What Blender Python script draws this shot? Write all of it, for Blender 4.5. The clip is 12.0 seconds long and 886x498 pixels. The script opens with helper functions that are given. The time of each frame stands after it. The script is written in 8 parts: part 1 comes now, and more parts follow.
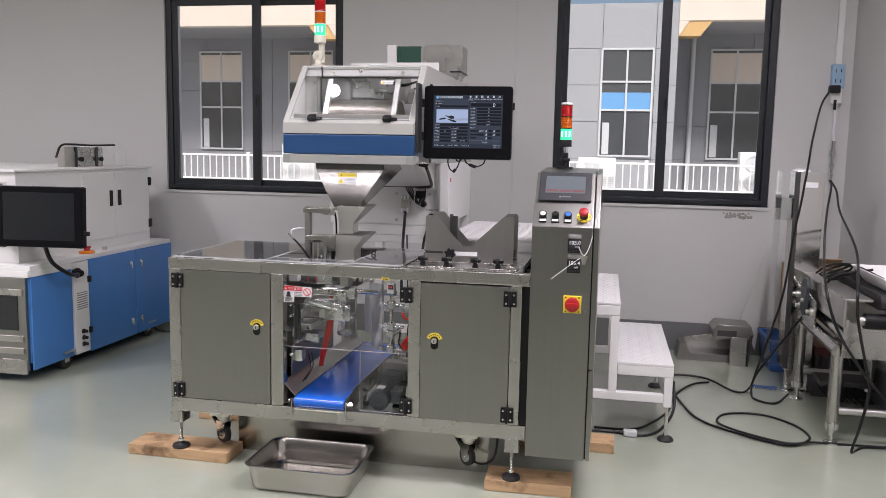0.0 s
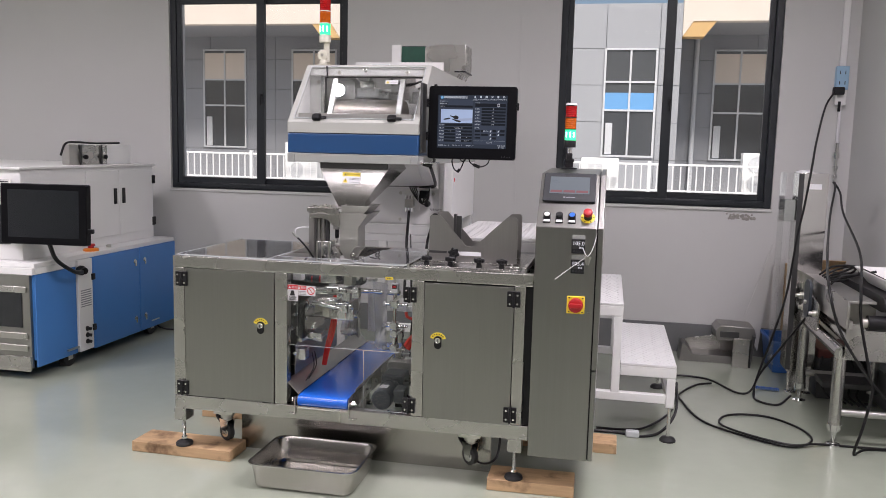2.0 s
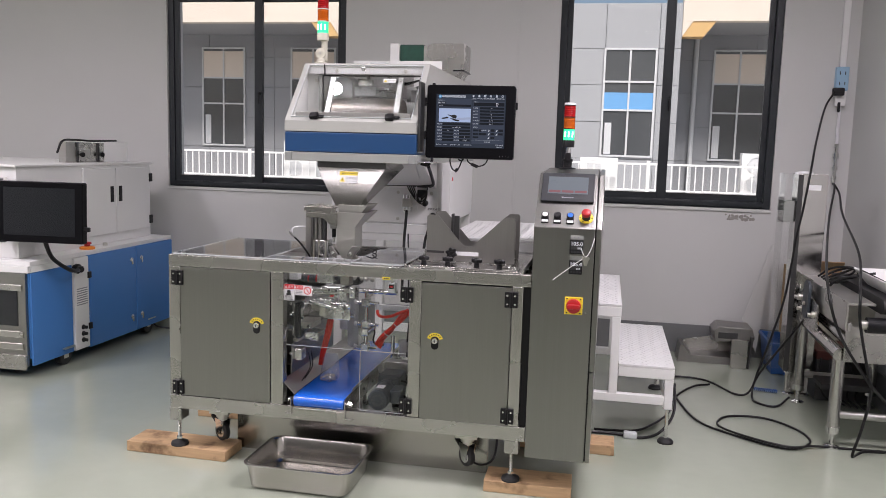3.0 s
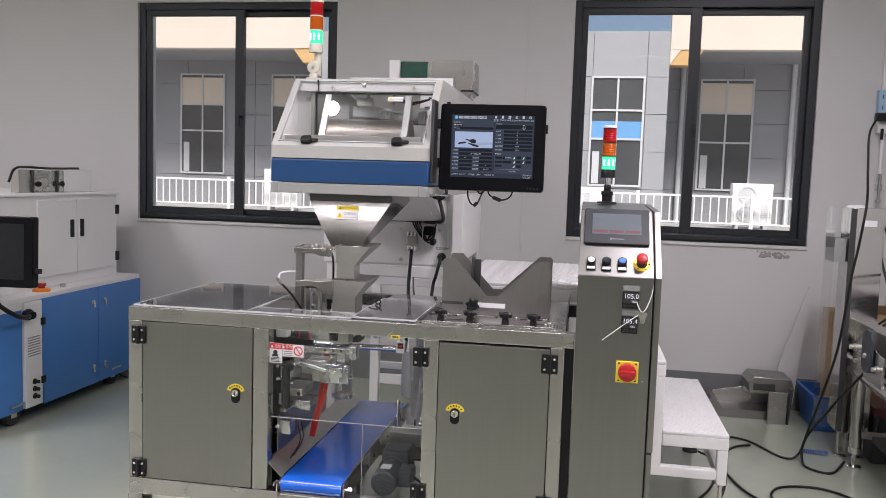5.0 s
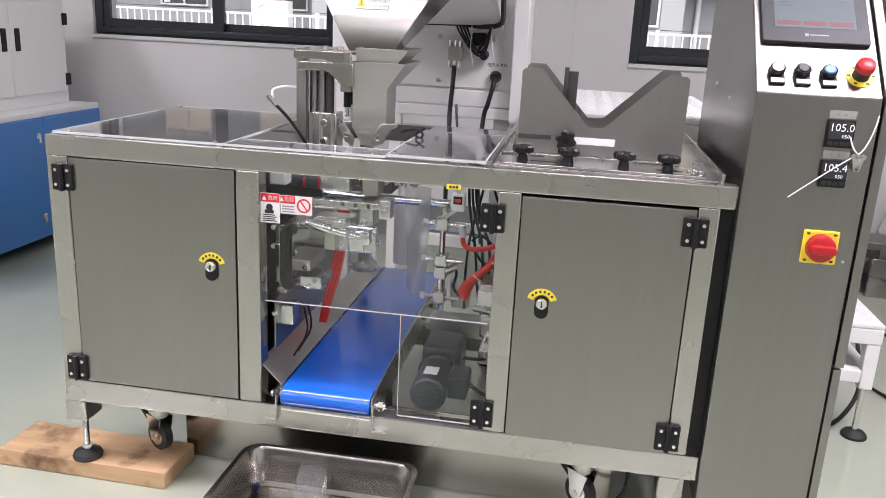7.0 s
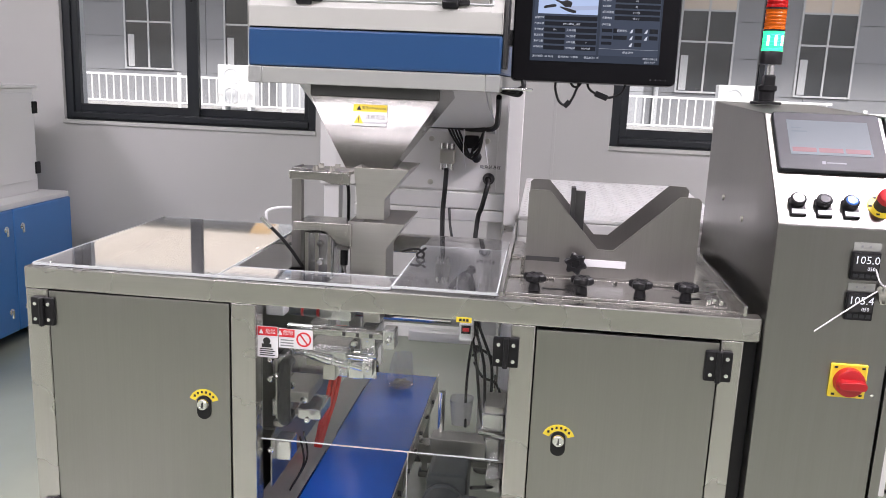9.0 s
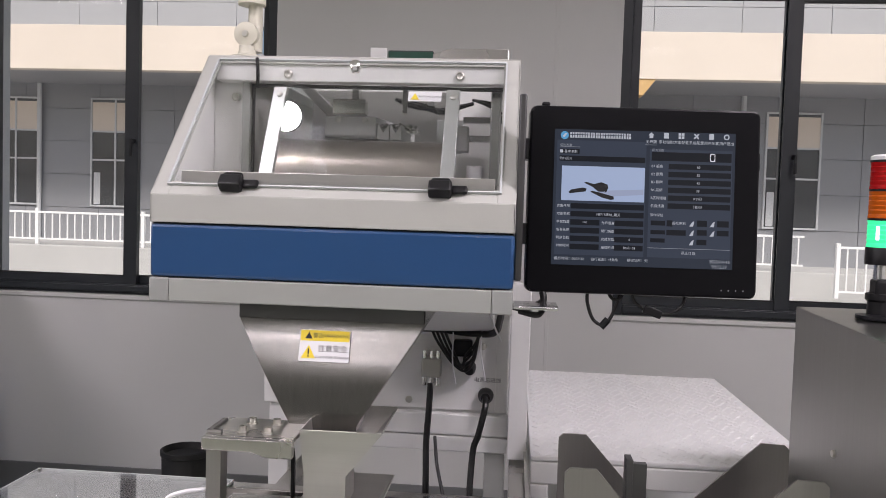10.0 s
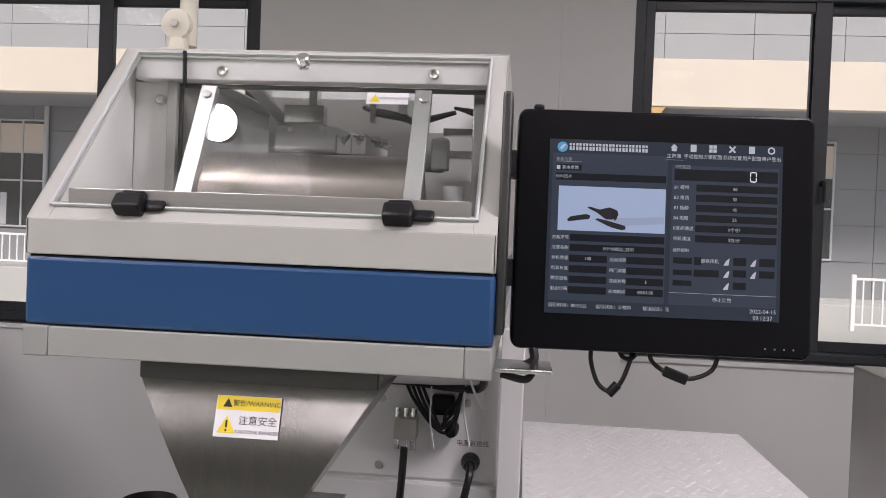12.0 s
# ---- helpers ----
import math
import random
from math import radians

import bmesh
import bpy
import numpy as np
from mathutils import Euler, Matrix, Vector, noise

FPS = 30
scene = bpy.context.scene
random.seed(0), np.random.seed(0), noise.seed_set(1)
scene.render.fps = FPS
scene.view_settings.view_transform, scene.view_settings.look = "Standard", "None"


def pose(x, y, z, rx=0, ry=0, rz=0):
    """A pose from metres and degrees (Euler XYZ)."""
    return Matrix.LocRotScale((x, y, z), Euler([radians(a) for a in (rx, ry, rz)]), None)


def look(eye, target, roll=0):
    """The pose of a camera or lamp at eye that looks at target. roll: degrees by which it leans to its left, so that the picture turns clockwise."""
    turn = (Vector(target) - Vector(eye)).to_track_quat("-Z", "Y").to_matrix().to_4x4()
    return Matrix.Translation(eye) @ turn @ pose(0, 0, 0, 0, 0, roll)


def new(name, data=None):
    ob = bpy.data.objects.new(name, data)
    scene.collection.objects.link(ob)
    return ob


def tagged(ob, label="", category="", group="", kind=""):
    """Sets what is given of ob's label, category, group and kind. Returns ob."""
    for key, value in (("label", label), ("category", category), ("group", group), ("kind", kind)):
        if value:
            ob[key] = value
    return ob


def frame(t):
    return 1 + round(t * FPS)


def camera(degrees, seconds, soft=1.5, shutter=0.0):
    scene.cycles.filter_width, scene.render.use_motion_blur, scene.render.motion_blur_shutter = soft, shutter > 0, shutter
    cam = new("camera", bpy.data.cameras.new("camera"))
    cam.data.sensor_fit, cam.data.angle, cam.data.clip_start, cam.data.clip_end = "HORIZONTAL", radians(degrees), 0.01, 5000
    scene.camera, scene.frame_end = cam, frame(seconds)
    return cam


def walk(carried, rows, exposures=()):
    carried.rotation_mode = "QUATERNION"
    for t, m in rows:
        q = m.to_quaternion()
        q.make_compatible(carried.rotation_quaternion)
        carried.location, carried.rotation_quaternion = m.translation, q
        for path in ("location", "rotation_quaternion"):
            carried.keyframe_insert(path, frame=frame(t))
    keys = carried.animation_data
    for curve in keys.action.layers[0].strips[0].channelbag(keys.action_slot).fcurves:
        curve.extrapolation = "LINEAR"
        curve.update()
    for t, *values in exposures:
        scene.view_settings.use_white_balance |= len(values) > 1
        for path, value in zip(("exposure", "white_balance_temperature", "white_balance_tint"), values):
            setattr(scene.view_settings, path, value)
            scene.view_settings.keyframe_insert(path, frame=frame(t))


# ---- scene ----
cam = camera(57.2, 12.0, soft=0.5)
PATH = [
    (0, (-0.029, 0.068, 1.355), (-0.417, 2.015, 1.113), 1.1),
    (0.5, (-0.031, 0.064, 1.357), (-0.422, 2.011, 1.113), 1.2),
    (1, (-0.029, 0.067, 1.357), (-0.424, 2.012, 1.112), 1.3),
    (1.5, (-0.032, 0.061, 1.354), (-0.426, 2.006, 1.109), 1.2),
    (2, (-0.035, 0.061, 1.358), (-0.428, 2.007, 1.114), 1.4),
    (2.5, (-0.033, 0.073, 1.359), (-0.428, 2.019, 1.113), 1.5),
    (4.3, (-0.083, 0.107, 1.36), (-0.451, 2.058, 1.119), 2.0),
    (4.5, (-0.119, 0.158, 1.351), (-0.489, 2.111, 1.131), 1.6),
    (5, (-0.283, 0.619, 1.362), (-0.627, 2.582, 1.186), 1.8),
    (5.5, (-0.5, 1.066, 1.381), (-0.809, 3.025, 1.126), 2.1),
    (6, (-0.587, 1.319, 1.292), (-0.892, 3.251, 0.876), 3.0),
    (6.5, (-0.595, 1.43, 1.206), (-0.916, 3.345, 0.724), 3.1),
    (6.7, (-0.611, 1.458, 1.185), (-0.923, 3.366, 0.674), 3.0),
    (8.3, (-0.697, 1.558, 1.168), (-0.95, 3.457, 0.595), 1.9),
    (8.5, (-0.722, 1.561, 1.189), (-0.953, 3.471, 0.642), 2.0),
    (9, (-0.743, 1.597, 1.312), (-0.97, 3.541, 0.903), 2.4),
    (9.2, (-0.746, 1.675, 1.42), (-0.972, 3.624, 1.034), 2.2),
    (9.5, (-0.753, 1.837, 1.426), (-0.973, 3.813, 1.214), 2.3),
    (10, (-0.853, 2.211, 1.45), (-1.024, 4.201, 1.355), 1.8),
    (10.5, (-0.832, 2.42, 1.455), (-0.988, 4.413, 1.405), 1.9),
    (11, (-0.819, 2.482, 1.458), (-0.982, 4.475, 1.415), 1.8),
    (11.5, (-0.815, 2.499, 1.46), (-1.002, 4.49, 1.422), 2.0),
    (12, (-0.819, 2.523, 1.459), (-1.014, 4.514, 1.428), 2.3),
]
EXPOSURE = [(0, -0.3, 6400), (4.9, -0.3, 6400), (5.4, -0.3, 6400), (6.1, -0.02, 6370), (6.6, 0.1, 6330), (8.6, 0.27, 6340), (9.1, -0.03, 6330), (9.6, -0.42, 6440), (12, -0.48, 6520)]
walk(cam, [(t, look(eye, target, roll)) for t, eye, target, roll in PATH], [(t, e, k, 16) for t, e, k in EXPOSURE])

# ---- world, sun, lights ----
world = bpy.data.worlds.new("sky")
scene.world = world
world.use_nodes = True
wn = world.node_tree.nodes
sky = wn.new("ShaderNodeTexSky")
sky.sky_type = "NISHITA"
sky.sun_disc = False
sky.sun_elevation, sky.sun_rotation = radians(50), radians(200)
sky.air_density, sky.dust_density = 1.0, 4.0
wn["Background"].inputs[1].default_value = 0.15
world.node_tree.links.new(sky.outputs[0], wn["Background"].inputs[0])

sun_data = bpy.data.lights.new("sun", "SUN")
sun_data.energy, sun_data.angle, sun_data.color = 5.0, radians(14), (1.0, 0.95, 0.88)
sun = new("sun", sun_data)
sun.matrix_world = look((6, -8, 20), (0, 8, 0))

LAMP_WATTS, LAMP_COLOR = 38.0, (1.0, 0.925, 0.985)
LAMP_PLACES = [(-4.9, 1.9), (-2.3, 2.3), (0.8, 2.7), (-5.0, -0.4), (-2.3, -0.4), (0.45, -0.4), (-5.0, -2.8), (-2.3, -2.8), (0.45, -2.8)]
CEIL = 3.45
scene.view_settings.exposure = 0.0


# ---- materials ----
def material(name, color, rough=0.5, metal=0.0, var=0.12, scale=6.0, bump=0.0, bump_scale=60.0, stretch=(1, 1, 1),
             coat=0.0, rough_var=0.0, spec=0.5, fine=0.0, island=0.0):
    m = bpy.data.materials.new(name)
    m.use_nodes = True
    nt = m.node_tree
    n, l = nt.nodes, nt.links
    b = n["Principled BSDF"]
    b.inputs["Roughness"].default_value = rough
    b.inputs["Metallic"].default_value = metal
    b.inputs["Specular IOR Level"].default_value = spec
    b.inputs["Coat Weight"].default_value = coat
    b.inputs["Coat Roughness"].default_value = 0.12
    tc = n.new("ShaderNodeTexCoord")
    mp = n.new("ShaderNodeMapping")
    mp.inputs["Scale"].default_value = stretch
    l.new(tc.outputs["Object"], mp.inputs[0])
    no = n.new("ShaderNodeTexNoise")
    no.inputs["Scale"].default_value, no.inputs["Detail"].default_value = scale, 6
    l.new(mp.outputs[0], no.inputs["Vector"])
    mix = n.new("ShaderNodeMix")
    mix.data_type = "RGBA"
    mix.inputs[6].default_value = (*[c * (1 - var) for c in color], 1)
    mix.inputs[7].default_value = (*[min(1, c * (1 + var)) for c in color], 1)
    l.new(no.outputs["Fac"], mix.inputs[0])
    out = mix.outputs[2]
    nf = n.new("ShaderNodeTexNoise")
    nf.inputs["Scale"].default_value, nf.inputs["Detail"].default_value = bump_scale, 4
    l.new(mp.outputs[0], nf.inputs["Vector"])
    if fine:
        hv = n.new("ShaderNodeHueSaturation")
        mr = n.new("ShaderNodeMapRange")
        mr.inputs[3].default_value, mr.inputs[4].default_value = 1 - fine, 1 + fine
        l.new(nf.outputs["Fac"], mr.inputs[0])
        l.new(mr.outputs[0], hv.inputs["Value"])
        l.new(out, hv.inputs["Color"])
        out = hv.outputs[0]
    if island:
        ge = n.new("ShaderNodeNewGeometry")
        hi = n.new("ShaderNodeHueSaturation")
        mi = n.new("ShaderNodeMapRange")
        mi.inputs[3].default_value, mi.inputs[4].default_value = 1 - island, 1 + island
        l.new(ge.outputs["Random Per Island"], mi.inputs[0])
        l.new(mi.outputs[0], hi.inputs["Value"])
        l.new(out, hi.inputs["Color"])
        out = hi.outputs[0]
    l.new(out, b.inputs["Base Color"])
    if rough_var:
        rr = n.new("ShaderNodeMapRange")
        rr.inputs[3].default_value, rr.inputs[4].default_value = max(0.02, rough - rough_var), rough + rough_var
        l.new(no.outputs["Fac"], rr.inputs[0])
        l.new(rr.outputs[0], b.inputs["Roughness"])
    if bump:
        bp = n.new("ShaderNodeBump")
        bp.inputs["Strength"].default_value, bp.inputs["Distance"].default_value = bump, 0.002
        l.new(nf.outputs["Fac"], bp.inputs["Height"])
        l.new(bp.outputs[0], b.inputs["Normal"])
    return m


def clear(name, tint=(1, 1, 1), rough=0.02, gloss=0.12, haze=0.0, power=5.0):
    """A thin clear sheet: mostly see-through, with a sheen that grows at grazing angles."""
    m = bpy.data.materials.new(name)
    m.use_nodes = True
    n, l = m.node_tree.nodes, m.node_tree.links
    n.remove(n["Principled BSDF"])
    tr = n.new("ShaderNodeBsdfTransparent")
    tr.inputs[0].default_value = (*tint, 1)
    gl = n.new("ShaderNodeBsdfGlossy")
    gl.inputs["Roughness"].default_value = rough
    lw = n.new("ShaderNodeLayerWeight")
    lw.inputs[0].default_value = 0.5
    pw = n.new("ShaderNodeMath")
    pw.operation = "POWER"
    pw.inputs[1].default_value = power
    l.new(lw.outputs["Facing"], pw.inputs[0])
    mm = n.new("ShaderNodeMath")
    mm.operation = "MULTIPLY_ADD"
    mm.inputs[1].default_value, mm.inputs[2].default_value = 0.9 * (1 - gloss), gloss
    l.new(pw.outputs[0], mm.inputs[0])
    mx = n.new("ShaderNodeMixShader")
    l.new(mm.outputs[0], mx.inputs[0])
    base = tr.outputs[0]
    if haze:
        df = n.new("ShaderNodeBsdfDiffuse")
        df.inputs[0].default_value = (0.85, 0.87, 0.88, 1)
        tl = n.new("ShaderNodeBsdfTranslucent")
        tl.inputs[0].default_value = (0.9, 0.9, 0.9, 1)
        both = n.new("ShaderNodeMixShader")
        both.inputs[0].default_value = 0.4
        l.new(df.outputs[0], both.inputs[1])
        l.new(tl.outputs[0], both.inputs[2])
        m2 = n.new("ShaderNodeMixShader")
        m2.inputs[0].default_value = haze
        l.new(tr.outputs[0], m2.inputs[1])
        l.new(both.outputs[0], m2.inputs[2])
        base = m2.outputs[0]
    l.new(base, mx.inputs[1])
    l.new(gl.outputs[0], mx.inputs[2])
    l.new(mx.outputs[0], n["Material Output"].inputs[0])
    return m


def glow(name, color, strength, base=(0.02, 0.02, 0.02), rough=0.25):
    m = bpy.data.materials.new(name)
    m.use_nodes = True
    b = m.node_tree.nodes["Principled BSDF"]
    b.inputs["Base Color"].default_value = (*base, 1)
    b.inputs["Roughness"].default_value = rough
    b.inputs["Specular IOR Level"].default_value = 0.15
    b.inputs["Emission Color"].default_value = (*color, 1)
    b.inputs["Emission Strength"].default_value = strength
    return m


def brushed(name, color, rough, along, depth=0.10, streak=0.05):
    """Brushed stainless steel, its grain drawn out along one axis."""
    stretch = [9.0, 9.0, 9.0]
    stretch[along] = 0.25
    m = material(name, color, rough, 1.0, var=streak, scale=7, bump=depth, bump_scale=34, stretch=stretch, rough_var=0.07, fine=streak)
    n, l = m.node_tree.nodes, m.node_tree.links
    # smudges and handling marks, independent of the grain
    tc = next(x for x in n if x.type == "TEX_COORD")
    sm = n.new("ShaderNodeTexNoise")
    sm.inputs["Scale"].default_value, sm.inputs["Detail"].default_value = 3.5, 5
    l.new(tc.outputs["Object"], sm.inputs["Vector"])
    mr = n.new("ShaderNodeMapRange")
    mr.inputs[1].default_value, mr.inputs[2].default_value = 0.25, 0.8
    mr.inputs[3].default_value, mr.inputs[4].default_value = rough - 0.02, rough + 0.05
    l.new(sm.outputs["Fac"], mr.inputs[0])
    l.new(mr.outputs[0], n["Principled BSDF"].inputs["Roughness"])
    return m


M = {}
M["wall"] = material("wall_paint", (0.57, 0.57, 0.555), 0.75, var=0.04, scale=1.3, bump=0.12, bump_scale=180, fine=0.02)
M["ceiling"] = material("ceiling_paint", (0.74, 0.74, 0.73), 0.8, var=0.03, scale=2)
M["skirt"] = material("baseboard_paint", (0.16, 0.165, 0.165), 0.35, var=0.15, scale=3, rough_var=0.1)
M["floor"] = material("green_epoxy_floor", (0.36, 0.395, 0.315), 0.17, var=0.10, scale=1.1, bump=0.10, bump_scale=9, rough_var=0.09, coat=0.8, fine=0.05)
M["steel"] = brushed("brushed_steel", (0.50, 0.49, 0.465), 0.26, 0, 0.03)
M["steel_v"] = brushed("brushed_steel_upright", (0.48, 0.47, 0.445), 0.26, 2, 0.03)
M["plate"] = brushed("dull_steel_plate", (0.35, 0.34, 0.325), 0.38, 2, 0.06)
M["door"] = brushed("satin_steel_door", (0.305, 0.302, 0.283), 0.31, 2, 0.015, 0.04)
M["bright"] = brushed("bright_steel", (0.56, 0.55, 0.53), 0.23, 2, 0.04)
M["cabinet"] = brushed("dark_satin_cabinet_steel", (0.275, 0.272, 0.257), 0.30, 2, 0.015, 0.04)
M["hopper"] = brushed("ground_hopper_steel", (0.40, 0.392, 0.372), 0.19, 2, 0.09, 0.12)
M["satin"] = brushed("satin_sheet_steel", (0.58, 0.57, 0.545), 0.36, 0, 0.05, 0.05)
M["pan"] = brushed("satin_pan_steel", (0.40, 0.385, 0.36), 0.20, 0, 0.03)
M["mirror_steel"] = material("mirror_steel", (0.60, 0.59, 0.57), 0.14, 1.0, var=0.06, scale=5, rough_var=0.05)
M["chrome"] = material("chrome", (0.80, 0.80, 0.79), 0.12, 1.0, var=0.04, scale=9)
M["zinc"] = material("zinc_plate", (0.58, 0.57, 0.52), 0.36, 1.0, var=0.2, scale=20, bump=0.1)
M["alu"] = material("anodised_aluminium", (0.70, 0.70, 0.70), 0.26, 1.0, var=0.06, scale=12)
M["dark_metal"] = material("dark_steel", (0.10, 0.10, 0.10), 0.45, 0.9, var=0.2, scale=9)
M["black"] = material("black_plastic", (0.009, 0.009, 0.010), 0.38, var=0.2, scale=30, bump=0.05, bump_scale=300, spec=0.3)
M["rubber"] = material("black_rubber", (0.014, 0.014, 0.014), 0.6, var=0.2, scale=20)
M["cable"] = material("black_cable_sheath", (0.008, 0.008, 0.008), 0.42, var=0.2, scale=20, spec=0.35)
M["bezel"] = material("glossy_black_bezel", (0.005, 0.005, 0.006), 0.30, var=0.1, scale=10, spec=0.12)
M["grey_bezel"] = material("dark_grey_bezel", (0.032, 0.034, 0.037), 0.42, var=0.1, scale=10, spec=0.25)
M["white"] = material("white_powder_coat", (0.76, 0.76, 0.74), 0.38, var=0.03, scale=5, bump=0.08, bump_scale=240, coat=0.12)
M["cream"] = material("cream_powder_coat", (0.44, 0.445, 0.412), 0.33, var=0.03, scale=5, bump=0.06, bump_scale=240, coat=0.2)
M["grey_white"] = material("light_grey_profile", (0.32, 0.33, 0.307), 0.42, var=0.04, scale=6)
M["grey_corner"] = material("grey_corner_cap", (0.28, 0.29, 0.275), 0.5, var=0.04, scale=9)
M["blue"] = material("blue_powder_coat", (0.014, 0.060, 0.165), 0.34, var=0.07, scale=5, bump=0.08, bump_scale=240, coat=0.15)
M["blue_door"] = material("light_blue_coat", (0.055, 0.20, 0.52), 0.36, var=0.06, scale=4, bump=0.06, bump_scale=220, coat=0.12)
M["belt"] = material("blue_belt", (0.010, 0.125, 0.62), 0.20, var=0.10, scale=5, bump=0.04, bump_scale=160, coat=0.35, rough_var=0.06)
M["red"] = material("red_plastic", (0.40, 0.010, 0.014), 0.35, var=0.1, scale=20)
M["tube_red"] = material("red_hose", (0.80, 0.035, 0.018), 0.35, var=0.15, scale=30)
M["yellow"] = material("yellow_label", (0.80, 0.62, 0.04), 0.4, var=0.05, scale=14)
M["label_white"] = material("white_label", (0.74, 0.74, 0.75), 0.4, var=0.03, scale=14)
M["ink"] = material("black_ink", (0.02, 0.02, 0.02), 0.6, var=0.05)
M["ink_grey"] = material("grey_ink", (0.25, 0.25, 0.27), 0.6, var=0.05)
M["ink_red"] = material("red_ink", (0.62, 0.02, 0.03), 0.5, var=0.05)
M["btn_white"] = material("white_button", (0.72, 0.72, 0.70), 0.35, var=0.03)
M["btn_blue"] = material("blue_button", (0.02, 0.14, 0.55), 0.35, var=0.05)
M["orange"] = material("orange_plastic", (0.75, 0.22, 0.02), 0.4, var=0.08)
M["motor"] = material("dark_motor_paint", (0.028, 0.036, 0.045), 0.42, var=0.15, scale=15, bump=0.2)
M["frame"] = material("anthracite_window_frame", (0.024, 0.028, 0.032), 0.36, var=0.08, scale=6, spec=0.35)
M["glass"] = clear("window_glass", (0.95, 0.965, 0.965), 0.01, 0.004, haze=0.012)
M["acrylic"] = clear("clear_acrylic", (0.965, 0.97, 0.97), 0.015, 0.028)
# pale haze and exaggerated grazing gloss stand in for bright window reflections on the covers
M["cover"] = clear("brightened_table_cover", (0.95, 0.955, 0.96), 0.035, 0.10, haze=0.11, power=1.7)
M["acrylic_edge"] = material("acrylic_cut_edge", (0.55, 0.58, 0.58), 0.2, var=0.05, scale=9)
M["film"] = clear("pouch_film", (0.96, 0.96, 0.97), 0.12, 0.12, haze=0.10)
M["film_milky"] = clear("milky_film", (0.95, 0.95, 0.96), 0.2, 0.08, haze=0.48)
M["bronze_drum"] = material("worn_drum_sheet", (0.33, 0.285, 0.25), 0.34, 0.85, var=0.16, scale=7, bump=0.08, bump_scale=40, stretch=(0.6, 4, 4), rough_var=0.1)
M["tarp"] = material("white_plastic_sheet", (0.78, 0.78, 0.78), 0.5, var=0.04, scale=4, bump=0.2, bump_scale=14)
M["socket_blue"] = material("pale_blue_socket", (0.30, 0.47, 0.62), 0.4, var=0.04)
M["beige"] = material("beige_plastic", (0.62, 0.60, 0.50), 0.4, var=0.04)
M["lamp_red"] = glow("red_lens", (1.0, 0.02, 0.02), 0.03, (0.34, 0.008, 0.008))
M["lamp_orange"] = glow("amber_lens", (1.0, 0.25, 0.02), 0.03, (0.46, 0.09, 0.006))
M["lamp_green"] = glow("lit_green_lens", (0.02, 1.0, 0.36), 1.1, (0.05, 0.5, 0.25))
M["lamp_core"] = glow("lit_green_core", (0.75, 1.0, 0.88), 3.0, (0.5, 0.8, 0.7))
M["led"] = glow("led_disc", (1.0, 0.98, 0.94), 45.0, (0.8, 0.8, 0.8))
M["diffuser"] = glow("lamp_diffuser", (1.0, 0.95, 0.94), 2.5, (0.8, 0.8, 0.8))
M["screen"] = glow("lit_screen", (0.030, 0.040, 0.058), 1.0, (0.008, 0.008, 0.009), 0.12)
M["screen_field"] = glow("lit_screen_field", (0.012, 0.014, 0.019), 1.0, (0.006, 0.006, 0.006), 0.12)
M["screen_panel"] = glow("lit_screen_panel", (0.045, 0.058, 0.085), 1.0, (0.008, 0.008, 0.009), 0.12)
M["screen_text"] = glow("lit_screen_text", (0.62, 0.66, 0.72), 0.9)
M["screen_dim"] = glow("lit_screen_small_text", (0.36, 0.39, 0.43), 0.9)
M["screen_photo"] = glow("lit_screen_photo", (0.46, 0.58, 0.82), 0.9)
M["screen_photo2"] = glow("lit_screen_photo_shade", (0.40, 0.47, 0.66), 0.9)
M["screen_dark"] = glow("lit_screen_black", (0.008, 0.008, 0.010), 1.0)
M["screen_logo"] = glow("lit_screen_logo", (0.10, 0.42, 0.75), 0.9)
M["hmi"] = glow("lit_panel_screen", (0.34, 0.39, 0.44), 0.6)
M["hmi_red"] = glow("lit_panel_keys", (0.42, 0.16, 0.18), 0.75)
M["hmi_dim"] = glow("lit_panel_text", (0.22, 0.26, 0.30), 0.75)
M["digit"] = glow("lit_digits", (0.95, 0.95, 1.0), 1.1)
M["monitor_off"] = material("dark_monitor_glass", (0.012, 0.014, 0.016), 0.14, var=0.1, scale=4)
M["tread"] = material("white_chequer_plate", (0.72, 0.72, 0.71), 0.36, var=0.05, scale=6, bump=0.1, bump_scale=90)
M["carton"] = material("corrugated_carton", (0.42, 0.28, 0.15), 0.8, var=0.12, scale=8, bump=0.2)
M["basket"] = material("blue_basket", (0.015, 0.085, 0.31), 0.4, var=0.1)
M["screws"] = material("zinc_screws", (0.72, 0.71, 0.68), 0.26, 1.0, var=0.3, scale=120, island=0.45)
M["pcb"] = material("green_circuit_board", (0.012, 0.07, 0.045), 0.4, var=0.25, scale=40)
M["facade"] = material("grey_facade_panel", (0.36, 0.37, 0.385), 0.5, var=0.06, scale=0.35, fine=0.03, bump_scale=3)
M["facade_light"] = material("pale_facade_panel", (0.40, 0.405, 0.415), 0.5, var=0.06, scale=0.35, fine=0.03, bump_scale=3)
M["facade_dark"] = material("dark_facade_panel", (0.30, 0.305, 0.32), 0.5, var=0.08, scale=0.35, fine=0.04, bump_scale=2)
M["joint"] = material("facade_joint", (0.17, 0.175, 0.185), 0.8, var=0.1)
M["fascia"] = material("cream_fascia", (0.72, 0.64, 0.55), 0.6, var=0.08, scale=0.6, fine=0.05, bump_scale=4)
M["soffit"] = material("ochre_soffit", (0.62, 0.40, 0.17), 0.6, var=0.1, scale=1)
M["far_frame"] = material("pale_far_frame", (0.62, 0.63, 0.64), 0.5, var=0.03)
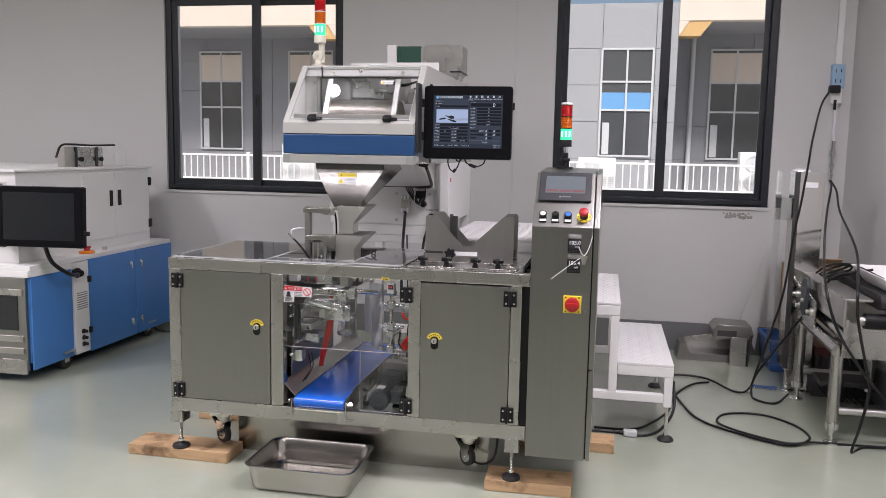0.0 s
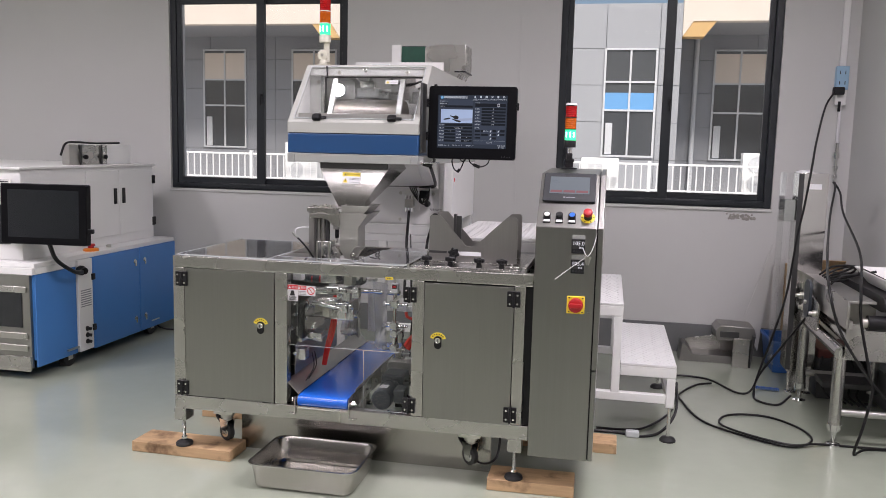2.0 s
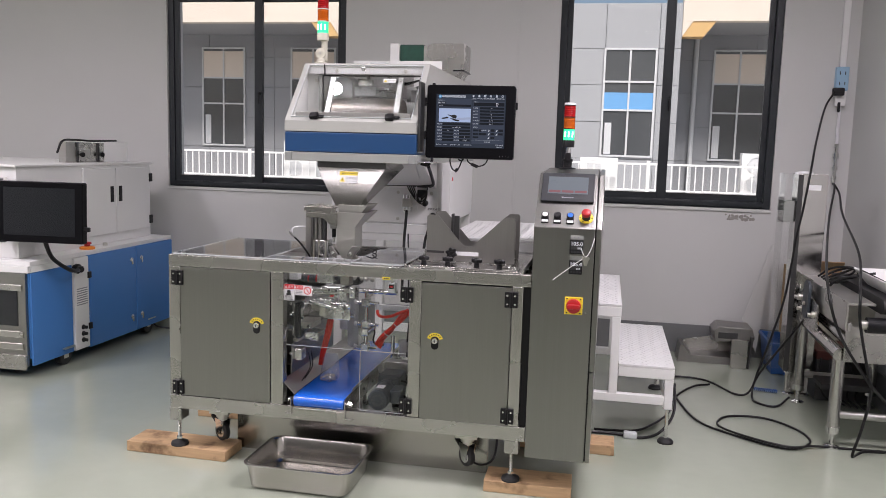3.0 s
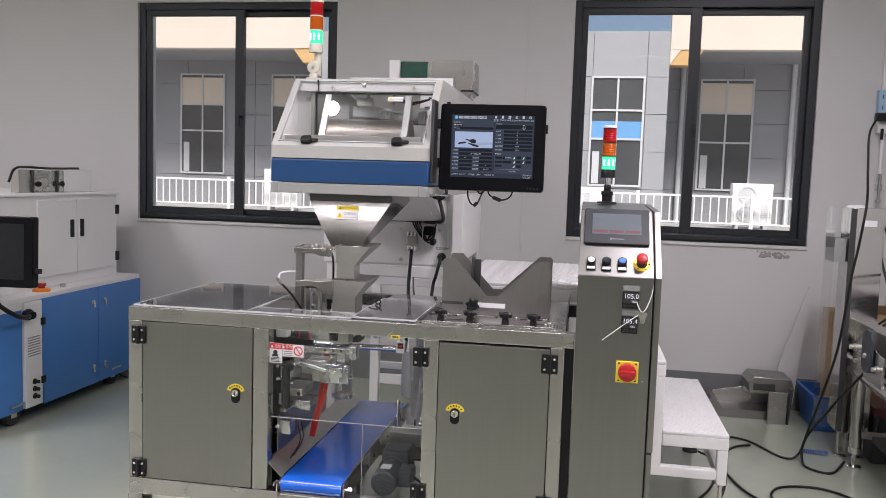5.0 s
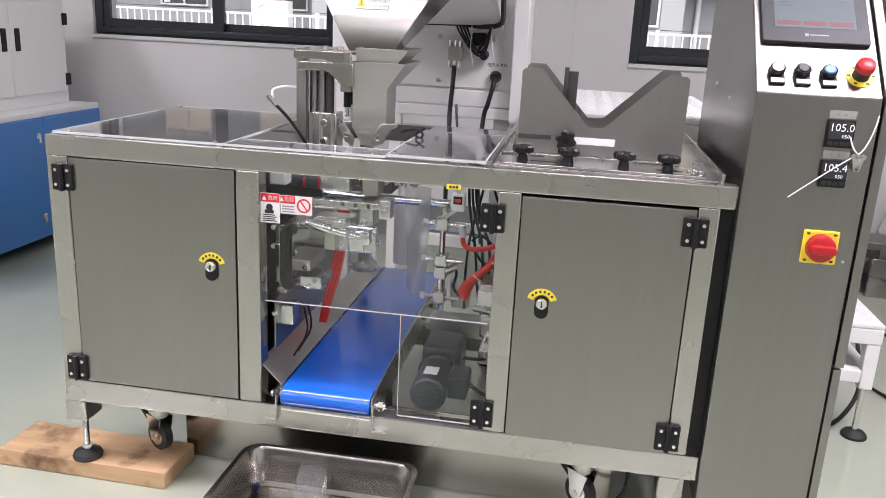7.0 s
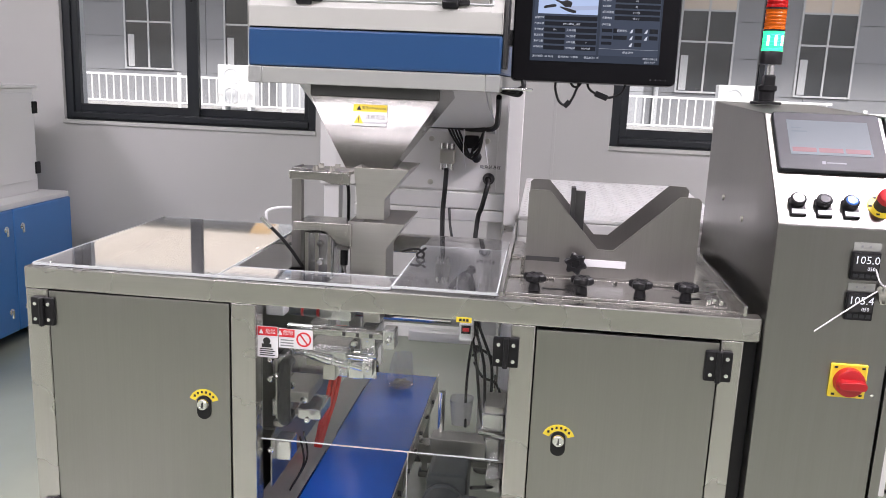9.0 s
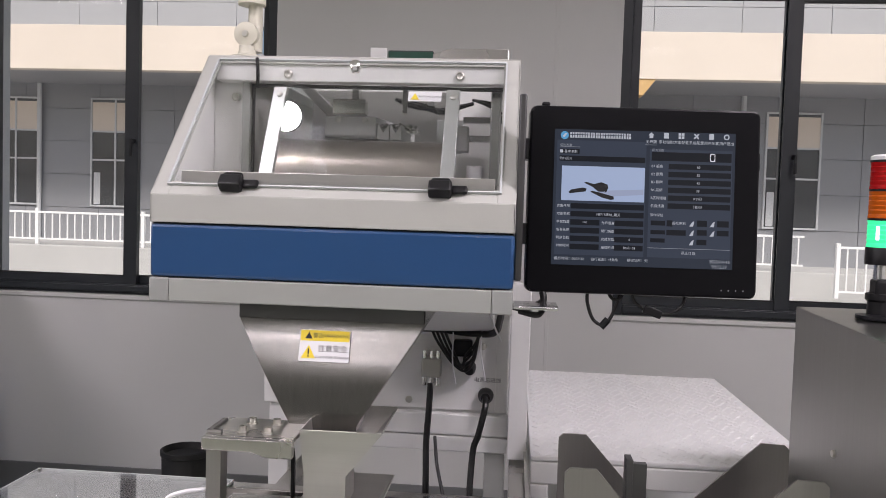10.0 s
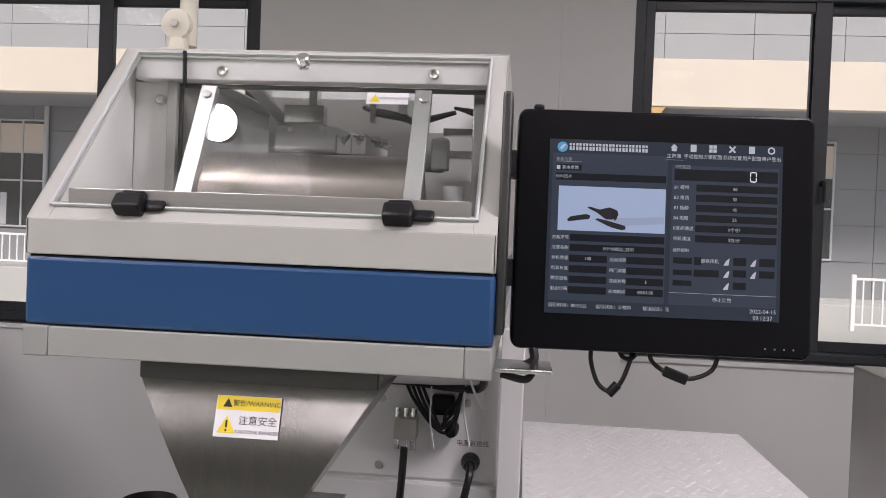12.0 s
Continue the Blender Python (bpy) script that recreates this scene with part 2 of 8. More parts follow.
M["far_glass"] = material("dark_far_glass", (0.075, 0.08, 0.085), 0.12, var=0.35, scale=0.9)
M["far_blind"] = material("beige_blind", (0.78, 0.68, 0.58), 0.7, var=0.06)
M["far_blue"] = material("blue_blind", (0.14, 0.36, 0.66), 0.6, var=0.08)
M["rail_white"] = material("white_railing", (0.80, 0.80, 0.79), 0.45, var=0.04)
M["concrete"] = material("pale_concrete", (0.46, 0.455, 0.44), 0.8, var=0.12, scale=0.8, fine=0.06, bump_scale=8)


def wood_material():
    m = material("sawn_pine", (0.50, 0.33, 0.18), 0.65, var=0.22, scale=5, stretch=(0.6, 6, 9), bump=0.35, bump_scale=14, fine=0.18)
    n, l = m.node_tree.nodes, m.node_tree.links
    tc = next(x for x in n if x.type == "TEX_COORD")
    no = n.new("ShaderNodeTexNoise")
    no.inputs["Scale"].default_value, no.inputs["Detail"].default_value = 9, 4
    l.new(tc.outputs["Object"], no.inputs["Vector"])
    cr = n.new("ShaderNodeValToRGB")
    cr.color_ramp.elements[0].position, cr.color_ramp.elements[1].position = 0.30, 0.44
    cr.color_ramp.elements[0].color = (0.13, 0.07, 0.035, 1)
    cr.color_ramp.elements[1].color = (1, 1, 1, 1)
    l.new(no.outputs["Fac"], cr.inputs[0])
    b = n["Principled BSDF"]
    src = b.inputs["Base Color"].links[0].from_socket
    mx = n.new("ShaderNodeMix")
    mx.data_type, mx.blend_type = "RGBA", "MULTIPLY"
    mx.inputs[0].default_value = 0.8
    l.new(src, mx.inputs[6])
    l.new(cr.outputs[0], mx.inputs[7])
    l.new(mx.outputs[2], b.inputs["Base Color"])
    return m


M["wood"] = wood_material()


# ---- mesh helpers ----
def soften(bm, fs, bev, seg):
    """Rounds the edges of these faces; the faces themselves stay flat (slot 1), only the rounding is smooth."""
    for f in fs:
        f.material_index = 1
    es = list({e for f in fs for e in f.edges})
    for f in bmesh.ops.bevel(bm, geom=es, offset=bev, segments=seg, profile=0.5, affect="EDGES")["faces"]:
        f.material_index = 0


def box(bm, x0, x1, y0, y1, z0, z1, bev=0.0, seg=2):
    vs = [bm.verts.new((x, y, z)) for x in (x0, x1) for y in (y0, y1) for z in (z0, z1)]
    fs = [bm.faces.new([vs[i] for i in q]) for q in ((0, 1, 3, 2), (4, 6, 7, 5), (0, 4, 5, 1), (2, 3, 7, 6), (0, 2, 6, 4), (1, 5, 7, 3))]
    if bev:
        soften(bm, fs, bev, seg)
    return bm


def prism(bm, pts, axis, a, b, bev=0.0):
    """A polygon pulled along an axis. pts are in the two other axes, in their order."""
    def at(p, c):
        q = list(p)
        q.insert(axis, c)
        return q
    lo = [bm.verts.new(at(p, a)) for p in pts]
    hi = [bm.verts.new(at(p, b)) for p in pts]
    fs = [bm.faces.new(lo), bm.faces.new(hi[::-1])]
    for i in range(len(pts)):
        j = (i + 1) % len(pts)
        fs.append(bm.faces.new((lo[i], hi[i], hi[j], lo[j])))
    bmesh.ops.recalc_face_normals(bm, faces=fs)
    if bev:
        soften(bm, fs, bev, 2)
    return bm


def loft(bm, loops, cap0=False, cap1=False, closed=True):
    rows = [[bm.verts.new(p) for p in lp] for lp in loops]
    k = len(rows[0])
    fs = []
    for r, s in zip(rows, rows[1:]):
        for i in range(k if closed else k - 1):
            j = (i + 1) % k
            fs.append(bm.faces.new((r[i], r[j], s[j], s[i])))
    if cap0:
        fs.append(bm.faces.new(rows[0][::-1]))
    if cap1:
        fs.append(bm.faces.new(rows[-1]))
    bmesh.ops.recalc_face_normals(bm, faces=fs)
    return bm


def ring(c, n, r, seg):
    n = Vector(n).normalized()
    u = n.orthogonal().normalized()
    v = n.cross(u)
    return [Vector(c) + r * (math.cos(2 * math.pi * i / seg) * u + math.sin(2 * math.pi * i / seg) * v) for i in range(seg)]


def cyl(bm, p, q, r, r2=None, seg=20, cap=True):
    d = Vector(q) - Vector(p)
    return loft(bm, [ring(p, d, r, seg), ring(q, d, r if r2 is None else r2, seg)], cap, cap)


def turned(bm, p, d, prof, seg=24):
    """A turned body: prof is rows of (distance along d, radius)."""
    d = Vector(d).normalized()
    return loft(bm, [ring(Vector(p) + d * a, d, max(r, 1e-4), seg) for a, r in prof], True, True)


def smooth_path(pts, per=8):
    ps = [Vector(p) for p in pts]
    ps = [2 * ps[0] - ps[1]] + ps + [2 * ps[-1] - ps[-2]]
    out = []
    for i in range(1, len(ps) - 2):
        a, b, c, d = ps[i - 1:i + 3]
        for k in range(per):
            t = k / per
            out.append(0.5 * (2 * b + (c - a) * t + (2 * a - 5 * b + 4 * c - d) * t * t + (3 * b - a - 3 * c + d) * t ** 3))
    return out + [ps[-2]]


def tube(bm, pts, r, seg=8, per=8):
    ps = smooth_path(pts, per)
    loops, u = [], None
    for i, p in enumerate(ps):
        d = (ps[min(i + 1, len(ps) - 1)] - ps[max(i - 1, 0)]).normalized()
        u = d.orthogonal().normalized() if u is None else (u - d * u.dot(d)).normalized()
        v = d.cross(u)
        loops.append([p + r * (math.cos(2 * math.pi * k / seg) * u + math.sin(2 * math.pi * k / seg) * v) for k in range(seg)])
    return loft(bm, loops, True, True)


def thing(name, at, label="", category="", group="", kind=""):
    ob = new(name)
    ob.empty_display_size = 0.05
    ob.location = at
    return tagged(ob, label, category, group, kind)


def part(name, bm, mat, parent=None, label="", m=None, sharp=35):
    if m is not None:
        bmesh.ops.transform(bm, matrix=m, verts=bm.verts)
    me = bpy.data.meshes.new(name)
    bm.to_mesh(me)
    bm.free()
    me.materials.append(M[mat] if isinstance(mat, str) else mat)
    flat = np.zeros(len(me.polygons), dtype=np.int32)
    me.polygons.foreach_get("material_index", flat)
    me.polygons.foreach_set("material_index", np.zeros(len(flat), dtype=np.int32))
    me.set_sharp_from_angle(angle=radians(sharp))
    me.polygons.foreach_set("use_smooth", flat == 0)
    ob = new(name, me)
    if parent is not None:
        ob.parent = parent
        if parent.type == "EMPTY":
            ob.matrix_parent_inverse = parent.matrix_basis.inverted()
    if label:
        ob["label"] = label
    return ob


def pbox(name, parent, mat, x0, x1, y0, y1, z0, z1, bev=0.0, label="", m=None):
    return part(name, box(bmesh.new(), x0, x1, y0, y1, z0, z1, bev), mat, parent, label, m)


def pcyl(name, parent, mat, p, q, r, r2=None, seg=20, label="", m=None):
    return part(name, cyl(bmesh.new(), p, q, r, r2, seg), mat, parent, label, m)


def ptube(name, parent, mat, pts, r, label="", seg=8, per=8, m=None):
    return part(name, tube(bmesh.new(), pts, r, seg, per), mat, parent, label, m)


def structure(name, bm, mat, label):
    return tagged(part(name, bm, mat), label, name.split("_")[0], kind="structure")


def lettering(name, words, size, m, mat, parent, align="CENTER", label=""):
    """Words in the built-in font, as a flat mesh lying in the xy plane of m."""
    cu = bpy.data.curves.new(name, "FONT")
    cu.body, cu.size, cu.align_x, cu.align_y, cu.resolution_u = words, size, align, "CENTER", 2
    tmp = new(name, cu)
    me = bpy.data.meshes.new_from_object(tmp.evaluated_get(bpy.context.evaluated_depsgraph_get()))
    bpy.data.objects.remove(tmp)
    bpy.data.curves.remove(cu)
    me.transform(m)
    me.materials.clear()
    me.materials.append(M[mat])
    ob = new(name, me)
    ob.parent = parent
    if parent.type == "EMPTY":
        ob.matrix_parent_inverse = parent.matrix_basis.inverted()
    if label:
        ob["label"] = label
    return ob


def rounded(w, h, r, k=5):
    """A rounded rectangle round the origin, as xy points."""
    out = []
    for cx, cy, a0 in ((w / 2 - r, h / 2 - r, 0), (-w / 2 + r, h / 2 - r, 90), (-w / 2 + r, -h / 2 + r, 180), (w / 2 - r, -h / 2 + r, 270)):
        for i in range(k + 1):
            a = radians(a0 + 90 * i / k)
            out.append((cx + r * math.cos(a), cy + r * math.sin(a)))
    return out


# ---- the room ----
WALL_Y, EAST_X, WEST_X, SOUTH_Y = 5.833, 1.50, -7.6, -10.0
SILL, HEAD = 1.012, 2.485
WINDOWS = [(-3.365, -1.945), (-0.408, 1.036)]


def room():
    structure("floor", box(bmesh.new(), WEST_X - 0.2, EAST_X + 0.2, SOUTH_Y - 0.2, WALL_Y + 0.24, -0.12, 0), "floor",
              "glossy grey-green epoxy workshop floor with scuffs and reflections")
    structure("ceiling", box(bmesh.new(), WEST_X - 0.2, EAST_X + 0.2, SOUTH_Y - 0.2, WALL_Y + 0.24, CEIL, CEIL + 0.15), "ceiling",
              "plain white painted ceiling over the workshop")
    bm = bmesh.new()
    xs = [WEST_X - 0.2] + [x for w in WINDOWS for x in w] + [EAST_X + 0.2]
    for a, b in zip(xs[::2], xs[1::2]):
        box(bm, a, b, WALL_Y, WALL_Y + 0.24, 0, CEIL)
    for a, b in WINDOWS:
        box(bm, a, b, WALL_Y, WALL_Y + 0.24, 0, SILL)
        box(bm, a, b, WALL_Y, WALL_Y + 0.24, HEAD, CEIL)
    bmesh.ops.remove_doubles(bm, verts=bm.verts, dist=1e-4)
    structure("wall_north", bm, "wall", "off-white painted wall with two dark-framed window openings")
    structure("wall_east", box(bmesh.new(), EAST_X, EAST_X + 0.2, SOUTH_Y, WALL_Y, 0, CEIL), "wall", "off-white painted side wall in the corner")
    structure("wall_west", box(bmesh.new(), WEST_X - 0.2, WEST_X, SOUTH_Y, WALL_Y, 0, CEIL), "wall", "off-white painted far side wall")
    structure("wall_south", box(bmesh.new(), WEST_X - 0.2, EAST_X + 0.2, SOUTH_Y - 0.2, SOUTH_Y, 0, CEIL), "wall", "off-white painted wall behind the camera")
    structure("baseboard_north", box(bmesh.new(), WEST_X, EAST_X - 0.013, WALL_Y - 0.012, WALL_Y, 0, 0.20, 0.003), "skirt",
              "dark grey painted baseboard along the window wall")
    structure("baseboard_east", box(bmesh.new(), EAST_X - 0.012, EAST_X, SOUTH_Y, WALL_Y, 0, 0.20, 0.003), "skirt",
              "dark grey painted baseboard along the side wall")
    # a thin cover strip over the panel joint in the wall
    structure("trim_joint", box(bmesh.new(), -0.70, -0.684, WALL_Y - 0.004, WALL_Y, 0.20, CEIL, 0.0015), "wall", "narrow painted cover strip on the wall")


def window(i, x0, x1):
    t = thing("window_%d" % i, ((x0 + x1) / 2, WALL_Y + 0.1, SILL), "anthracite aluminium two-leaf sliding window with clear panes", "window", kind="structure")
    ya, yb = WALL_Y + 0.022, WALL_Y + 0.115
    f = 0.046
    z1 = HEAD
    bm = bmesh.new()
    for a, b, c, d in ((x0, x0 + f, SILL, z1), (x1 - f, x1, SILL, z1), (x0 + f, x1 - f, SILL, SILL + f), (x0 + f, x1 - f, z1 - f, z1)):
        box(bm, a, b, ya, yb, c, d, 0.003)
    part("window_frame", bm, "frame", t)
    # lower track ledge
    pbox("track", t, "frame", x0 + f, x1 - f, ya - 0.012, ya, SILL + 0.012, SILL + 0.04, 0.002)
    pbox("window_sill", t, "wall", x0 - 0.004, x1 + 0.004, WALL_Y - 0.012, ya, SILL - 0.022, SILL, 0.004, "white plastered sill ledge")
    xm = (x0 + x1) / 2 + (0.022 if i == 1 else 0.010)
    for k, (a, b, off) in enumerate(((x0 + f, xm + 0.03, 0.012), (xm - 0.03, x1 - f, 0.045))):
        s = 0.036
        za, zb = SILL + f, z1 - f
        bm = bmesh.new()
        for p, q, r, u in ((a, a + s, za, zb), (b - s, b, za, zb), (a + s, b - s, za, za + s), (a + s, b - s, zb - s, zb)):
            box(bm, p, q, ya + off, ya + off + 0.028, r, u, 0.002)
        leaf = part("sash", bm, "frame", t)
        pane = pbox("pane", leaf, "glass", a + s - 0.004, b - s + 0.004, ya + off + 0.011, ya + off + 0.017, za + s - 0.004, zb - s + 0.004)
        pane.visible_shadow = False
        bm = bmesh.new()
        for q, r in ((za + s, za + s + 0.006), (zb - s - 0.006, zb - s)):
            box(bm, a + s, b - s, ya + off - 0.002, ya + off + 0.012, q, r)
        part("gasket", bm, "rubber", leaf)
    bm = bmesh.new()
    box(bm, xm + 0.006, xm + 0.024, ya + 0.006, ya + 0.014, 1.665, 1.775, 0.002)
    box(bm, xm + 0.010, xm + 0.020, ya - 0.03, ya + 0.008, 1.715, 1.735, 0.003)
    box(bm, xm + 0.010, xm + 0.022, ya - 0.038, ya - 0.026, 1.65, 1.735, 0.004)
    part("window_handle", bm, "black", t, "black sash latch")
    # the dark edge where the two leaves overlap
    pbox("meeting_stile", t, "frame", xm - 0.032, xm + 0.032, ya + 0.003, ya + 0.012, SILL + f, z1 - f, 0.002)
    return t


def ceiling_light(x, y):
    t = thing("ceiling_light", (x, y, CEIL), "white rectangular ceiling light panel, switched on", "lamp", group="ceiling lights")
    bm = bmesh.new()
    for a, b, c, d in ((-0.62, -0.59, -0.31, 0.31), (0.59, 0.62, -0.31, 0.31), (-0.59, 0.59, -0.31, -0.28), (-0.59, 0.59, 0.28, 0.31)):
        box(bm, x + a, x + b, y + c, y + d, CEIL - 0.03, CEIL, 0.003)
    part("frame", bm, "white", t)
    pbox("diffuser", t, "diffuser", x - 0.59, x + 0.59, y - 0.28, y + 0.28, CEIL - 0.02, CEIL - 0.004, 0.002)
    d = bpy.data.lights.new("panel_light", "AREA")
    d.shape, d.size, d.size_y, d.energy, d.color = "RECTANGLE", 1.18, 0.56, LAMP_WATTS * ((2.6 if x > 0 else 3.2 if x < -4 else 1.15) if y > 1 else (1.4 if x < -4 else 0.85)), LAMP_COLOR
    d.spread = radians(160)
    lamp = new("panel_light", d)
    lamp.matrix_world = pose(x, y, CEIL - 0.035)


# ---- outside ----
def facade():
    t = thing("office_building", (-3, 24, 0), "grey panel-clad office building with cream fascia across the road", "building")
    F, R = 22.7, 25.5
    bx0, bx1 = -7.75, 1.66

    def cladding(x0, x1, y, z0, z1, mat, zs, xs):
        bm = bmesh.new()
        za = [z0] + [z for z in zs if z0 < z < z1] + [z1]
        xa = [x0] + [x for x in xs if x0 < x < x1] + [x1]
        for a, b in zip(xa, xa[1:]):
            for c, d in zip(za, za[1:]):
                box(bm, a + 0.007, b - 0.007, y, y + 0.1, c + 0.007, d - 0.007)
        part("panel_cladding", bm, mat, t)
        pbox("wall", t, "joint", x0, x1, y + 0.04, y + 0.4, z0, z1)

    zs = [1.2, 2.19, 3.17, 4.13, 5.31, 6.6, 7.9, 9.2]
    xs = [-16.5 + 1.05 * i * 2 for i in range(20)]
    # the bay that stands forward
    cladding(bx0, bx1, F, -0.5, 5.31, "facade", zs, [-6.3, -4.9, -3.5, -2.1, -0.29, 1.1])
    pbox("bay_return", t, "facade", bx1 - 0.1, bx1, F + 0.1, R, -0.5, 4.8)
    pbox("bay_return", t, "facade", bx0, bx0 + 0.1, F + 0.1, R, -0.5, 4.8)
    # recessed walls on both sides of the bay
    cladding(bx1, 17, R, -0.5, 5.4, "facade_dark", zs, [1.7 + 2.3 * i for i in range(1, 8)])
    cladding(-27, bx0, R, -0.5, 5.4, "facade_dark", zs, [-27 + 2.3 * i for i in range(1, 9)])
    # fascia and ochre soffits
    for a, b, c in ((bx1, 17, 1), (-27, bx0, -1)):
        pbox("fascia", t, "fascia", a, b, F - 0.02, F + 0.3, 4.83, 5.98, 0.01)
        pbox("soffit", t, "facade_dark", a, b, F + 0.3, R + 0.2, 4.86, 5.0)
        e = a if c > 0 else b
        bm = bmesh.new()
        prism(bm, [(e, 4.44), (e + c * 0.55, 4.44), (e + c * 0.85, 4.83), (e + c * 0.26, 4.83)], 1, F + 0.01, F + 0.5)
        part("soffit_end", bm, "soffit", t)
        part("fascia_end", prism(bmesh.new(), [(e, 4.44), (e + c * 0.26, 4.83), (e, 4.83)], 1, F - 0.02, F + 0.4), "fascia", t)
    cladding(-27, 17, F + 0.02, 5.98, 12, "facade_light", zs, xs)
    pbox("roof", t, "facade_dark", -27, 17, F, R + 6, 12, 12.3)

    def far_window(x0, x1, z0, z1, y, blinds, kind):
        w = part("window", box(bmesh.new(), x0, x1, y - 0.02, y + 0.02, z0, z1), "far_glass", t)
        bm = bmesh.new()
        f = 0.05
        h1, h2 = z0 + (z1 - z0) * 0.43, z0 + (z1 - z0) * 0.70
        xm = (x0 + x1) / 2
        for a, b, c, d in ((x0 - f, x0, z0 - f, z1 + f), (x1, x1 + f, z0 - f, z1 + f), (x0, x1, z0 - f, z0), (x0, x1, z1, z1 + f),
                           (x0, x1, h1 - f / 2, h1 + f / 2), (x0, x1, h2 - f / 2, h2 + f / 2)):
            box(bm, a, b, y - 0.06, y + 0.03, c, d)
        for c, d in ((z0, h1 - f / 2), (h1 + f / 2, h2 - f / 2), (h2 + f / 2, z1)):
            box(bm, xm - f / 2, xm + f / 2, y - 0.055, y + 0.03, c, d)
        part("frame", bm, "far_frame", w)
        if kind == "blue":
            pbox("blind", w, "far_blue", x0, x1, y - 0.028, y - 0.022, h1 + f / 2, h1 + (h2 - h1) * 0.62)
        else:
            pbox("blind", w, "far_blind", x0, x1, y - 0.028, y - 0.022, h2 + f / 2, z1 - (z1 - h2) * 0.08)
        pbox("curtain", w, "far_frame", x0 + 0.05, x0 + 0.05 + (x1 - x0) * 0.14, y - 0.028, y - 0.022, z0 + 0.02, z0 + (h1 - z0) * 0.72)

    far_window(-0.26, 1.02, 1.31, 4.09, F, True, "blue")
    far_window(-3.3, -2.0, 1.31, 4.09, F, True, "blind")
    far_window(-6.4, -5.1, 1.31, 4.09, F, True, "blind")
    for x in (2.86, 6.05, 9.4, 12.5):
        far_window(x, x + 1.40, 1.27, 4.39, R, True, "blind")
    for x in (-13.40, -10.28, -16.5, -19.7, -22.8):
        far_window(x, x + 1.43, 1.29, 4.40, R, True, "blind")
    for x in (2.3, 5.35, -15.0):
        pcyl("drain_pipe", t, "far_frame", (x, R - 0.12, -0.4), (x, R - 0.12, 4.85), 0.07, seg=12)


def railing(x0, x1, y, z0, z1, label):
    t = thing("railing", ((x0 + x1) / 2, y, z0), label, "railing")
    pbox("top_rail", t, "rail_white", x0, x1, y - 0.03, y + 0.03, z1 - 0.05, z1, 0.006)
    pbox("bottom_rail", t, "rail_white", x0, x1, y - 0.02, y + 0.02, z0 + 0.05, z0 + 0.09, 0.004)
    k = 0
    x = x0
    while x <= x1:
        if k % 14 == 0:
            pbox("post", t, "rail_white", x - 0.04, x + 0.04, y - 0.04, y + 0.04, z0 - 0.06, z1 + 0.06, 0.006)
        else:
            pbox("baluster", t, "rail_white", x - 0.014, x + 0.014, y - 0.012, y + 0.012, z0 + 0.09, z1 - 0.05)
        x += 0.185
        k += 1


def ac_unit(x, y, z):
    t = thing("air_conditioner", (x, y, z), "white outdoor air conditioner unit standing by the railing", "air conditioner")
    pbox("case", t, "rail_white", x, x + 0.92, y, y + 0.36, z, z + 0.98, 0.02)
    for k in (0.26, 0.71):
        bm = bmesh.new()
        turned(bm, (x + 0.34, y - 0.002, z + k), (0, -1, 0), [(0, 0.21), (0.02, 0.21), (0.022, 0.17), (0.004, 0.165), (0.004, 0.05), (0.02, 0.045)], 28)
        part("fan_grille", bm, "far_frame", t)
    bm = bmesh.new()
    for i in range(7):
        box(bm, x + 0.66, x + 0.88, y - 0.006, y, z + 0.18 + i * 0.05, z + 0.20 + i * 0.05)
    part("louvre", bm, "far_frame", t)
    pbox("foot", t, "far_frame", x + 0.1, x + 0.18, y, y + 0.36, z - 0.1, z, 0.004)
    pbox("foot", t, "far_frame", x + 0.74, x + 0.82, y, y + 0.36, z - 0.1, z, 0.004)


def outside():
    structure("ground", box(bmesh.new(), -400, 400, WALL_Y + 0.26, 600, -0.62, -0.5), "concrete", "pale concrete yard outside the windows")
    structure("pavement", box(bmesh.new(), -40, 40, 20.2, 22.66, -0.5, 0.36, 0.02), "concrete", "raised concrete walkway before the offices")
    facade()
    railing(-25, 5.45, 20.5, 0.42, 1.14, "white painted steel railing along the raised walkway")
    railing(5.6, 14.0, 19.0, 0.0, 0.98, "white painted steel railing beside the ramp")
    ac_unit(3.10, 20.85, 0.46)
    ac_unit(-8.65, 20.85, 0.46)
    ac_unit(-0.75, 20.85, 0.26)


room()
for i, (a, b) in enumerate(WINDOWS):
    window(i + 1, a, b)
for a, b in LAMP_PLACES:
    ceiling_light(a, b)
outside()


# ---- the packing machine ----
FX0, FX1, FY, FB = -1.825, -0.302, 3.165, 3.80
TOP = 0.886


def hinge(parent, x, z, y=FY):
    h = pbox("hinge", parent, "black", x - 0.026, x + 0.026, y - 0.010, y + 0.001, z - 0.031, z + 0.031, 0.003)
    cyl_bm = bmesh.new()
    cyl(cyl_bm, (x, y - 0.013, z - 0.031), (x, y - 0.013, z + 0.031), 0.0055, seg=10)
    part("pin", cyl_bm, "black", h)
    for dx in (-0.015, 0.015):
        for dz in (-0.017, 0.017):
            pcyl("screw", h, "chrome", (x + dx, y - 0.0095, z + dz), (x + dx, y - 0.0125, z + dz), 0.0048, 0.004, 10)


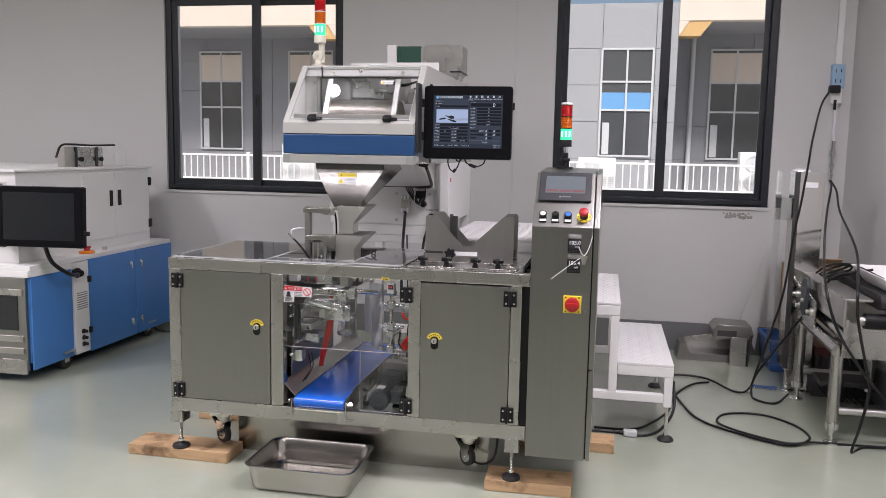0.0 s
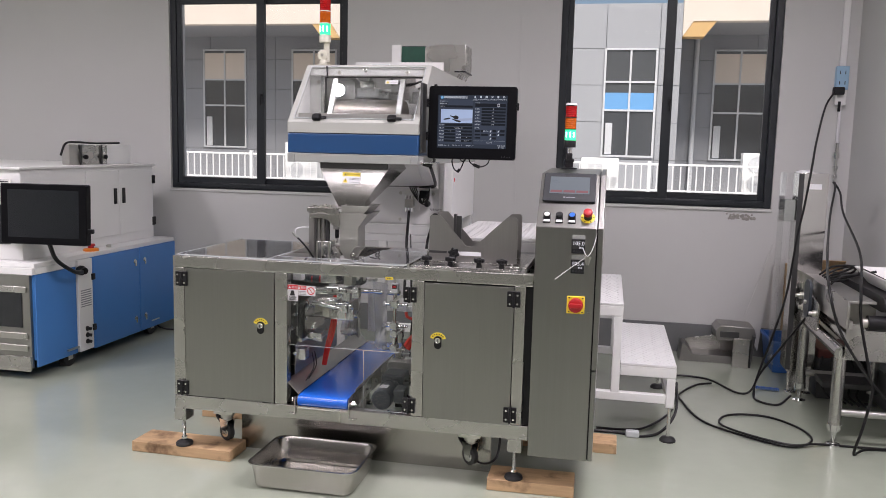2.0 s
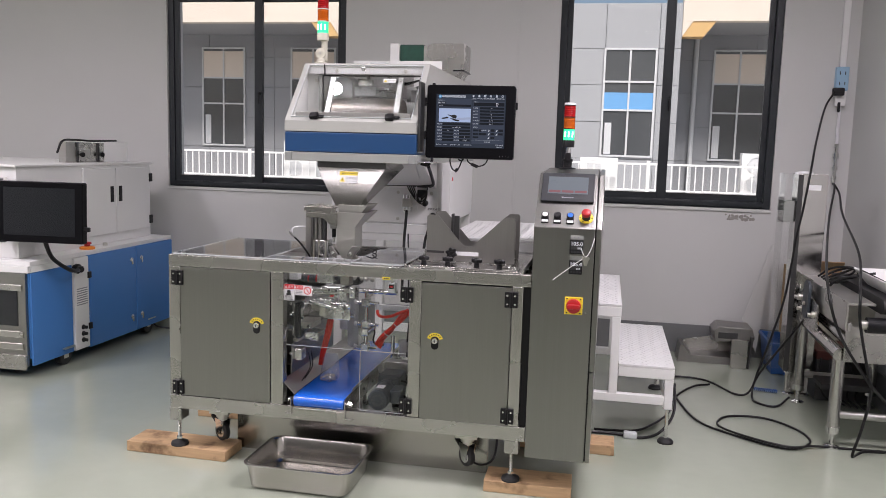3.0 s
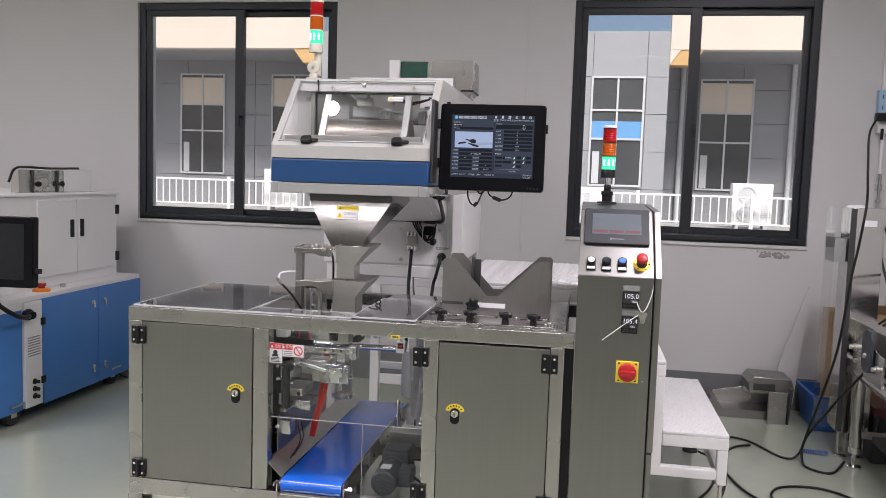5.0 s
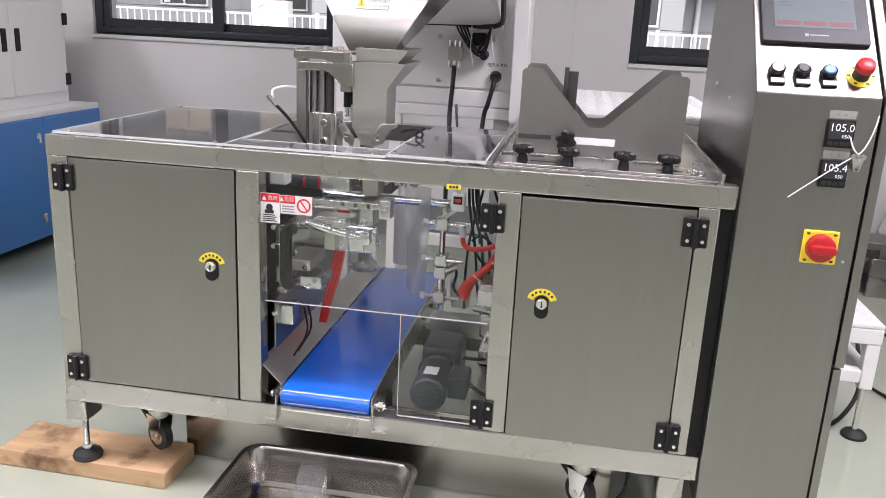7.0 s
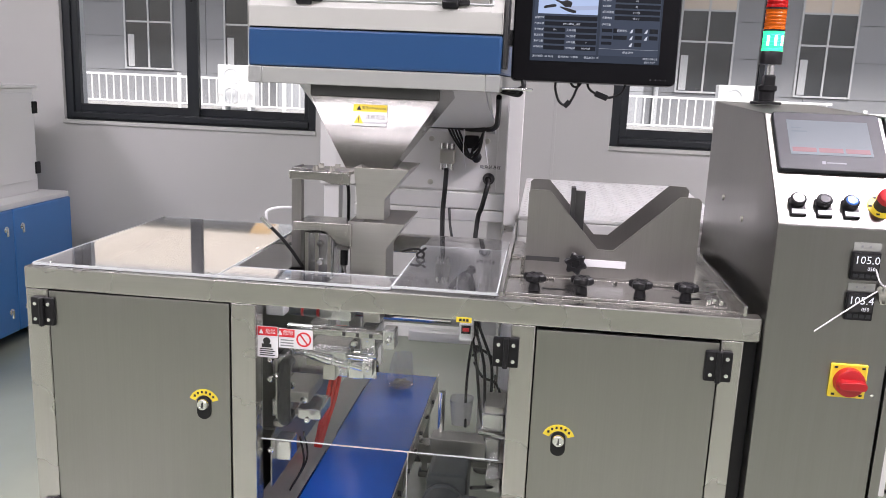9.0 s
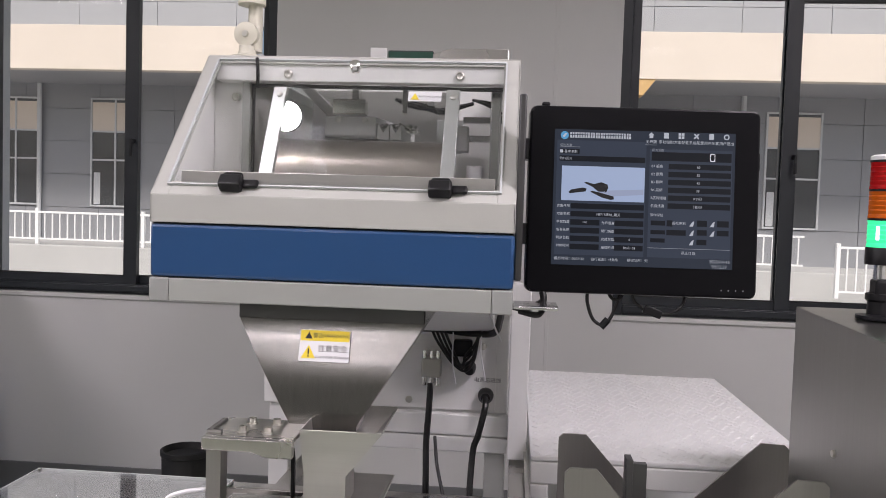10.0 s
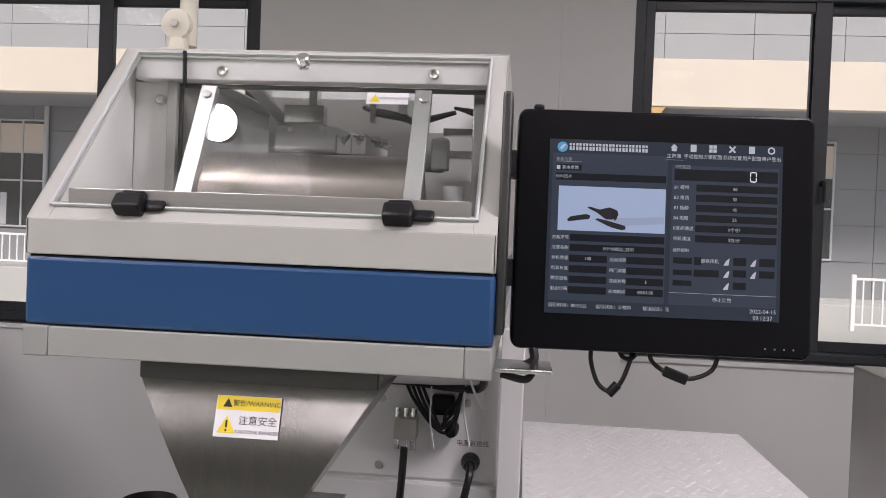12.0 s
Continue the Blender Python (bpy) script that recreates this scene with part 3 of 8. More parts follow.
def lock(parent, x, z, y=FY):
    """A cam lock on a black plate under an arched yellow label."""
    bm = bmesh.new()
    a = [radians(20 + 140 * i / 14) for i in range(15)]
    pts = [(x + 0.034 * math.cos(t), z + 0.034 * math.sin(t) - 0.001) for t in a] + [(x + 0.020 * math.cos(t), z + 0.020 * math.sin(t) - 0.001) for t in reversed(a)]
    prism(bm, pts, 1, y - 0.0012, y - 0.0002)
    lab = part("yellow_label", bm, "yellow", parent, "yellow arched label over the lock")
    bm = bmesh.new()
    for t in a[2:-2:2]:
        box(bm, x + 0.027 * math.cos(t) - 0.0022, x + 0.027 * math.cos(t) + 0.0022, y - 0.0018, y - 0.0011, z + 0.027 * math.sin(t) - 0.003, z + 0.027 * math.sin(t) + 0.002)
    part("label_print", bm, "ink", lab)
    bm = bmesh.new()
    prism(bm, [(x + p * 1.0, z - 0.008 + q) for p, q in rounded(0.030, 0.052, 0.0145, 6)], 1, y - 0.004, y)
    pl = part("lock_plate", bm, "black", parent)
    bm = bmesh.new()
    turned(bm, (x, y - 0.003, z + 0.001), (0, -1, 0), [(0, 0.0125), (0.008, 0.0125), (0.011, 0.0105), (0.011, 0.007), (0.0095, 0.0068)], 24)
    part("lock_barrel", bm, "chrome", pl)
    pbox("key_slot", pl, "ink", x - 0.0012, x + 0.0012, y - 0.0150, y - 0.0135, z - 0.005, z + 0.006)


def machine_door(parent, x0, x1, z0, z1, hinge_x, lock_x, lock_z, name):
    """A sheet door in its dark reveal: gap, folded sheet, two hinges, a lock."""
    d = pbox(name, parent, "door", x0 + 0.0024, x1 - 0.0024, FY - 0.002, FY + 0.018, z0 + 0.0024, z1 - 0.0024, 0.0012)
    for z in (z0 + (0.037 if hinge_x < -1 else 0.045), z1 - 0.048):
        hinge(d, hinge_x, z)
    lock(d, lock_x, lock_z, FY - 0.002)
    return d


def caster(parent, x, y, top, r=0.042, turn=0.0):
    m = Matrix.Translation((x, y, 0)) @ Matrix.Rotation(radians(turn), 4, "Z")
    bm = bmesh.new()
    turned(bm, (0, 0, top), (0, 0, -1), [(0, 0.036), (0.006, 0.036), (0.008, 0.028), (0.020, 0.028), (0.024, 0.02), (0.034, 0.02)], 20)
    c = part("caster", bm, "zinc", parent, m=m)
    wz = top - 0.034 - r - 0.012
    for s in (-1, 1):
        bm = bmesh.new()
        prism(bm, [(-0.030, top - 0.030), (0.030, top - 0.030), (0.012, wz - 0.012), (-0.010, wz - 0.012), (-0.022, wz + 0.02)], 0, s * 0.019 - 0.0015, s * 0.019 + 0.0015)
        part("fork_cheek", bm, "chrome", c, m=m)
    bm = bmesh.new()
    turned(bm, (-0.014, 0, wz), (1, 0, 0), [(0, r - 0.006), (0.004, r), (0.024, r), (0.028, r - 0.006)], 28)
    w = part("tyre", bm, "rubber", c, m=m)
    bm = bmesh.new()
    turned(bm, (-0.022, 0, wz), (1, 0, 0), [(0, 0.007), (0.007, 0.007), (0.008, r * 0.62), (0.036, r * 0.62), (0.037, 0.007), (0.044, 0.007)], 20)
    part("rim", bm, "alu", w, m=m)
    bm = bmesh.new()
    prism(bm, [(0.018, top - 0.036), (0.062, top - 0.020), (0.066, top - 0.030), (0.024, top - 0.060)], 0, -0.016, 0.016, 0.003)
    part("brake_pedal", bm, "black", c, m=m)
    return c


def levelling_foot(parent, x, y, base, top):
    bm = bmesh.new()
    turned(bm, (x, y, base), (0, 0, 1), [(0, 0.036), (0.006, 0.0375), (0.014, 0.034), (0.019, 0.020), (0.023, 0.014)], 28)
    f = part("levelling_foot", bm, "rubber", parent)
    bm = bmesh.new()
    prof = [(0.0, 0.0075)]
    n = int((top - base - 0.022) / 0.003)
    for i in range(n):
        prof += [(0.003 * i + 0.001, 0.0078), (0.003 * i + 0.0025, 0.0066)]
    turned(bm, (x, y, base + 0.021), (0, 0, 1), prof, 12)
    part("threaded_stud", bm, "chrome", f)
    bm = bmesh.new()
    turned(bm, (x, y, base + 0.028), (0, 0, 1), [(0, 0.013), (0.009, 0.013)], 6)
    part("nut", bm, "chrome", f)


def star_knob(parent, x, y, z, r=0.021, d=(0, 0, 1), stem=0.02):
    d = Vector(d)
    u = d.orthogonal().normalized()
    v = d.cross(u)
    c = Vector((x, y, z))
    bm = bmesh.new()

    def star(h, k):
        return [c + d * h + (r * k * (1 + 0.16 * math.cos(6 * a))) * (math.cos(a) * u + math.sin(a) * v) for a in [2 * math.pi * i / 36 for i in range(36)]]
    loft(bm, [star(stem, 0.72), star(stem + 0.004, 0.98), star(stem + 0.013, 1.0), star(stem + 0.017, 0.82), star(stem + 0.0172, 0.45), star(stem + 0.015, 0.40)], True, True)
    k = part("star_knob", bm, "black", parent)
    bm = bmesh.new()
    turned(bm, c, d, [(0, 0.010), (0.004, 0.0125), (stem + 0.001, 0.009)], 16)
    part("stem", bm, "black", k)


def packing_machine():
    t = thing("packing_machine", ((FX0 + FX1) / 2, 3.48, 0), "brushed stainless pouch packing machine on feet and castors", "packing machine")
    b = 0.003
    posts = [(FX0, -1.773), (-1.367, -1.312), (-0.782, -0.733), (-0.374, -0.331)]
    for a, c in posts:
        pbox("post", t, "steel_v", a, c, FY, FY + 0.045, 0.281, 0.838, b)
    for a, c in ((FX0, -1.775), (-0.382, -0.331)):
        pbox("post", t, "steel_v", a, c, FB - 0.045, FB, 0.281, 0.838, b)
    pbox("top_beam", t, "steel", FX0, FX1, FY - 0.001, FY + 0.035, 0.838, TOP, b)
    pbox("bottom_beam", t, "steel", FX0, FX1, FY - 0.001, FY + 0.045, 0.222, 0.281, b)
    pbox("rear_beam", t, "steel", FX0, FX1, FB - 0.035, FB, 0.838, TOP, b)
    pbox("rear_bottom_beam", t, "steel", FX0, FX1, FB - 0.045, FB, 0.222, 0.281, b)
    pbox("side_beam", t, "steel", FX0, FX0 + 0.035, FY + 0.035, FB - 0.035, 0.838, TOP, b)
    pbox("side_bottom_beam", t, "steel", FX0, FX0 + 0.045, FY + 0.045, FB - 0.045, 0.222, 0.281, b)
    pbox("side_panel", t, "door", FX0 + 0.004, FX0 + 0.012, FY + 0.045, FB - 0.045, 0.281, 0.838, 0.001)
    pbox("side_panel", t, "door", -0.340, -0.333, FY + 0.045, FB - 0.045, 0.281, 0.838, 0.001)
    pbox("rear_panel", t, "door", FX0 + 0.05, -1.345, FB - 0.03, FB - 0.022, 0.281, 0.838, 0.001)
    pbox("rear_panel", t, "door", -0.735, -0.382, FB - 0.03, FB - 0.022, 0.281, 0.838, 0.001)
    pbox("floor_tray", t, "dark_metal", FX0 + 0.045, -1.315, FY + 0.045, FB - 0.045, 0.270, 0.280)
    pbox("floor_tray", t, "zinc", -0.78, -0.345, FY + 0.045, FB - 0.045, 0.270, 0.280)
    # black sheets behind the doors, put in as the shade of their reveals
    pbox("gap_shade", t, "black", -1.773, -1.367, FY + 0.020, FY + 0.026, 0.281, 0.838)
    pbox("gap_shade", t, "black", -0.733, -0.374, FY + 0.020, FY + 0.026, 0.281, 0.838)
    machine_door(t, -1.773, -1.367, 0.281, 0.838, -1.783, -1.427, 0.610, "door")
    machine_door(t, -0.733, -0.374, 0.277, 0.834, -0.376, -0.673, 0.601, "door")
    # black strip put in as the shade of the slot beside the cabinet
    pbox("gap_shade_strip", t, "black", -0.331, -0.302, FY + 0.02, FY + 0.03, 0.281, 0.838)
    # table top: rim, clear covers, plates
    pbox("table_plate", t, "steel", -0.800, -0.338, FY + 0.035, FB - 0.035, TOP - 0.006, TOP + 0.002, 0.001)
    pbox("table_edge", t, "bright", -0.338, -0.331, FY + 0.004, FB + 0.36, TOP, TOP + 0.022, 0.001)
    pbox("table_edge", t, "bright", -0.812, -0.803, FY + 0.02, FB + 0.36, TOP, TOP + 0.012, 0.001)
    bm = bmesh.new()
    box(bm, -1.03, -0.815, FY + 0.20, FB - 0.02, TOP - 0.002, TOP + 0.001)
    part("cover_plate", bm, "cover", t)
    pbox("under_plate", t, "satin", FX0 + 0.05, -1.345, FY + 0.05, FB - 0.05, 0.838, 0.842)
    pbox("lower_skirt", t, "pan", -1.60, -0.47, 3.342, 3.346, 0.004, 0.222, 0.001)
    for a, c, d, e, z in ((FX0 + 0.014, -1.40, FY + 0.012, FB - 0.01, 0.0), (-1.398, -1.032, FY + 0.012, FY + 0.10, 0.0), (-1.028, -0.815, FY + 0.012, FB - 0.20, 0.004)):
        pbox("clear_cover", t, "cover", a, c, d, e, TOP + 0.001 + z, TOP + 0.006 + z)
        bm = bmesh.new()
        for p, q, r, s in ((a, c, d - 0.0015, d + 0.0015), (a, c, e - 0.0015, e + 0.0015), (a - 0.0015, a + 0.0015, d, e), (c - 0.0015, c + 0.0015, d, e)):
            box(bm, p, q, r, s, TOP + 0.0012 + z, TOP + 0.0066 + z)
        part("cover_edge", bm, "acrylic_edge", t)
    bm = bmesh.new()
    box(bm, -1.78, -1.42, FY + 0.06, FY + 0.085, 0.81, 0.835, 0.002)
    box(bm, -1.78, -1.42, FB - 0.10, FB - 0.075, 0.81, 0.835, 0.002)
    box(bm, -1.60, -1.57, FY + 0.085, FB - 0.10, 0.815, 0.835, 0.002)
    part("inner_rail", bm, "alu", t)
    for x, y in ((FX0 + 0.05, FY + 0.02), (-1.42, FY + 0.02), (-1.25, FY + 0.018), (-1.06, FY + 0.018), (-1.0, FY + 0.02), (-0.85, FY + 0.02), (FX0 + 0.02, FB - 0.02)):
        bm = bmesh.new()
        turned(bm, (x, y, TOP + 0.006), (0, 0, 1), [(0, 0.005), (0.002, 0.005), (0.004, 0.003)], 10)
        part("screw", bm, "chrome", t)
    # feet and castors
    for x, y in ((-1.805, 3.205), (-0.357, 3.205), (-1.80, 3.76), (-0.36, 3.76)):
        pbox("leg", t, "steel_v", x - 0.025, x + 0.030, y - 0.039, y + 0.03, 0.168, 0.222, 0.002)
        levelling_foot(t, x, y, 0.046, 0.170)
    for x, y, a in ((-1.63, 3.26, 62), (-0.545, 3.26, 50), (-1.63, 3.70, 70), (-0.56, 3.70, 40)):
        pbox("castor_plate", t, "zinc", x - 0.045, x + 0.045, y - 0.04, y + 0.04, 0.190, 0.222, 0.003)
        caster(t, x, y, 0.190, 0.040, a)
    ptube("power_lead", t, "cable", [(-0.63, 3.40, 0.25), (-0.60, 3.32, 0.19), (-0.56, 3.28, 0.12), (-0.50, 3.27, 0.07), (-0.44, 3.30, 0.09), (-0.43, 3.34, 0.2), (-0.43, 3.36, 0.24)], 0.005)
    # clear guards in the opening
    for a, c, d, e, z0 in ((-1.306, -0.79, 0.535, 0.832, 0), (-0.985, -0.79, 0.285, 0.533, 1)):
        pbox("guard_sheet", t, "acrylic", a, c, FY + 0.012, FY + 0.016, d, e)
        bm = bmesh.new()
        box(bm, a, c, FY + 0.0118, FY + 0.0162, d - 0.0006, d + 0.0006)
        if z0:
            box(bm, a - 0.0006, a + 0.0006, FY + 0.0118, FY + 0.0162, d, e)
        part("guard_edge", bm, "acrylic_edge", t)
    for z in (0.325, 0.780):
        hinge(t, -0.790 + (0.003 if z < 0.5 else 0), z)
    # hazard sign on the guard
    y = FY + 0.010
    s = pbox("hazard_sign", t, "label_white", -1.312, -1.268, y, y + 0.001, 0.722, 0.790, 0.0)
    pbox("red_band", s, "ink_red", -1.311, -1.269, y - 0.0008, y, 0.770, 0.789)
    s2 = pbox("hazard_sign", t, "label_white", -1.266, -1.193, y, y + 0.001, 0.746, 0.788)
    pbox("red_band", s2, "ink_red", -1.265, -1.232, y - 0.0008, y, 0.770, 0.787)
    bm = bmesh.new()
    a = [2 * math.pi * i / 24 for i in range(24)]
    for k in range(24):
        p, q = a[k], a[(k + 1) % 24]
        prism(bm, [(-1.212 + r * math.cos(u), 0.767 + r * math.sin(u)) for r, u in ((0.016, p), (0.016, q), (0.0125, q), (0.0125, p))], 1, y - 0.0008, y)
    prism(bm, [(-1.2225, 0.7785), (-1.2200, 0.7800), (-1.2015, 0.7555), (-1.2040, 0.7540)], 1, y - 0.0009, y)
    part("no_reach_ring", bm, "ink_red", s2)
    bm = bmesh.new()
    for i in range(4):
        box(bm, -1.307, -1.275 - 0.004 * (i % 2), y - 0.0008, y, 0.726 + i * 0.0045, 0.728 + i * 0.0045)
    turned(bm, (-1.292, y, 0.758), (0, -1, 0), [(0, 0.008), (0.0008, 0.008)], 14)
    box(bm, -1.303, -1.282, y - 0.0008, y, 0.744, 0.752)
    part("sign_print", bm, "ink", s)
    bm = bmesh.new()
    for i in range(3):
        box(bm, -1.262, -1.234, y - 0.0008, y, 0.750 + i * 0.006, 0.7525 + i * 0.006)
    part("sign_print", bm, "ink_grey", s2)
    for p, x0 in ((s, -1.2835), (s2, -1.2455)):
        lettering("sign_word", "危险", 0.0115, pose(x0, y - 0.0011, 0.7790, 90, 0, 0), "label_white", p)
    bm = bmesh.new()
    for x0 in (-1.304, -1.263):
        prism(bm, [(x0 - 0.005, 0.774), (x0 + 0.005, 0.774), (x0, 0.784)], 1, y - 0.0012, y - 0.0004)
    part("sign_print", bm, "label_white", s)
    tag = pbox("yellow_tag", t, "yellow", -0.893, -0.862, FY - 0.002, FY - 0.001, 0.834, 0.845)
    bm = bmesh.new()
    for i in range(3):
        box(bm, -0.887 + i * 0.007, -0.882 + i * 0.007, FY - 0.0026, FY - 0.002, 0.837, 0.842)
    part("tag_print", bm, "ink", tag)
    return t


def interior(t):
    """The pouch-handling gear seen through the opening."""
    # handle, clamps and shafts on the left
    hb = bmesh.new()
    tube(hb, [(-1.262, 3.235, 0.695), (-1.262, 3.205, 0.695), (-1.262, 3.198, 0.68), (-1.262, 3.198, 0.60), (-1.262, 3.205, 0.572), (-1.262, 3.235, 0.572)], 0.0145, 10)
    part("grip_handle", hb, "black", t)
    shafts = [((-1.30, 3.35, 0.735), (-1.09, 3.35, 0.735), 0.012, "chrome"), ((-1.30, 3.40, 0.665), (-1.10, 3.40, 0.665), 0.011, "chrome"),
              ((-1.30, 3.52, 0.60), (-1.12, 3.52, 0.60), 0.008, "chrome"),
              ((-1.31, 3.30, 0.58), (-1.27, 3.30, 0.58), 0.016, "zinc"),
              ((-1.31, 3.33, 0.53), (-1.22, 3.33, 0.53), 0.012, "chrome"), ((-1.31, 3.62, 0.70), (-0.95, 3.62, 0.70), 0.012, "chrome"),
              ((-1.22, 3.28, 0.705), (-1.10, 3.28, 0.700), 0.007, "chrome"), ((-1.29, 3.27, 0.81), (-1.12, 3.30, 0.81), 0.014, "dark_metal")]
    for p, q, r, m in shafts:
        pcyl("shaft", t, m, p, q, r, seg=16)
    blocks = [(-1.305, -1.262, 3.24, 3.36, 0.56, 0.60, "alu"), (-1.300, -1.225, 3.26, 3.38, 0.588, 0.615, "zinc"), (-1.255, -1.20, 3.27, 3.36, 0.545, 0.572, "alu"),
              (-1.12, -1.085, 3.30, 3.40, 0.70, 0.76, "alu"), (-1.25, -1.16, 3.32, 3.42, 0.655, 0.70, "zinc"), (-1.22, -1.14, 3.26, 3.30, 0.690, 0.718, "alu"),
              (-1.305, -1.10, 3.395, 3.405, 0.605, 0.655, "alu"), (-1.305, -1.06, 3.38, 3.46, 0.765, 0.80, "dark_metal"), (-1.16, -1.12, 3.35, 3.43, 0.62, 0.665, "chrome"),
              (-1.308, -1.275, 3.25, 3.30, 0.64, 0.70, "alu"), (-1.20, -1.17, 3.28, 3.32, 0.64, 0.70, "zinc"), (-1.308, -1.26, 3.24, 3.29, 0.455, 0.505, "alu"),
              (-1.305, -1.28, 3.25, 3.42, 0.53, 0.545, "zinc"), (-1.115, -1.075, 3.30, 3.36, 0.775, 0.82, "zinc"), (-1.20, -1.13, 3.25, 3.30, 0.79, 0.83, "alu"),
              (-1.31, -1.27, 3.22, 3.26, 0.80, 0.832, "label_white"), (-0.845, -0.795, 3.50, 3.60, 0.44, 0.52, "zinc"), (-0.83, -0.79, 3.42, 3.50, 0.33, 0.37, "alu")]
    for *c, m in blocks:
        pbox("clamp_block", t, m, *c, 0.004)
    for x, y, z in ((-1.29, 3.24, 0.66), (-1.28, 3.24, 0.615), (-1.235, 3.26, 0.60), (-1.19, 3.26, 0.70), (-1.13, 3.29, 0.73), (-1.10, 3.29, 0.745), (-1.285, 3.24, 0.565), (-1.15, 3.31, 0.675)):
        bm = bmesh.new()
        turned(bm, (x, y, z), (0, -1, 0), [(0, 0.008), (0.008, 0.008), (0.010, 0.006), (0.010, 0.003), (0.006, 0.003)], 12)
        part("bolt", bm, "chrome", t)
    for i in range(5):
        bm = bmesh.new()
        turned(bm, (-1.10 + 0.018 * i, 3.36 + 0.03 * i, 0.80 - 0.006 * i), (0.5, -1, 0.2), [(0, 0.010), (0.012, 0.010), (0.016, 0.006), (0.03, 0.006)], 12)
        part("grip_jaw", bm, "zinc", t)
    pbox("gripper_bar", t, "alu", -1.12, -0.98, 3.52, 3.56, 0.80, 0.825, 0.004)
    # dark and blue-grey sheet guard on the left
    bm = bmesh.new()
    prism(bm, [(3.22, 0.40), (3.75, 0.40), (3.75, 0.60), (3.45, 0.60), (3.22, 0.52)], 0, -1.300, -1.296)
    part("inner_guard", bm, "plate", t)
    pbox("inner_guard", t, "steel_v", -1.296, -1.292, 3.24, 3.76, 0.56, 0.70, 0.001)
    # red hoses and black lines
    for k in range(3):
        ptube("red_hose", t, "tube_red", [(-1.222 + 0.010 * k, 3.50, 0.70), (-1.228 + 0.010 * k, 3.49, 0.60), (-1.240 + 0.010 * k, 3.48, 0.52), (-1.258 + 0.008 * k, 3.48, 0.44), (-1.275 + 0.006 * k, 3.50, 0.37)], 0.0055)
    for k in range(3):
        ptube("air_line", t, "cable", [(-0.91 + 0.012 * k, 3.66, 0.83), (-0.905 + 0.01 * k, 3.66, 0.70), (-0.88 + 0.02 * k, 3.64, 0.58), (-0.86 + 0.012 * k, 3.60, 0.46), (-0.83, 3.56, 0.36)], 0.004)
    ptube("air_line", t, "cable", [(-1.16, 3.40, 0.83), (-1.14, 3.36, 0.815), (-1.13, 3.36, 0.84), (-1.155, 3.38, 0.855)], 0.004)
    for k in range(2):
        ptube("air_line", t, "cable", [(-1.275, 3.36 + 0.03 * k, 0.46), (-1.26, 3.34 + 0.03 * k, 0.40), (-1.285, 3.30 + 0.03 * k, 0.34), (-1.285, 3.28, 0.30)], 0.0025)
    # white rear rail, upright profile, slide and actuator
    pbox("rear_white_rail", t, "white", -1.09, -0.79, 3.802, 3.822, 0.575, 0.602, 0.002)
    pbox("upright_profile", t, "satin", -0.826, -0.785, 3.745, 3.775, 0.281, 0.838, 0.002)
    bm = bmesh.new()
    loft(bm, [[(x, 3.66 + y, 0.400) for x, y in [(-0.915 + p, q) for p, q in rounded(0.050, 0.05, 0.015, 4)]], [(x, 3.66 + y, 0.470) for x, y in [(-0.915 + p, q) for p, q in rounded(0.062, 0.062, 0.018, 4)]]], cap0=True)
    part("plastic_cup", bm, "film_milky", t, "clear plastic cup beside the belt")
    for pts in ([(-0.86, 3.70, 0.83), (-0.875, 3.70, 0.72), (-0.90, 3.69, 0.60), (-0.905, 3.66, 0.50), (-0.90, 3.63, 0.40)], [(-0.86, 3.70, 0.83), (-0.845, 3.70, 0.74), (-0.81, 3.69, 0.66), (-0.79, 3.69, 0.62)],
                [(-0.895, 3.68, 0.585), (-0.87, 3.69, 0.60), (-0.835, 3.69, 0.575), (-0.80, 3.69, 0.54)], [(-0.89, 3.69, 0.565), (-0.865, 3.69, 0.525), (-0.83, 3.69, 0.51), (-0.815, 3.69, 0.475), (-0.835, 3.69, 0.44)]):
        ptube("loose_line", t, "cable", pts, 0.0038)
    pbox("actuator", t, "alu", -0.849, -0.792, 3.49, 3.56, 0.445, 0.505, 0.004)
    pcyl("actuator_rod", t, "chrome", (-0.856, 3.485, 0.458), (-0.79, 3.485, 0.450), 0.009, seg=14)
    pbox("actuator_foot", t, "alu", -0.838, -0.800, 3.49, 3.55, 0.375, 0.440, 0.005)
    pcyl("actuator_pin", t, "chrome", (-0.822, 3.50, 0.375), (-0.822, 3.50, 0.335), 0.008, seg=12)
    pbox("cross_shelf", t, "satin", -0.985, -0.785, 3.56, 3.62, 0.340, 0.392, 0.003)
    pbox("clamp_bar", t, "bright", -1.222, -1.060, 3.255, 3.275, 0.752, 0.768, 0.003)
    bm = bmesh.new()
    for k in range(3):
        box(bm, -1.15 + 0.03 * k, -1.142 + 0.03 * k, 3.2535, 3.256, 0.755, 0.765, 0.001)
    part("bar_mark", bm, "dark_metal", t)
    pbox("bar_jaw", t, "alu", -1.060, -1.032, 3.25, 3.29, 0.733, 0.778, 0.004)
    pcyl("cross_cylinder", t, "motor", (-1.272, 3.275, 0.805), (-1.165, 3.285, 0.800), 0.016, seg=18)
    for x in (-1.245, -1.21, -1.18):
        pcyl("cylinder_band", t, "red", (x, 3.278, 0.804), (x + 0.006, 3.278, 0.8035), 0.0168, seg=18)
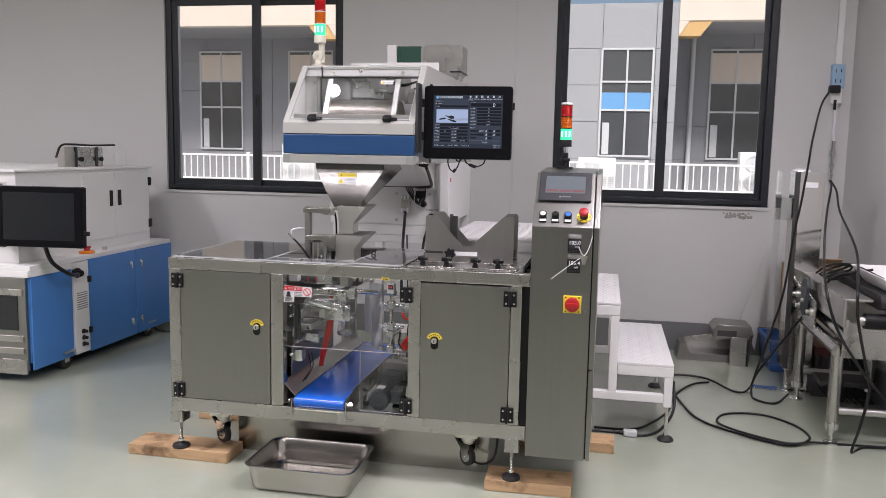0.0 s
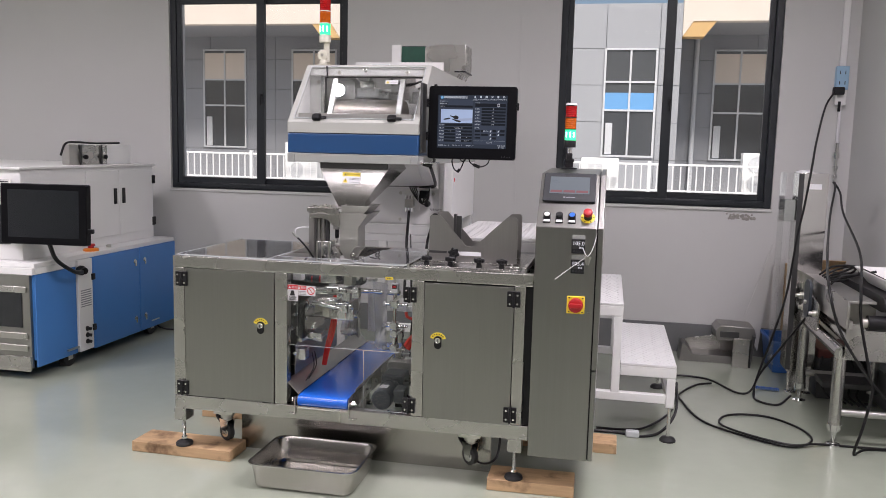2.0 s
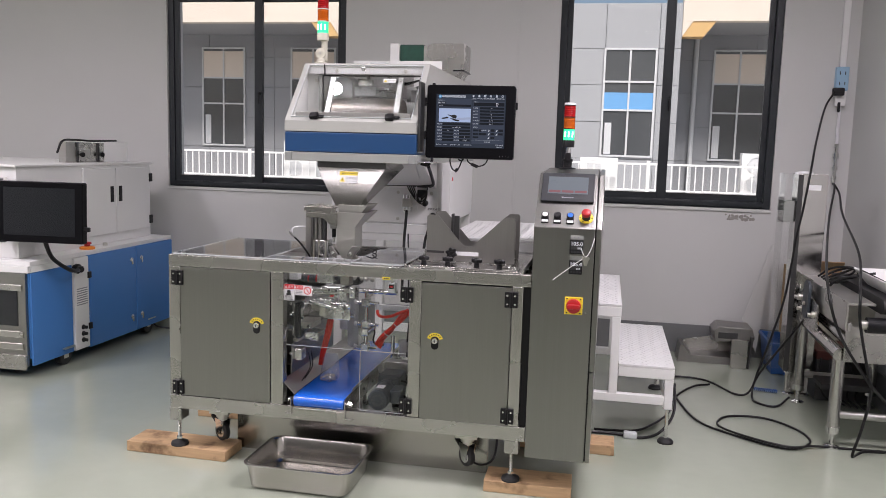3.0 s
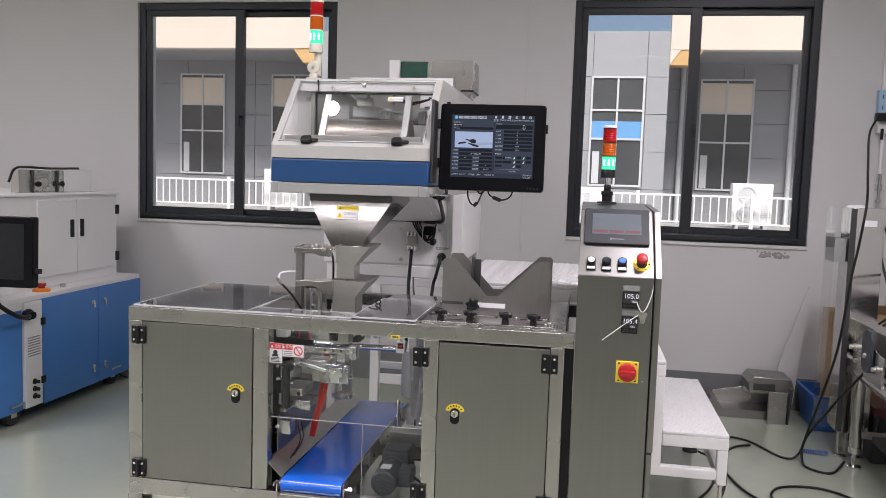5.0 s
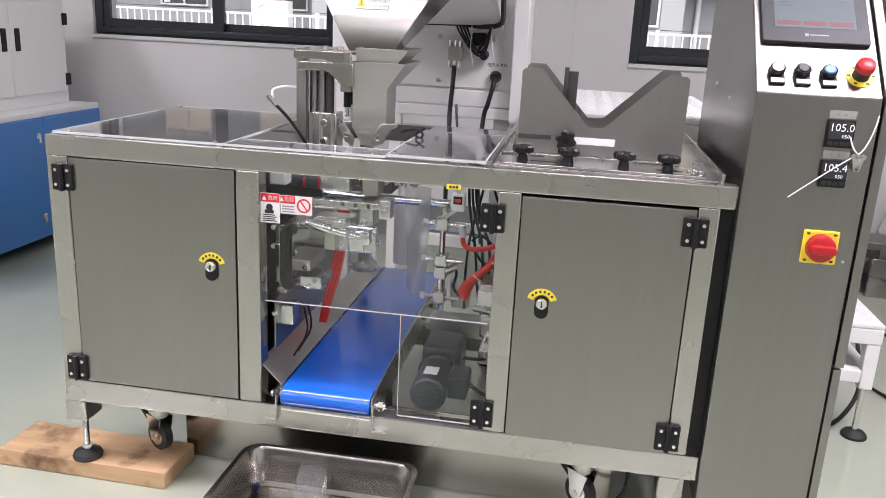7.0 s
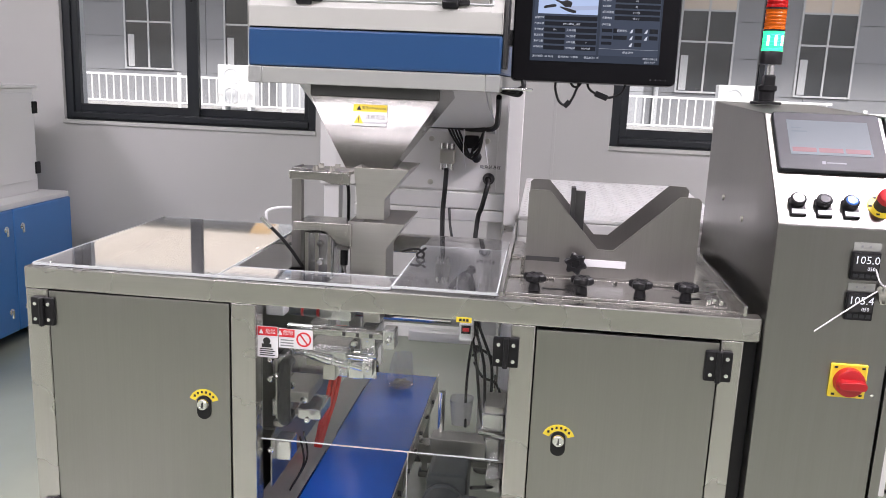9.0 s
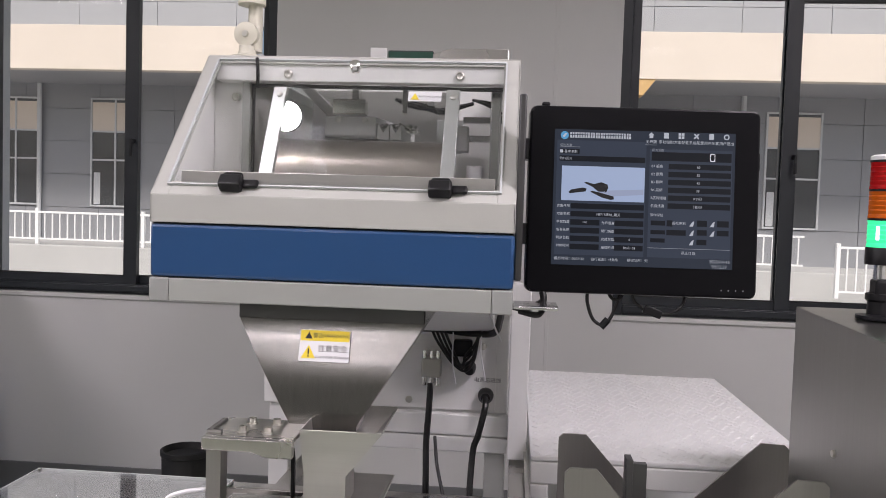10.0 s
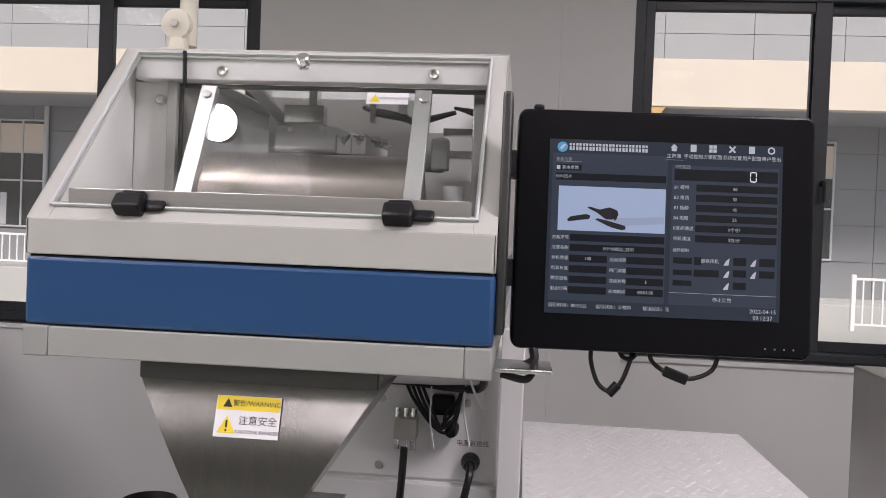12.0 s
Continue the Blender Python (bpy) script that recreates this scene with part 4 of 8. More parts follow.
    for x, z, r in ((-1.235, 0.708, 0.011), (-1.205, 0.702, 0.013), (-1.170, 0.694, 0.010), (-1.130, 0.688, 0.008)):
        pcyl("piston_stage", t, "chrome", (x, 3.262, z), (x + 0.032, 3.262, z - 0.006), r, seg=16)
    pbox("piston_yoke", t, "chrome", -1.105, -1.080, 3.25, 3.28, 0.668, 0.702, 0.004)
    for x, y, z in ((-1.30, 3.225, 0.70), (-1.30, 3.225, 0.655), (-1.255, 3.235, 0.640), (-1.225, 3.25, 0.555), (-1.30, 3.225, 0.488), (-1.09, 3.248, 0.69), (-1.045, 3.248, 0.755)):
        bm = bmesh.new()
        turned(bm, (x, y, z), (0, -1, 0), [(0, 0.007), (0.006, 0.007), (0.008, 0.005), (0.008, 0.003), (0.004, 0.003)], 12)
        part("bolt", bm, "chrome", t)
    # pressure gauge under the top beam
    g = pbox("digital_gauge", t, "label_white", -0.895, -0.865, 3.255, 3.285, 0.765, 0.805, 0.003, "white digital vacuum gauge")
    pbox("gauge_window", g, "black", -0.890, -0.870, 3.2535, 3.256, 0.782, 0.800)
    pbox("gauge_digit", g, "ink_red", -0.887, -0.873, 3.2525, 3.2536, 0.787, 0.795)
    pbox("gauge_bracket", t, "zinc", -0.885, -0.875, 3.262, 3.268, 0.805, 0.838)
    # upright support with fittings beside the belt
    pcyl("support_rod", t, "chrome", (-0.965, 3.62, 0.27), (-0.965, 3.62, 0.50), 0.009, seg=14)
    # gear motor on the right
    mbm = bmesh.new()
    turned(mbm, (-0.928, 3.25, 0.308), (0, 1, 0.0), [(0, 0.038), (0.006, 0.044), (0.05, 0.045), (0.13, 0.045), (0.135, 0.050), (0.145, 0.050)], 28)
    mo = part("gear_motor", mbm, "motor", t, "dark painted gear motor")
    pbox("gearbox", mo, "motor", -0.972, -0.872, 3.395, 3.52, 0.262, 0.375, 0.012)
    pbox("terminal_box", mo, "motor", -0.888, -0.838, 3.29, 3.375, 0.285, 0.345, 0.008)
    bm = bmesh.new()
    for k in range(10):
        a = 2 * math.pi * k / 10
        box(bm, -0.928 + 0.022 * math.cos(a) - 0.005, -0.928 + 0.022 * math.cos(a) + 0.005, 3.2475, 3.2495, 0.308 + 0.022 * math.sin(a) - 0.0025, 0.308 + 0.022 * math.sin(a) + 0.0025)
    part("fan_slot", bm, "dark_metal", mo)
    pbox("rating_plate", mo, "label_white", -0.945, -0.912, 3.28, 3.32, 0.3515, 0.354)
    ptube("motor_lead", t, "cable", [(-0.84, 3.34, 0.31), (-0.81, 3.33, 0.295), (-0.775, 3.32, 0.29)], 0.005)
    ptube("motor_lead", t, "cable", [(-0.86, 3.38, 0.36), (-0.82, 3.42, 0.345), (-0.775, 3.43, 0.355)], 0.005)


def control_cabinet(t):
    x0, x1, yf = -0.300, -0.072, 3.152
    prof = [(yf, 0.166), (yf, 1.075), (3.345, 1.272), (3.84, 1.285), (3.84, 0.166)]
    bm = bmesh.new()
    prism(bm, prof, 0, x0, x1, 0.0025)
    c = part("control_cabinet", bm, "cabinet", t, "stainless control cabinet with a sloped operator panel")
    bm = bmesh.new()
    prism(bm, [(yf + 0.012, 0.17), (yf + 0.012, 1.07), (3.35, 1.262), (3.83, 1.275), (3.83, 0.17)], 0, x1, x1 + 0.005)
    part("door_gap", bm, "black", c)
    bm = bmesh.new()
    prism(bm, [(yf, 0.53), (yf, 1.075), (3.345, 1.272), (3.84, 1.285), (3.84, 0.53)], 0, x1 + 0.005, -0.048, 0.002)
    part("side_panel", bm, "cabinet", c)
    bm = bmesh.new()
    prism(bm, [(yf + 0.004, 0.166), (yf + 0.004, 0.524), (3.84, 0.524), (3.84, 0.166)], 0, x1 + 0.005, -0.050, 0.002)
    part("side_panel", bm, "cabinet", c)
    # sloped panel: local x to the right, y up the slope, z out
    tilt = math.degrees(math.atan2(1.272 - 1.075, 3.345 - yf))
    sm = pose(-0.1875, (yf + 3.345) / 2, (1.075 + 1.272) / 2, tilt, 0, 0)
    L = math.hypot(1.272 - 1.075, 3.345 - yf)
    bm = bmesh.new()
    prism(bm, rounded(0.203, 0.148, 0.006), 2, 0.0, 0.010, 0.002)
    h = part("touch_panel", bm, "grey_bezel", c, "dark grey touch panel, lit", m=sm @ Matrix.Translation((0.002, 0.060, 0)))
    hm = sm @ Matrix.Translation((0.002, 0.060, 0.0))
    pbox("display", h, "hmi", -0.077, 0.077, -0.036, 0.052, 0.0101, 0.0108, m=hm)
    for k in range(3):
        pbox("screen_key", h, "hmi_red", -0.073 + 0.050 * k, -0.028 + 0.050 * k, -0.030, -0.019, 0.0109, 0.0113, m=hm)
    bm = bmesh.new()
    for k in range(2):
        box(bm, -0.070, -0.050 + 0.01 * k, 0.030 - k * 0.009, 0.033 - k * 0.009, 0.0109, 0.0112)
    part("screen_line", bm, "hmi_dim", h, m=hm)
    bm = bmesh.new()
    box(bm, -0.012, 0.024, -0.0565, -0.0535, 0.0101, 0.0106)
    box(bm, -0.021, -0.014, -0.0585, -0.0515, 0.0101, 0.0106)
    part("maker_mark", bm, "ink_grey", h, m=hm)
    for bx, mat in ((-0.262, "btn_white"), (-0.215, "black"), (-0.167, "btn_blue")):
        bmx = sm @ Matrix.Translation((bx + 0.1875, -0.088, 0))
        bm = bmesh.new()
        box(bm, -0.0145, 0.0145, -0.031, 0.010, 0, 0.006, 0.002)
        base = part("push_button", bm, "black", c, m=bmx)
        bm = bmesh.new()
        turned(bm, (0, 0, 0.004), (0, 0, 1), [(0, 0.0145), (0.012, 0.0145), (0.014, 0.0125), (0.0135, 0.011)], 24)
        part("collar", bm, "black", base, m=bmx)
        bm = bmesh.new()
        turned(bm, (0, 0, 0.012), (0, 0, 1), [(0, 0.0108), (0.006, 0.0108), (0.0075, 0.009)], 22)
        part("cap", bm, mat, base, m=bmx)
        pbox("legend", base, "label_white", -0.012, 0.012, -0.028, -0.018, 0.006, 0.0068, m=bmx)
    em = sm @ Matrix.Translation((-0.108 + 0.1875, -0.086, 0))
    bm = bmesh.new()
    turned(bm, (0, 0, 0), (0, 0, 1), [(0, 0.027), (0.002, 0.027)], 32)
    e = part("emergency_stop", bm, "yellow", c, "red mushroom emergency stop on a yellow ring", m=em)
    bm = bmesh.new()
    turned(bm, (0, 0, 0.002), (0, 0, 1), [(0, 0.016), (0.020, 0.015)], 24)
    part("stop_collar", bm, "ink", e, m=em)
    bm = bmesh.new()
    turned(bm, (0, 0, 0.020), (0, 0, 1), [(0, 0.014), (0.003, 0.0175), (0.010, 0.018), (0.016, 0.0165), (0.019, 0.012)], 28)
    part("mushroom", bm, "red", e, m=em)
    bm = bmesh.new()
    for k in range(6):
        a = 2 * math.pi * k / 6
        box(bm, 0.0222 * math.cos(a) - 0.003, 0.0222 * math.cos(a) + 0.003, 0.0222 * math.sin(a) - 0.002, 0.0222 * math.sin(a) + 0.002, 0.002, 0.0025)
    part("ring_print", bm, "ink", e, m=em)
    # temperature controllers
    for z, big, small in ((1.008, "105.0", "050"), (0.931, "105.4", "050")):
        y = yf
        k = pbox("temperature_controller", c, "black", -0.163, -0.113, y - 0.008, y, z - 0.029, z + 0.024, 0.002, "black temperature controller with white digits")
        pbox("controller_label", k, "grey_white", -0.161, -0.113, y - 0.0012, y, z + 0.026, z + 0.041)
        pbox("window", k, "ink", -0.160, -0.116, y - 0.0088, y - 0.008, z - 0.012, z + 0.021)
        fm = pose(-0.137, y - 0.0092, z + 0.009, 90, 0, 0)
        lettering("digit", big, 0.0205, fm, "digit", k)
        lettering("digit", small, 0.0095, pose(-0.128, y - 0.0092, z - 0.007, 90, 0, 0), "digit", k)
        bm = bmesh.new()
        for i in range(4):
            box(bm, -0.158 + 0.011 * i, -0.150 + 0.011 * i, y - 0.0086, y - 0.008, z - 0.024, z - 0.017)
        part("keys", bm, "grey_bezel", k)
        bm = bmesh.new()
        for i in range(2):
            turned(bm, (-0.146 + 0.014 * i, y - 0.0012, z + 0.034), (0, -1, 0), [(0, 0.0022), (0.0006, 0.0022)], 10)
        part("label_print", bm, "ink_grey", k)
    # main switch
    s = pbox("main_switch", c, "yellow", -0.172, -0.104, yf - 0.006, yf, 0.747, 0.815, 0.003, "red rotary main switch on a yellow plate")
    bm = bmesh.new()
    turned(bm, (-0.138, yf - 0.006, 0.781), (0, -1, 0), [(0, 0.028), (0.014, 0.027), (0.016, 0.024)], 32)
    part("rotary_base", bm, "red", s)
    bm = bmesh.new()
    prism(bm, [(-0.138 + p, 0.781 + q) for p, q in rounded(0.050, 0.017, 0.008, 5)], 1, yf - 0.038, yf - 0.020, 0.002)
    part("rotary_grip", bm, "red", s)
    for p in (-0.166, -0.116):
        for q in (0.752, 0.806):
            pbox("switch_print", s, "ink", p, p + 0.006, yf - 0.0068, yf - 0.006, q, q + 0.004)
    pcyl("screw", c, "chrome", (-0.090, yf, 0.755), (-0.090, yf - 0.003, 0.755), 0.003, seg=10)
    # keys on a wire loop, with a cable tie
    wire = ptube("key_wire", c, "label_white", [(-0.128, 3.190, 1.095), (-0.127, 3.165, 1.06), (-0.119, 3.144, 1.00), (-0.104, 3.140, 0.972), (-0.090, 3.142, 0.985), (-0.075, 3.150, 1.03), (-0.074, 3.165, 1.065), (-0.088, 3.20, 1.10)], 0.0016, "clear plastic wire loop")
    for k in range(3):
        bm = bmesh.new()
        box(bm, -0.0035, 0.0035, -0.0018, 0.0018, -0.030, -0.006, 0.001)
        turned(bm, (0, 0.002, -0.002), (0, -1, 0), [(0, 0.0058), (0.004, 0.0058)], 12)
        part("key", bm, "zinc", wire, m=pose(-0.110 + 0.009 * k, 3.138, 0.967, 0, -14 + 14 * k, 0))
    ptube("cable_tie", c, "label_white", [(-0.106, 3.138, 0.968), (-0.15, 3.134, 0.935), (-0.218, 3.128, 0.880)], 0.0014)
    for y, z in ((3.42, 1.04), (3.62, 1.06)):
        bm = bmesh.new()
        turned(bm, (x0, y, z), (-1, 0, 0), [(0, 0.007), (0.004, 0.006), (0.004, 0.003)], 12)
        part("screw", bm, "zinc", c)


def signal_lamp(t, x, y, z, r, dz, name, dark=True):
    """A three-colour signal tower; the green lens is lit."""
    body = "black" if dark else "beige"
    bm = bmesh.new()
    turned(bm, (x, y, z), (0, 0, 1), [(0, r * 1.05), (dz * 0.55, r * 1.05), (dz * 0.6, r)], 28)
    s = part(name, bm, body, t, "signal tower with red, amber and lit green lenses")
    zz = z + dz * 0.6
    for mat, k in (("lamp_green", "green_lens"), ("lamp_orange", "amber_lens"), ("lamp_red", "red_lens")):
        bm = bmesh.new()
        prof = [(0, r)]
        for i in range(5):
            prof += [(dz * (0.1 + 0.16 * i), r), (dz * (0.15 + 0.16 * i), r * 0.95)]
        turned(bm, (x, y, zz), (0, 0, 1), prof + [(dz * 0.92, r)], 28)
        q = part(k, bm, mat, s)
        if mat == "lamp_green":
            bm = bmesh.new()
            for i in range(3):
                a = radians(-130 + 40 * i)
                box(bm, x + r * math.cos(a) - r * 0.12, x + r * math.cos(a) + r * 0.12, y + r * math.sin(a) - 0.0015, y + r * math.sin(a) + 0.001, zz + dz * 0.25, zz + dz * 0.72, 0.001)
            part("led_row", bm, "lamp_core", q)
        bm = bmesh.new()
        turned(bm, (x, y, zz + dz * 0.92), (0, 0, 1), [(0, r * 1.03), (dz * 0.08, r * 1.03)], 28)
        part("ring", bm, body, s)
        zz += dz
    bm = bmesh.new()
    turned(bm, (x, y, zz), (0, 0, 1), [(0, r), (dz * 0.12, r), (dz * 0.18, r * 0.8)], 28)
    part("cap", bm, "label_white" if dark else "beige", s)
    return s


def cabinet_lamp(t):
    x, y, z = -0.212, 3.69, 1.284
    bm = bmesh.new()
    turned(bm, (x, y, z), (0, 0, 1), [(0, 0.036), (0.006, 0.036), (0.008, 0.018), (0.030, 0.018), (0.034, 0.022), (0.044, 0.022), (0.048, 0.012)], 24)
    part("lamp_foot", bm, "black", t)
    pbox("lamp_joint", t, "black", x - 0.013, x + 0.013, y - 0.02, y + 0.012, z + 0.036, z + 0.070, 0.005)
    pcyl("lamp_pole", t, "alu", (x, y, z + 0.045), (x, y, z + 0.10), 0.011, seg=16)
    signal_lamp(t, x, y, z + 0.095, 0.0245, 0.0505, "signal_lamp")


def cradle(t):
    """Two V-cut plates that hold the pouch magazine, with star knobs."""
    def plate(y, z_off, name):
        pts = [(-0.766, 0.893), (-0.766, 1.076 + z_off), (-0.759, 1.083 + z_off), (-0.721, 1.083 + z_off), (-0.608, 0.957 + z_off), (-0.574, 0.957 + z_off), (-0.440, 1.084 + z_off), (-0.402, 1.083 + z_off), (-0.395, 1.076 + z_off), (-0.395, 0.893)]
        bm = bmesh.new()
        prism(bm, pts, 1, y, y + 0.004)
        return part(name, bm, "plate", t)
    p1 = plate(3.385, 0.0, "cradle_plate")
    p2 = plate(3.555, 0.004, "cradle_plate")
    pbox("slot", p1, "label_white", -0.655, -0.545, 3.383, 3.3852, 0.918, 0.934)
    pbox("slot_shade", p1, "dark_metal", -0.765, -0.690, 3.3835, 3.3852, 0.924, 0.934)
    for y in (3.36, 3.559):
        pbox("foot_flange", t, "steel", -0.80, -0.40, y, y + 0.028, 0.889, 0.8935, 0.001)
    pbox("clamp_rail", t, "bright", -0.80, -0.36, 3.205, 3.30, 0.888, 0.894, 0.0015)
    pbox("clamp_rail", t, "bright", -0.70, -0.49, 3.30, 3.36, 0.888, 0.8925, 0.0015)
    for x in (-0.742, -0.645, -0.528, -0.437):
        star_knob(t, x, 3.235, 0.892)
    star_knob(t, -0.655, 3.383, 0.928, 0.022, (0, -1, 0), 0.012)
    for x in (-0.725, -0.46):
        pbox("adjust_slot", t, "black", x, x + 0.055, 3.25, 3.258, 0.8932, 0.8948)
    for x in (-0.72, -0.64, -0.57, -0.50, -0.43):
        bm = bmesh.new()
        turned(bm, (x, 3.345, 0.893), (0, 0, 1), [(0, 0.006), (0.005, 0.006)], 6)
        part("bolt", bm, "chrome", t)
    bm = bmesh.new()
    box(bm, -0.672, -0.662, 3.43, 3.46, 0.893, 1.086, 0.001)
    box(bm, -0.662, -0.640, 3.44, 3.452, 0.893, 1.078, 0.001)
    part("stop_bar", bm, "dark_metal", t)
    pbox("tie_bar", t, "steel", -0.775, -0.741, 3.389, 3.555, 0.90, 0.93, 0.001)
    pbox("tie_bar", t, "steel", -0.44, -0.407, 3.389, 3.555, 0.90, 0.93, 0.001)
    bm = bmesh.new()
    for k in range(3):
        box(bm, -0.40 + 0.012 * k, -0.391 + 0.012 * k, 3.21 + 0.01 * (k % 2), 3.225 + 0.01 * (k % 2), 0.894, 0.905, 0.002)
    part("side_clip", bm, "chrome", t)


def dosing(t):
    """Upper funnel and column, and the filling funnel that slides up and down on its rods. Built with the filling funnel lowered."""
    def funnel(name, top, mid, z0, z1, z2, tip=0.0):
        # loops of (x0, x1, y0, y1) at heights, ending in a narrowed tip
        loops = []
        for (a, b, c, d), z in zip((top, mid, mid), (z0, z1, z2)):
            loops.append([(a, c, z), (b, c, z), (b, d, z), (a, d, z)])
        if tip:
            a, b, c, d = mid
            loops.append([(a + 0.020, c + 0.015, z2 - tip), (b - 0.026, c + 0.015, z2 - tip), (b - 0.026, d - 0.02, z2 - tip), (a + 0.020, d - 0.02, z2 - tip)])
        bm = bmesh.new()
        loft(bm, loops)
        bmesh.ops.solidify(bm, geom=bm.faces[:], thickness=0.002)
        return part(name, bm, "satin", t)

    def cap_screws(parent, z, places):
        for x, y in places:
            bm = bmesh.new()
            turned(bm, (x, y, z), (0, 0, 1), [(0, 0.009), (0.002, 0.009), (0.002, 0.0065), (0.009, 0.0065), (0.009, 0.003), (0.006, 0.003)], 12)
            part("cap_screw", bm, "zinc", parent)

    # fixed: upper funnel on its bracket, column, base block
    up = funnel("upper_funnel", (-1.172, -1.042, 3.43, 3.60), (-1.164, -1.098, 3.432, 3.503), 1.104, 1.034, 0.985)
    bm = bmesh.new()
    prism(bm, [(-1.316, 1.074), (-1.316, 1.094), (-1.174, 1.094), (-1.174, 1.066), (-1.215, 1.066), (-1.24, 1.074)], 1, 3.398, 3.410, 0.002)
    br = part("upper_bracket", bm, "steel", up)
    pbox("bracket_top", br, "steel", -1.316, -1.176, 3.4105, 3.52, 1.087, 1.094, 0.002)
    cap_screws(up, 1.094, ((-1.265, 3.44), (-1.225, 3.44), (-1.265, 3.49), (-1.225, 3.49)))
    bm = bmesh.new()
    prism(bm, [(-1.318, 3.425), (-1.294, 3.425), (-1.294, 3.432), (-1.310, 3.432), (-1.310, 3.50), (-1.318, 3.50)], 2, 0.86, 1.098, 0.001)
    part("lift_column", bm, "plate", t)
    c = pbox("lift_cylinder", t, "alu", -1.292, -1.218, 3.435, 3.495, 0.840, 0.945, 0.004)
    bm = bmesh.new()
    for x in (-1.287, -1.262, -1.232):
        box(bm, x, x + 0.007, 3.431, 3.436, 0.842, 0.944)
    part("groove_bar", bm, "zinc", c)
    for z in (0.875, 0.92):
        bm = bmesh.new()
        turned(bm, (-1.250, 3.435, z), (0, -1, 0), [(0, 0.009), (0.006, 0.009), (0.009, 0.007)], 12)
        part("port_fitting", bm, "chrome", c)
    # sliding: filling funnel with its bracket, rods, spreader jaws
    lo = funnel("filling_funnel", (-1.180, -1.046, 3.414, 3.612), (-1.172, -1.088, 3.414, 3.512), 0.980, 0.920, 0.825, 0.045)
    bm = bmesh.new()
    prism(bm, [(-1.306, 0.954), (-1.306, 0.976), (-1.168, 0.976), (-1.168, 0.922), (-1.198, 0.926), (-1.228, 0.952), (-1.242, 0.956)], 1, 3.400, 3.4135, 0.002)
    part("funnel_bracket", bm, "steel", lo)
    pbox("bracket_top", lo, "steel", -1.300, -1.182, 3.414, 3.50, 0.966, 0.974, 0.002)
    for x in (-1.283, -1.262, -1.241):
        pcyl("guide_rod", lo, "dark_metal" if x > -1.25 else "plate", (x, 3.455, 0.80), (x, 3.455, 0.966), 0.010, seg=14)
    pbox("sensor_block", lo, "plate", -1.212, -1.184, 3.44, 3.47, 0.905, 0.952, 0.003)
    pcyl("sensor", lo, "black", (-1.196, 3.45, 0.868), (-1.196, 3.45, 0.905), 0.009, seg=12)
    pcyl("sensor_tip", lo, "chrome", (-1.196, 3.45, 0.845), (-1.196, 3.45, 0.868), 0.006, seg=12)
    for pts, bolt in (([(-1.204, 0.828), (-1.190, 0.836), (-1.164, 0.800), (-1.168, 0.782), (-1.186, 0.790)], (-1.182, 0.806)),
                      ([(-1.122, 0.800), (-1.098, 0.838), (-1.056, 0.842), (-1.058, 0.832), (-1.078, 0.822), (-1.092, 0.790), (-1.116, 0.786)], (-1.104, 0.805))):
        bm = bmesh.new()
        prism(bm, pts, 1, 3.400, 3.4125, 0.002)
        jaw = part("spreader_jaw", bm, "plate", lo)
        bm = bmesh.new()
        turned(bm, (bolt[0], 3.400, bolt[1]), (0, -1, 0), [(0, 0.008), (0.004, 0.007), (0.005, 0.003)], 14)
        part("jaw_bolt", bm, "chrome", jaw)
    # hoses
    ptube("air_hose", t, "cable", [(-1.290, 3.42, 0.865), (-1.310, 3.41, 0.90), (-1.335, 3.40, 0.935), (-1.362, 3.39, 0.965)], 0.0042)
    pcyl("hose_end", t, "chrome", (-1.356, 3.39, 0.958), (-1.378, 3.39, 0.982), 0.006, seg=10)
    ptube("air_hose", t, "label_white", [(-1.370, 3.40, 0.975), (-1.368, 3.40, 0.995), (-1.345, 3.41, 1.003), (-1.318, 3.43, 1.002)], 0.0035)
    ptube("air_hose", t, "cable", [(-1.205, 3.50, 1.07), (-1.202, 3.51, 1.03), (-1.204, 3.52, 0.96)], 0.0042)
    ptube("sensor_lead", t, "cable", [(-1.06, 3.47, 0.905), (-1.045, 3.46, 0.912), (-1.020, 3.46, 0.916), (-1.005, 3.46, 0.905), (-1.012, 3.46, 0.895), (-1.022, 3.46, 0.903), (-1.0, 3.46, 0.92)], 0.003)
    return lo


def rear_gear(t):
    """Rear frame between the table and the counter."""
    pbox("rear_rail", t, "steel", -0.845, -0.805, 3.80, 4.075, 0.838, 0.868, 0.001)
    pbox("rear_rail", t, "steel", -1.33, -1.29, 3.80, 4.075, 0.838, 0.868, 0.001)
    pbox("rear_deck_post", t, "steel_v", -1.33, -1.29, 4.075, 4.115, 0.0, 0.868, 0.002)
    pbox("rear_deck_post", t, "steel_v", -0.845, -0.805, 4.075, 4.115, 0.0, 0.868, 0.002)


pm = packing_machine()
interior(pm)
control_cabinet(pm)
cabinet_lamp(pm)
cradle(pm)
filling_funnel = dosing(pm)
rear_gear(pm)


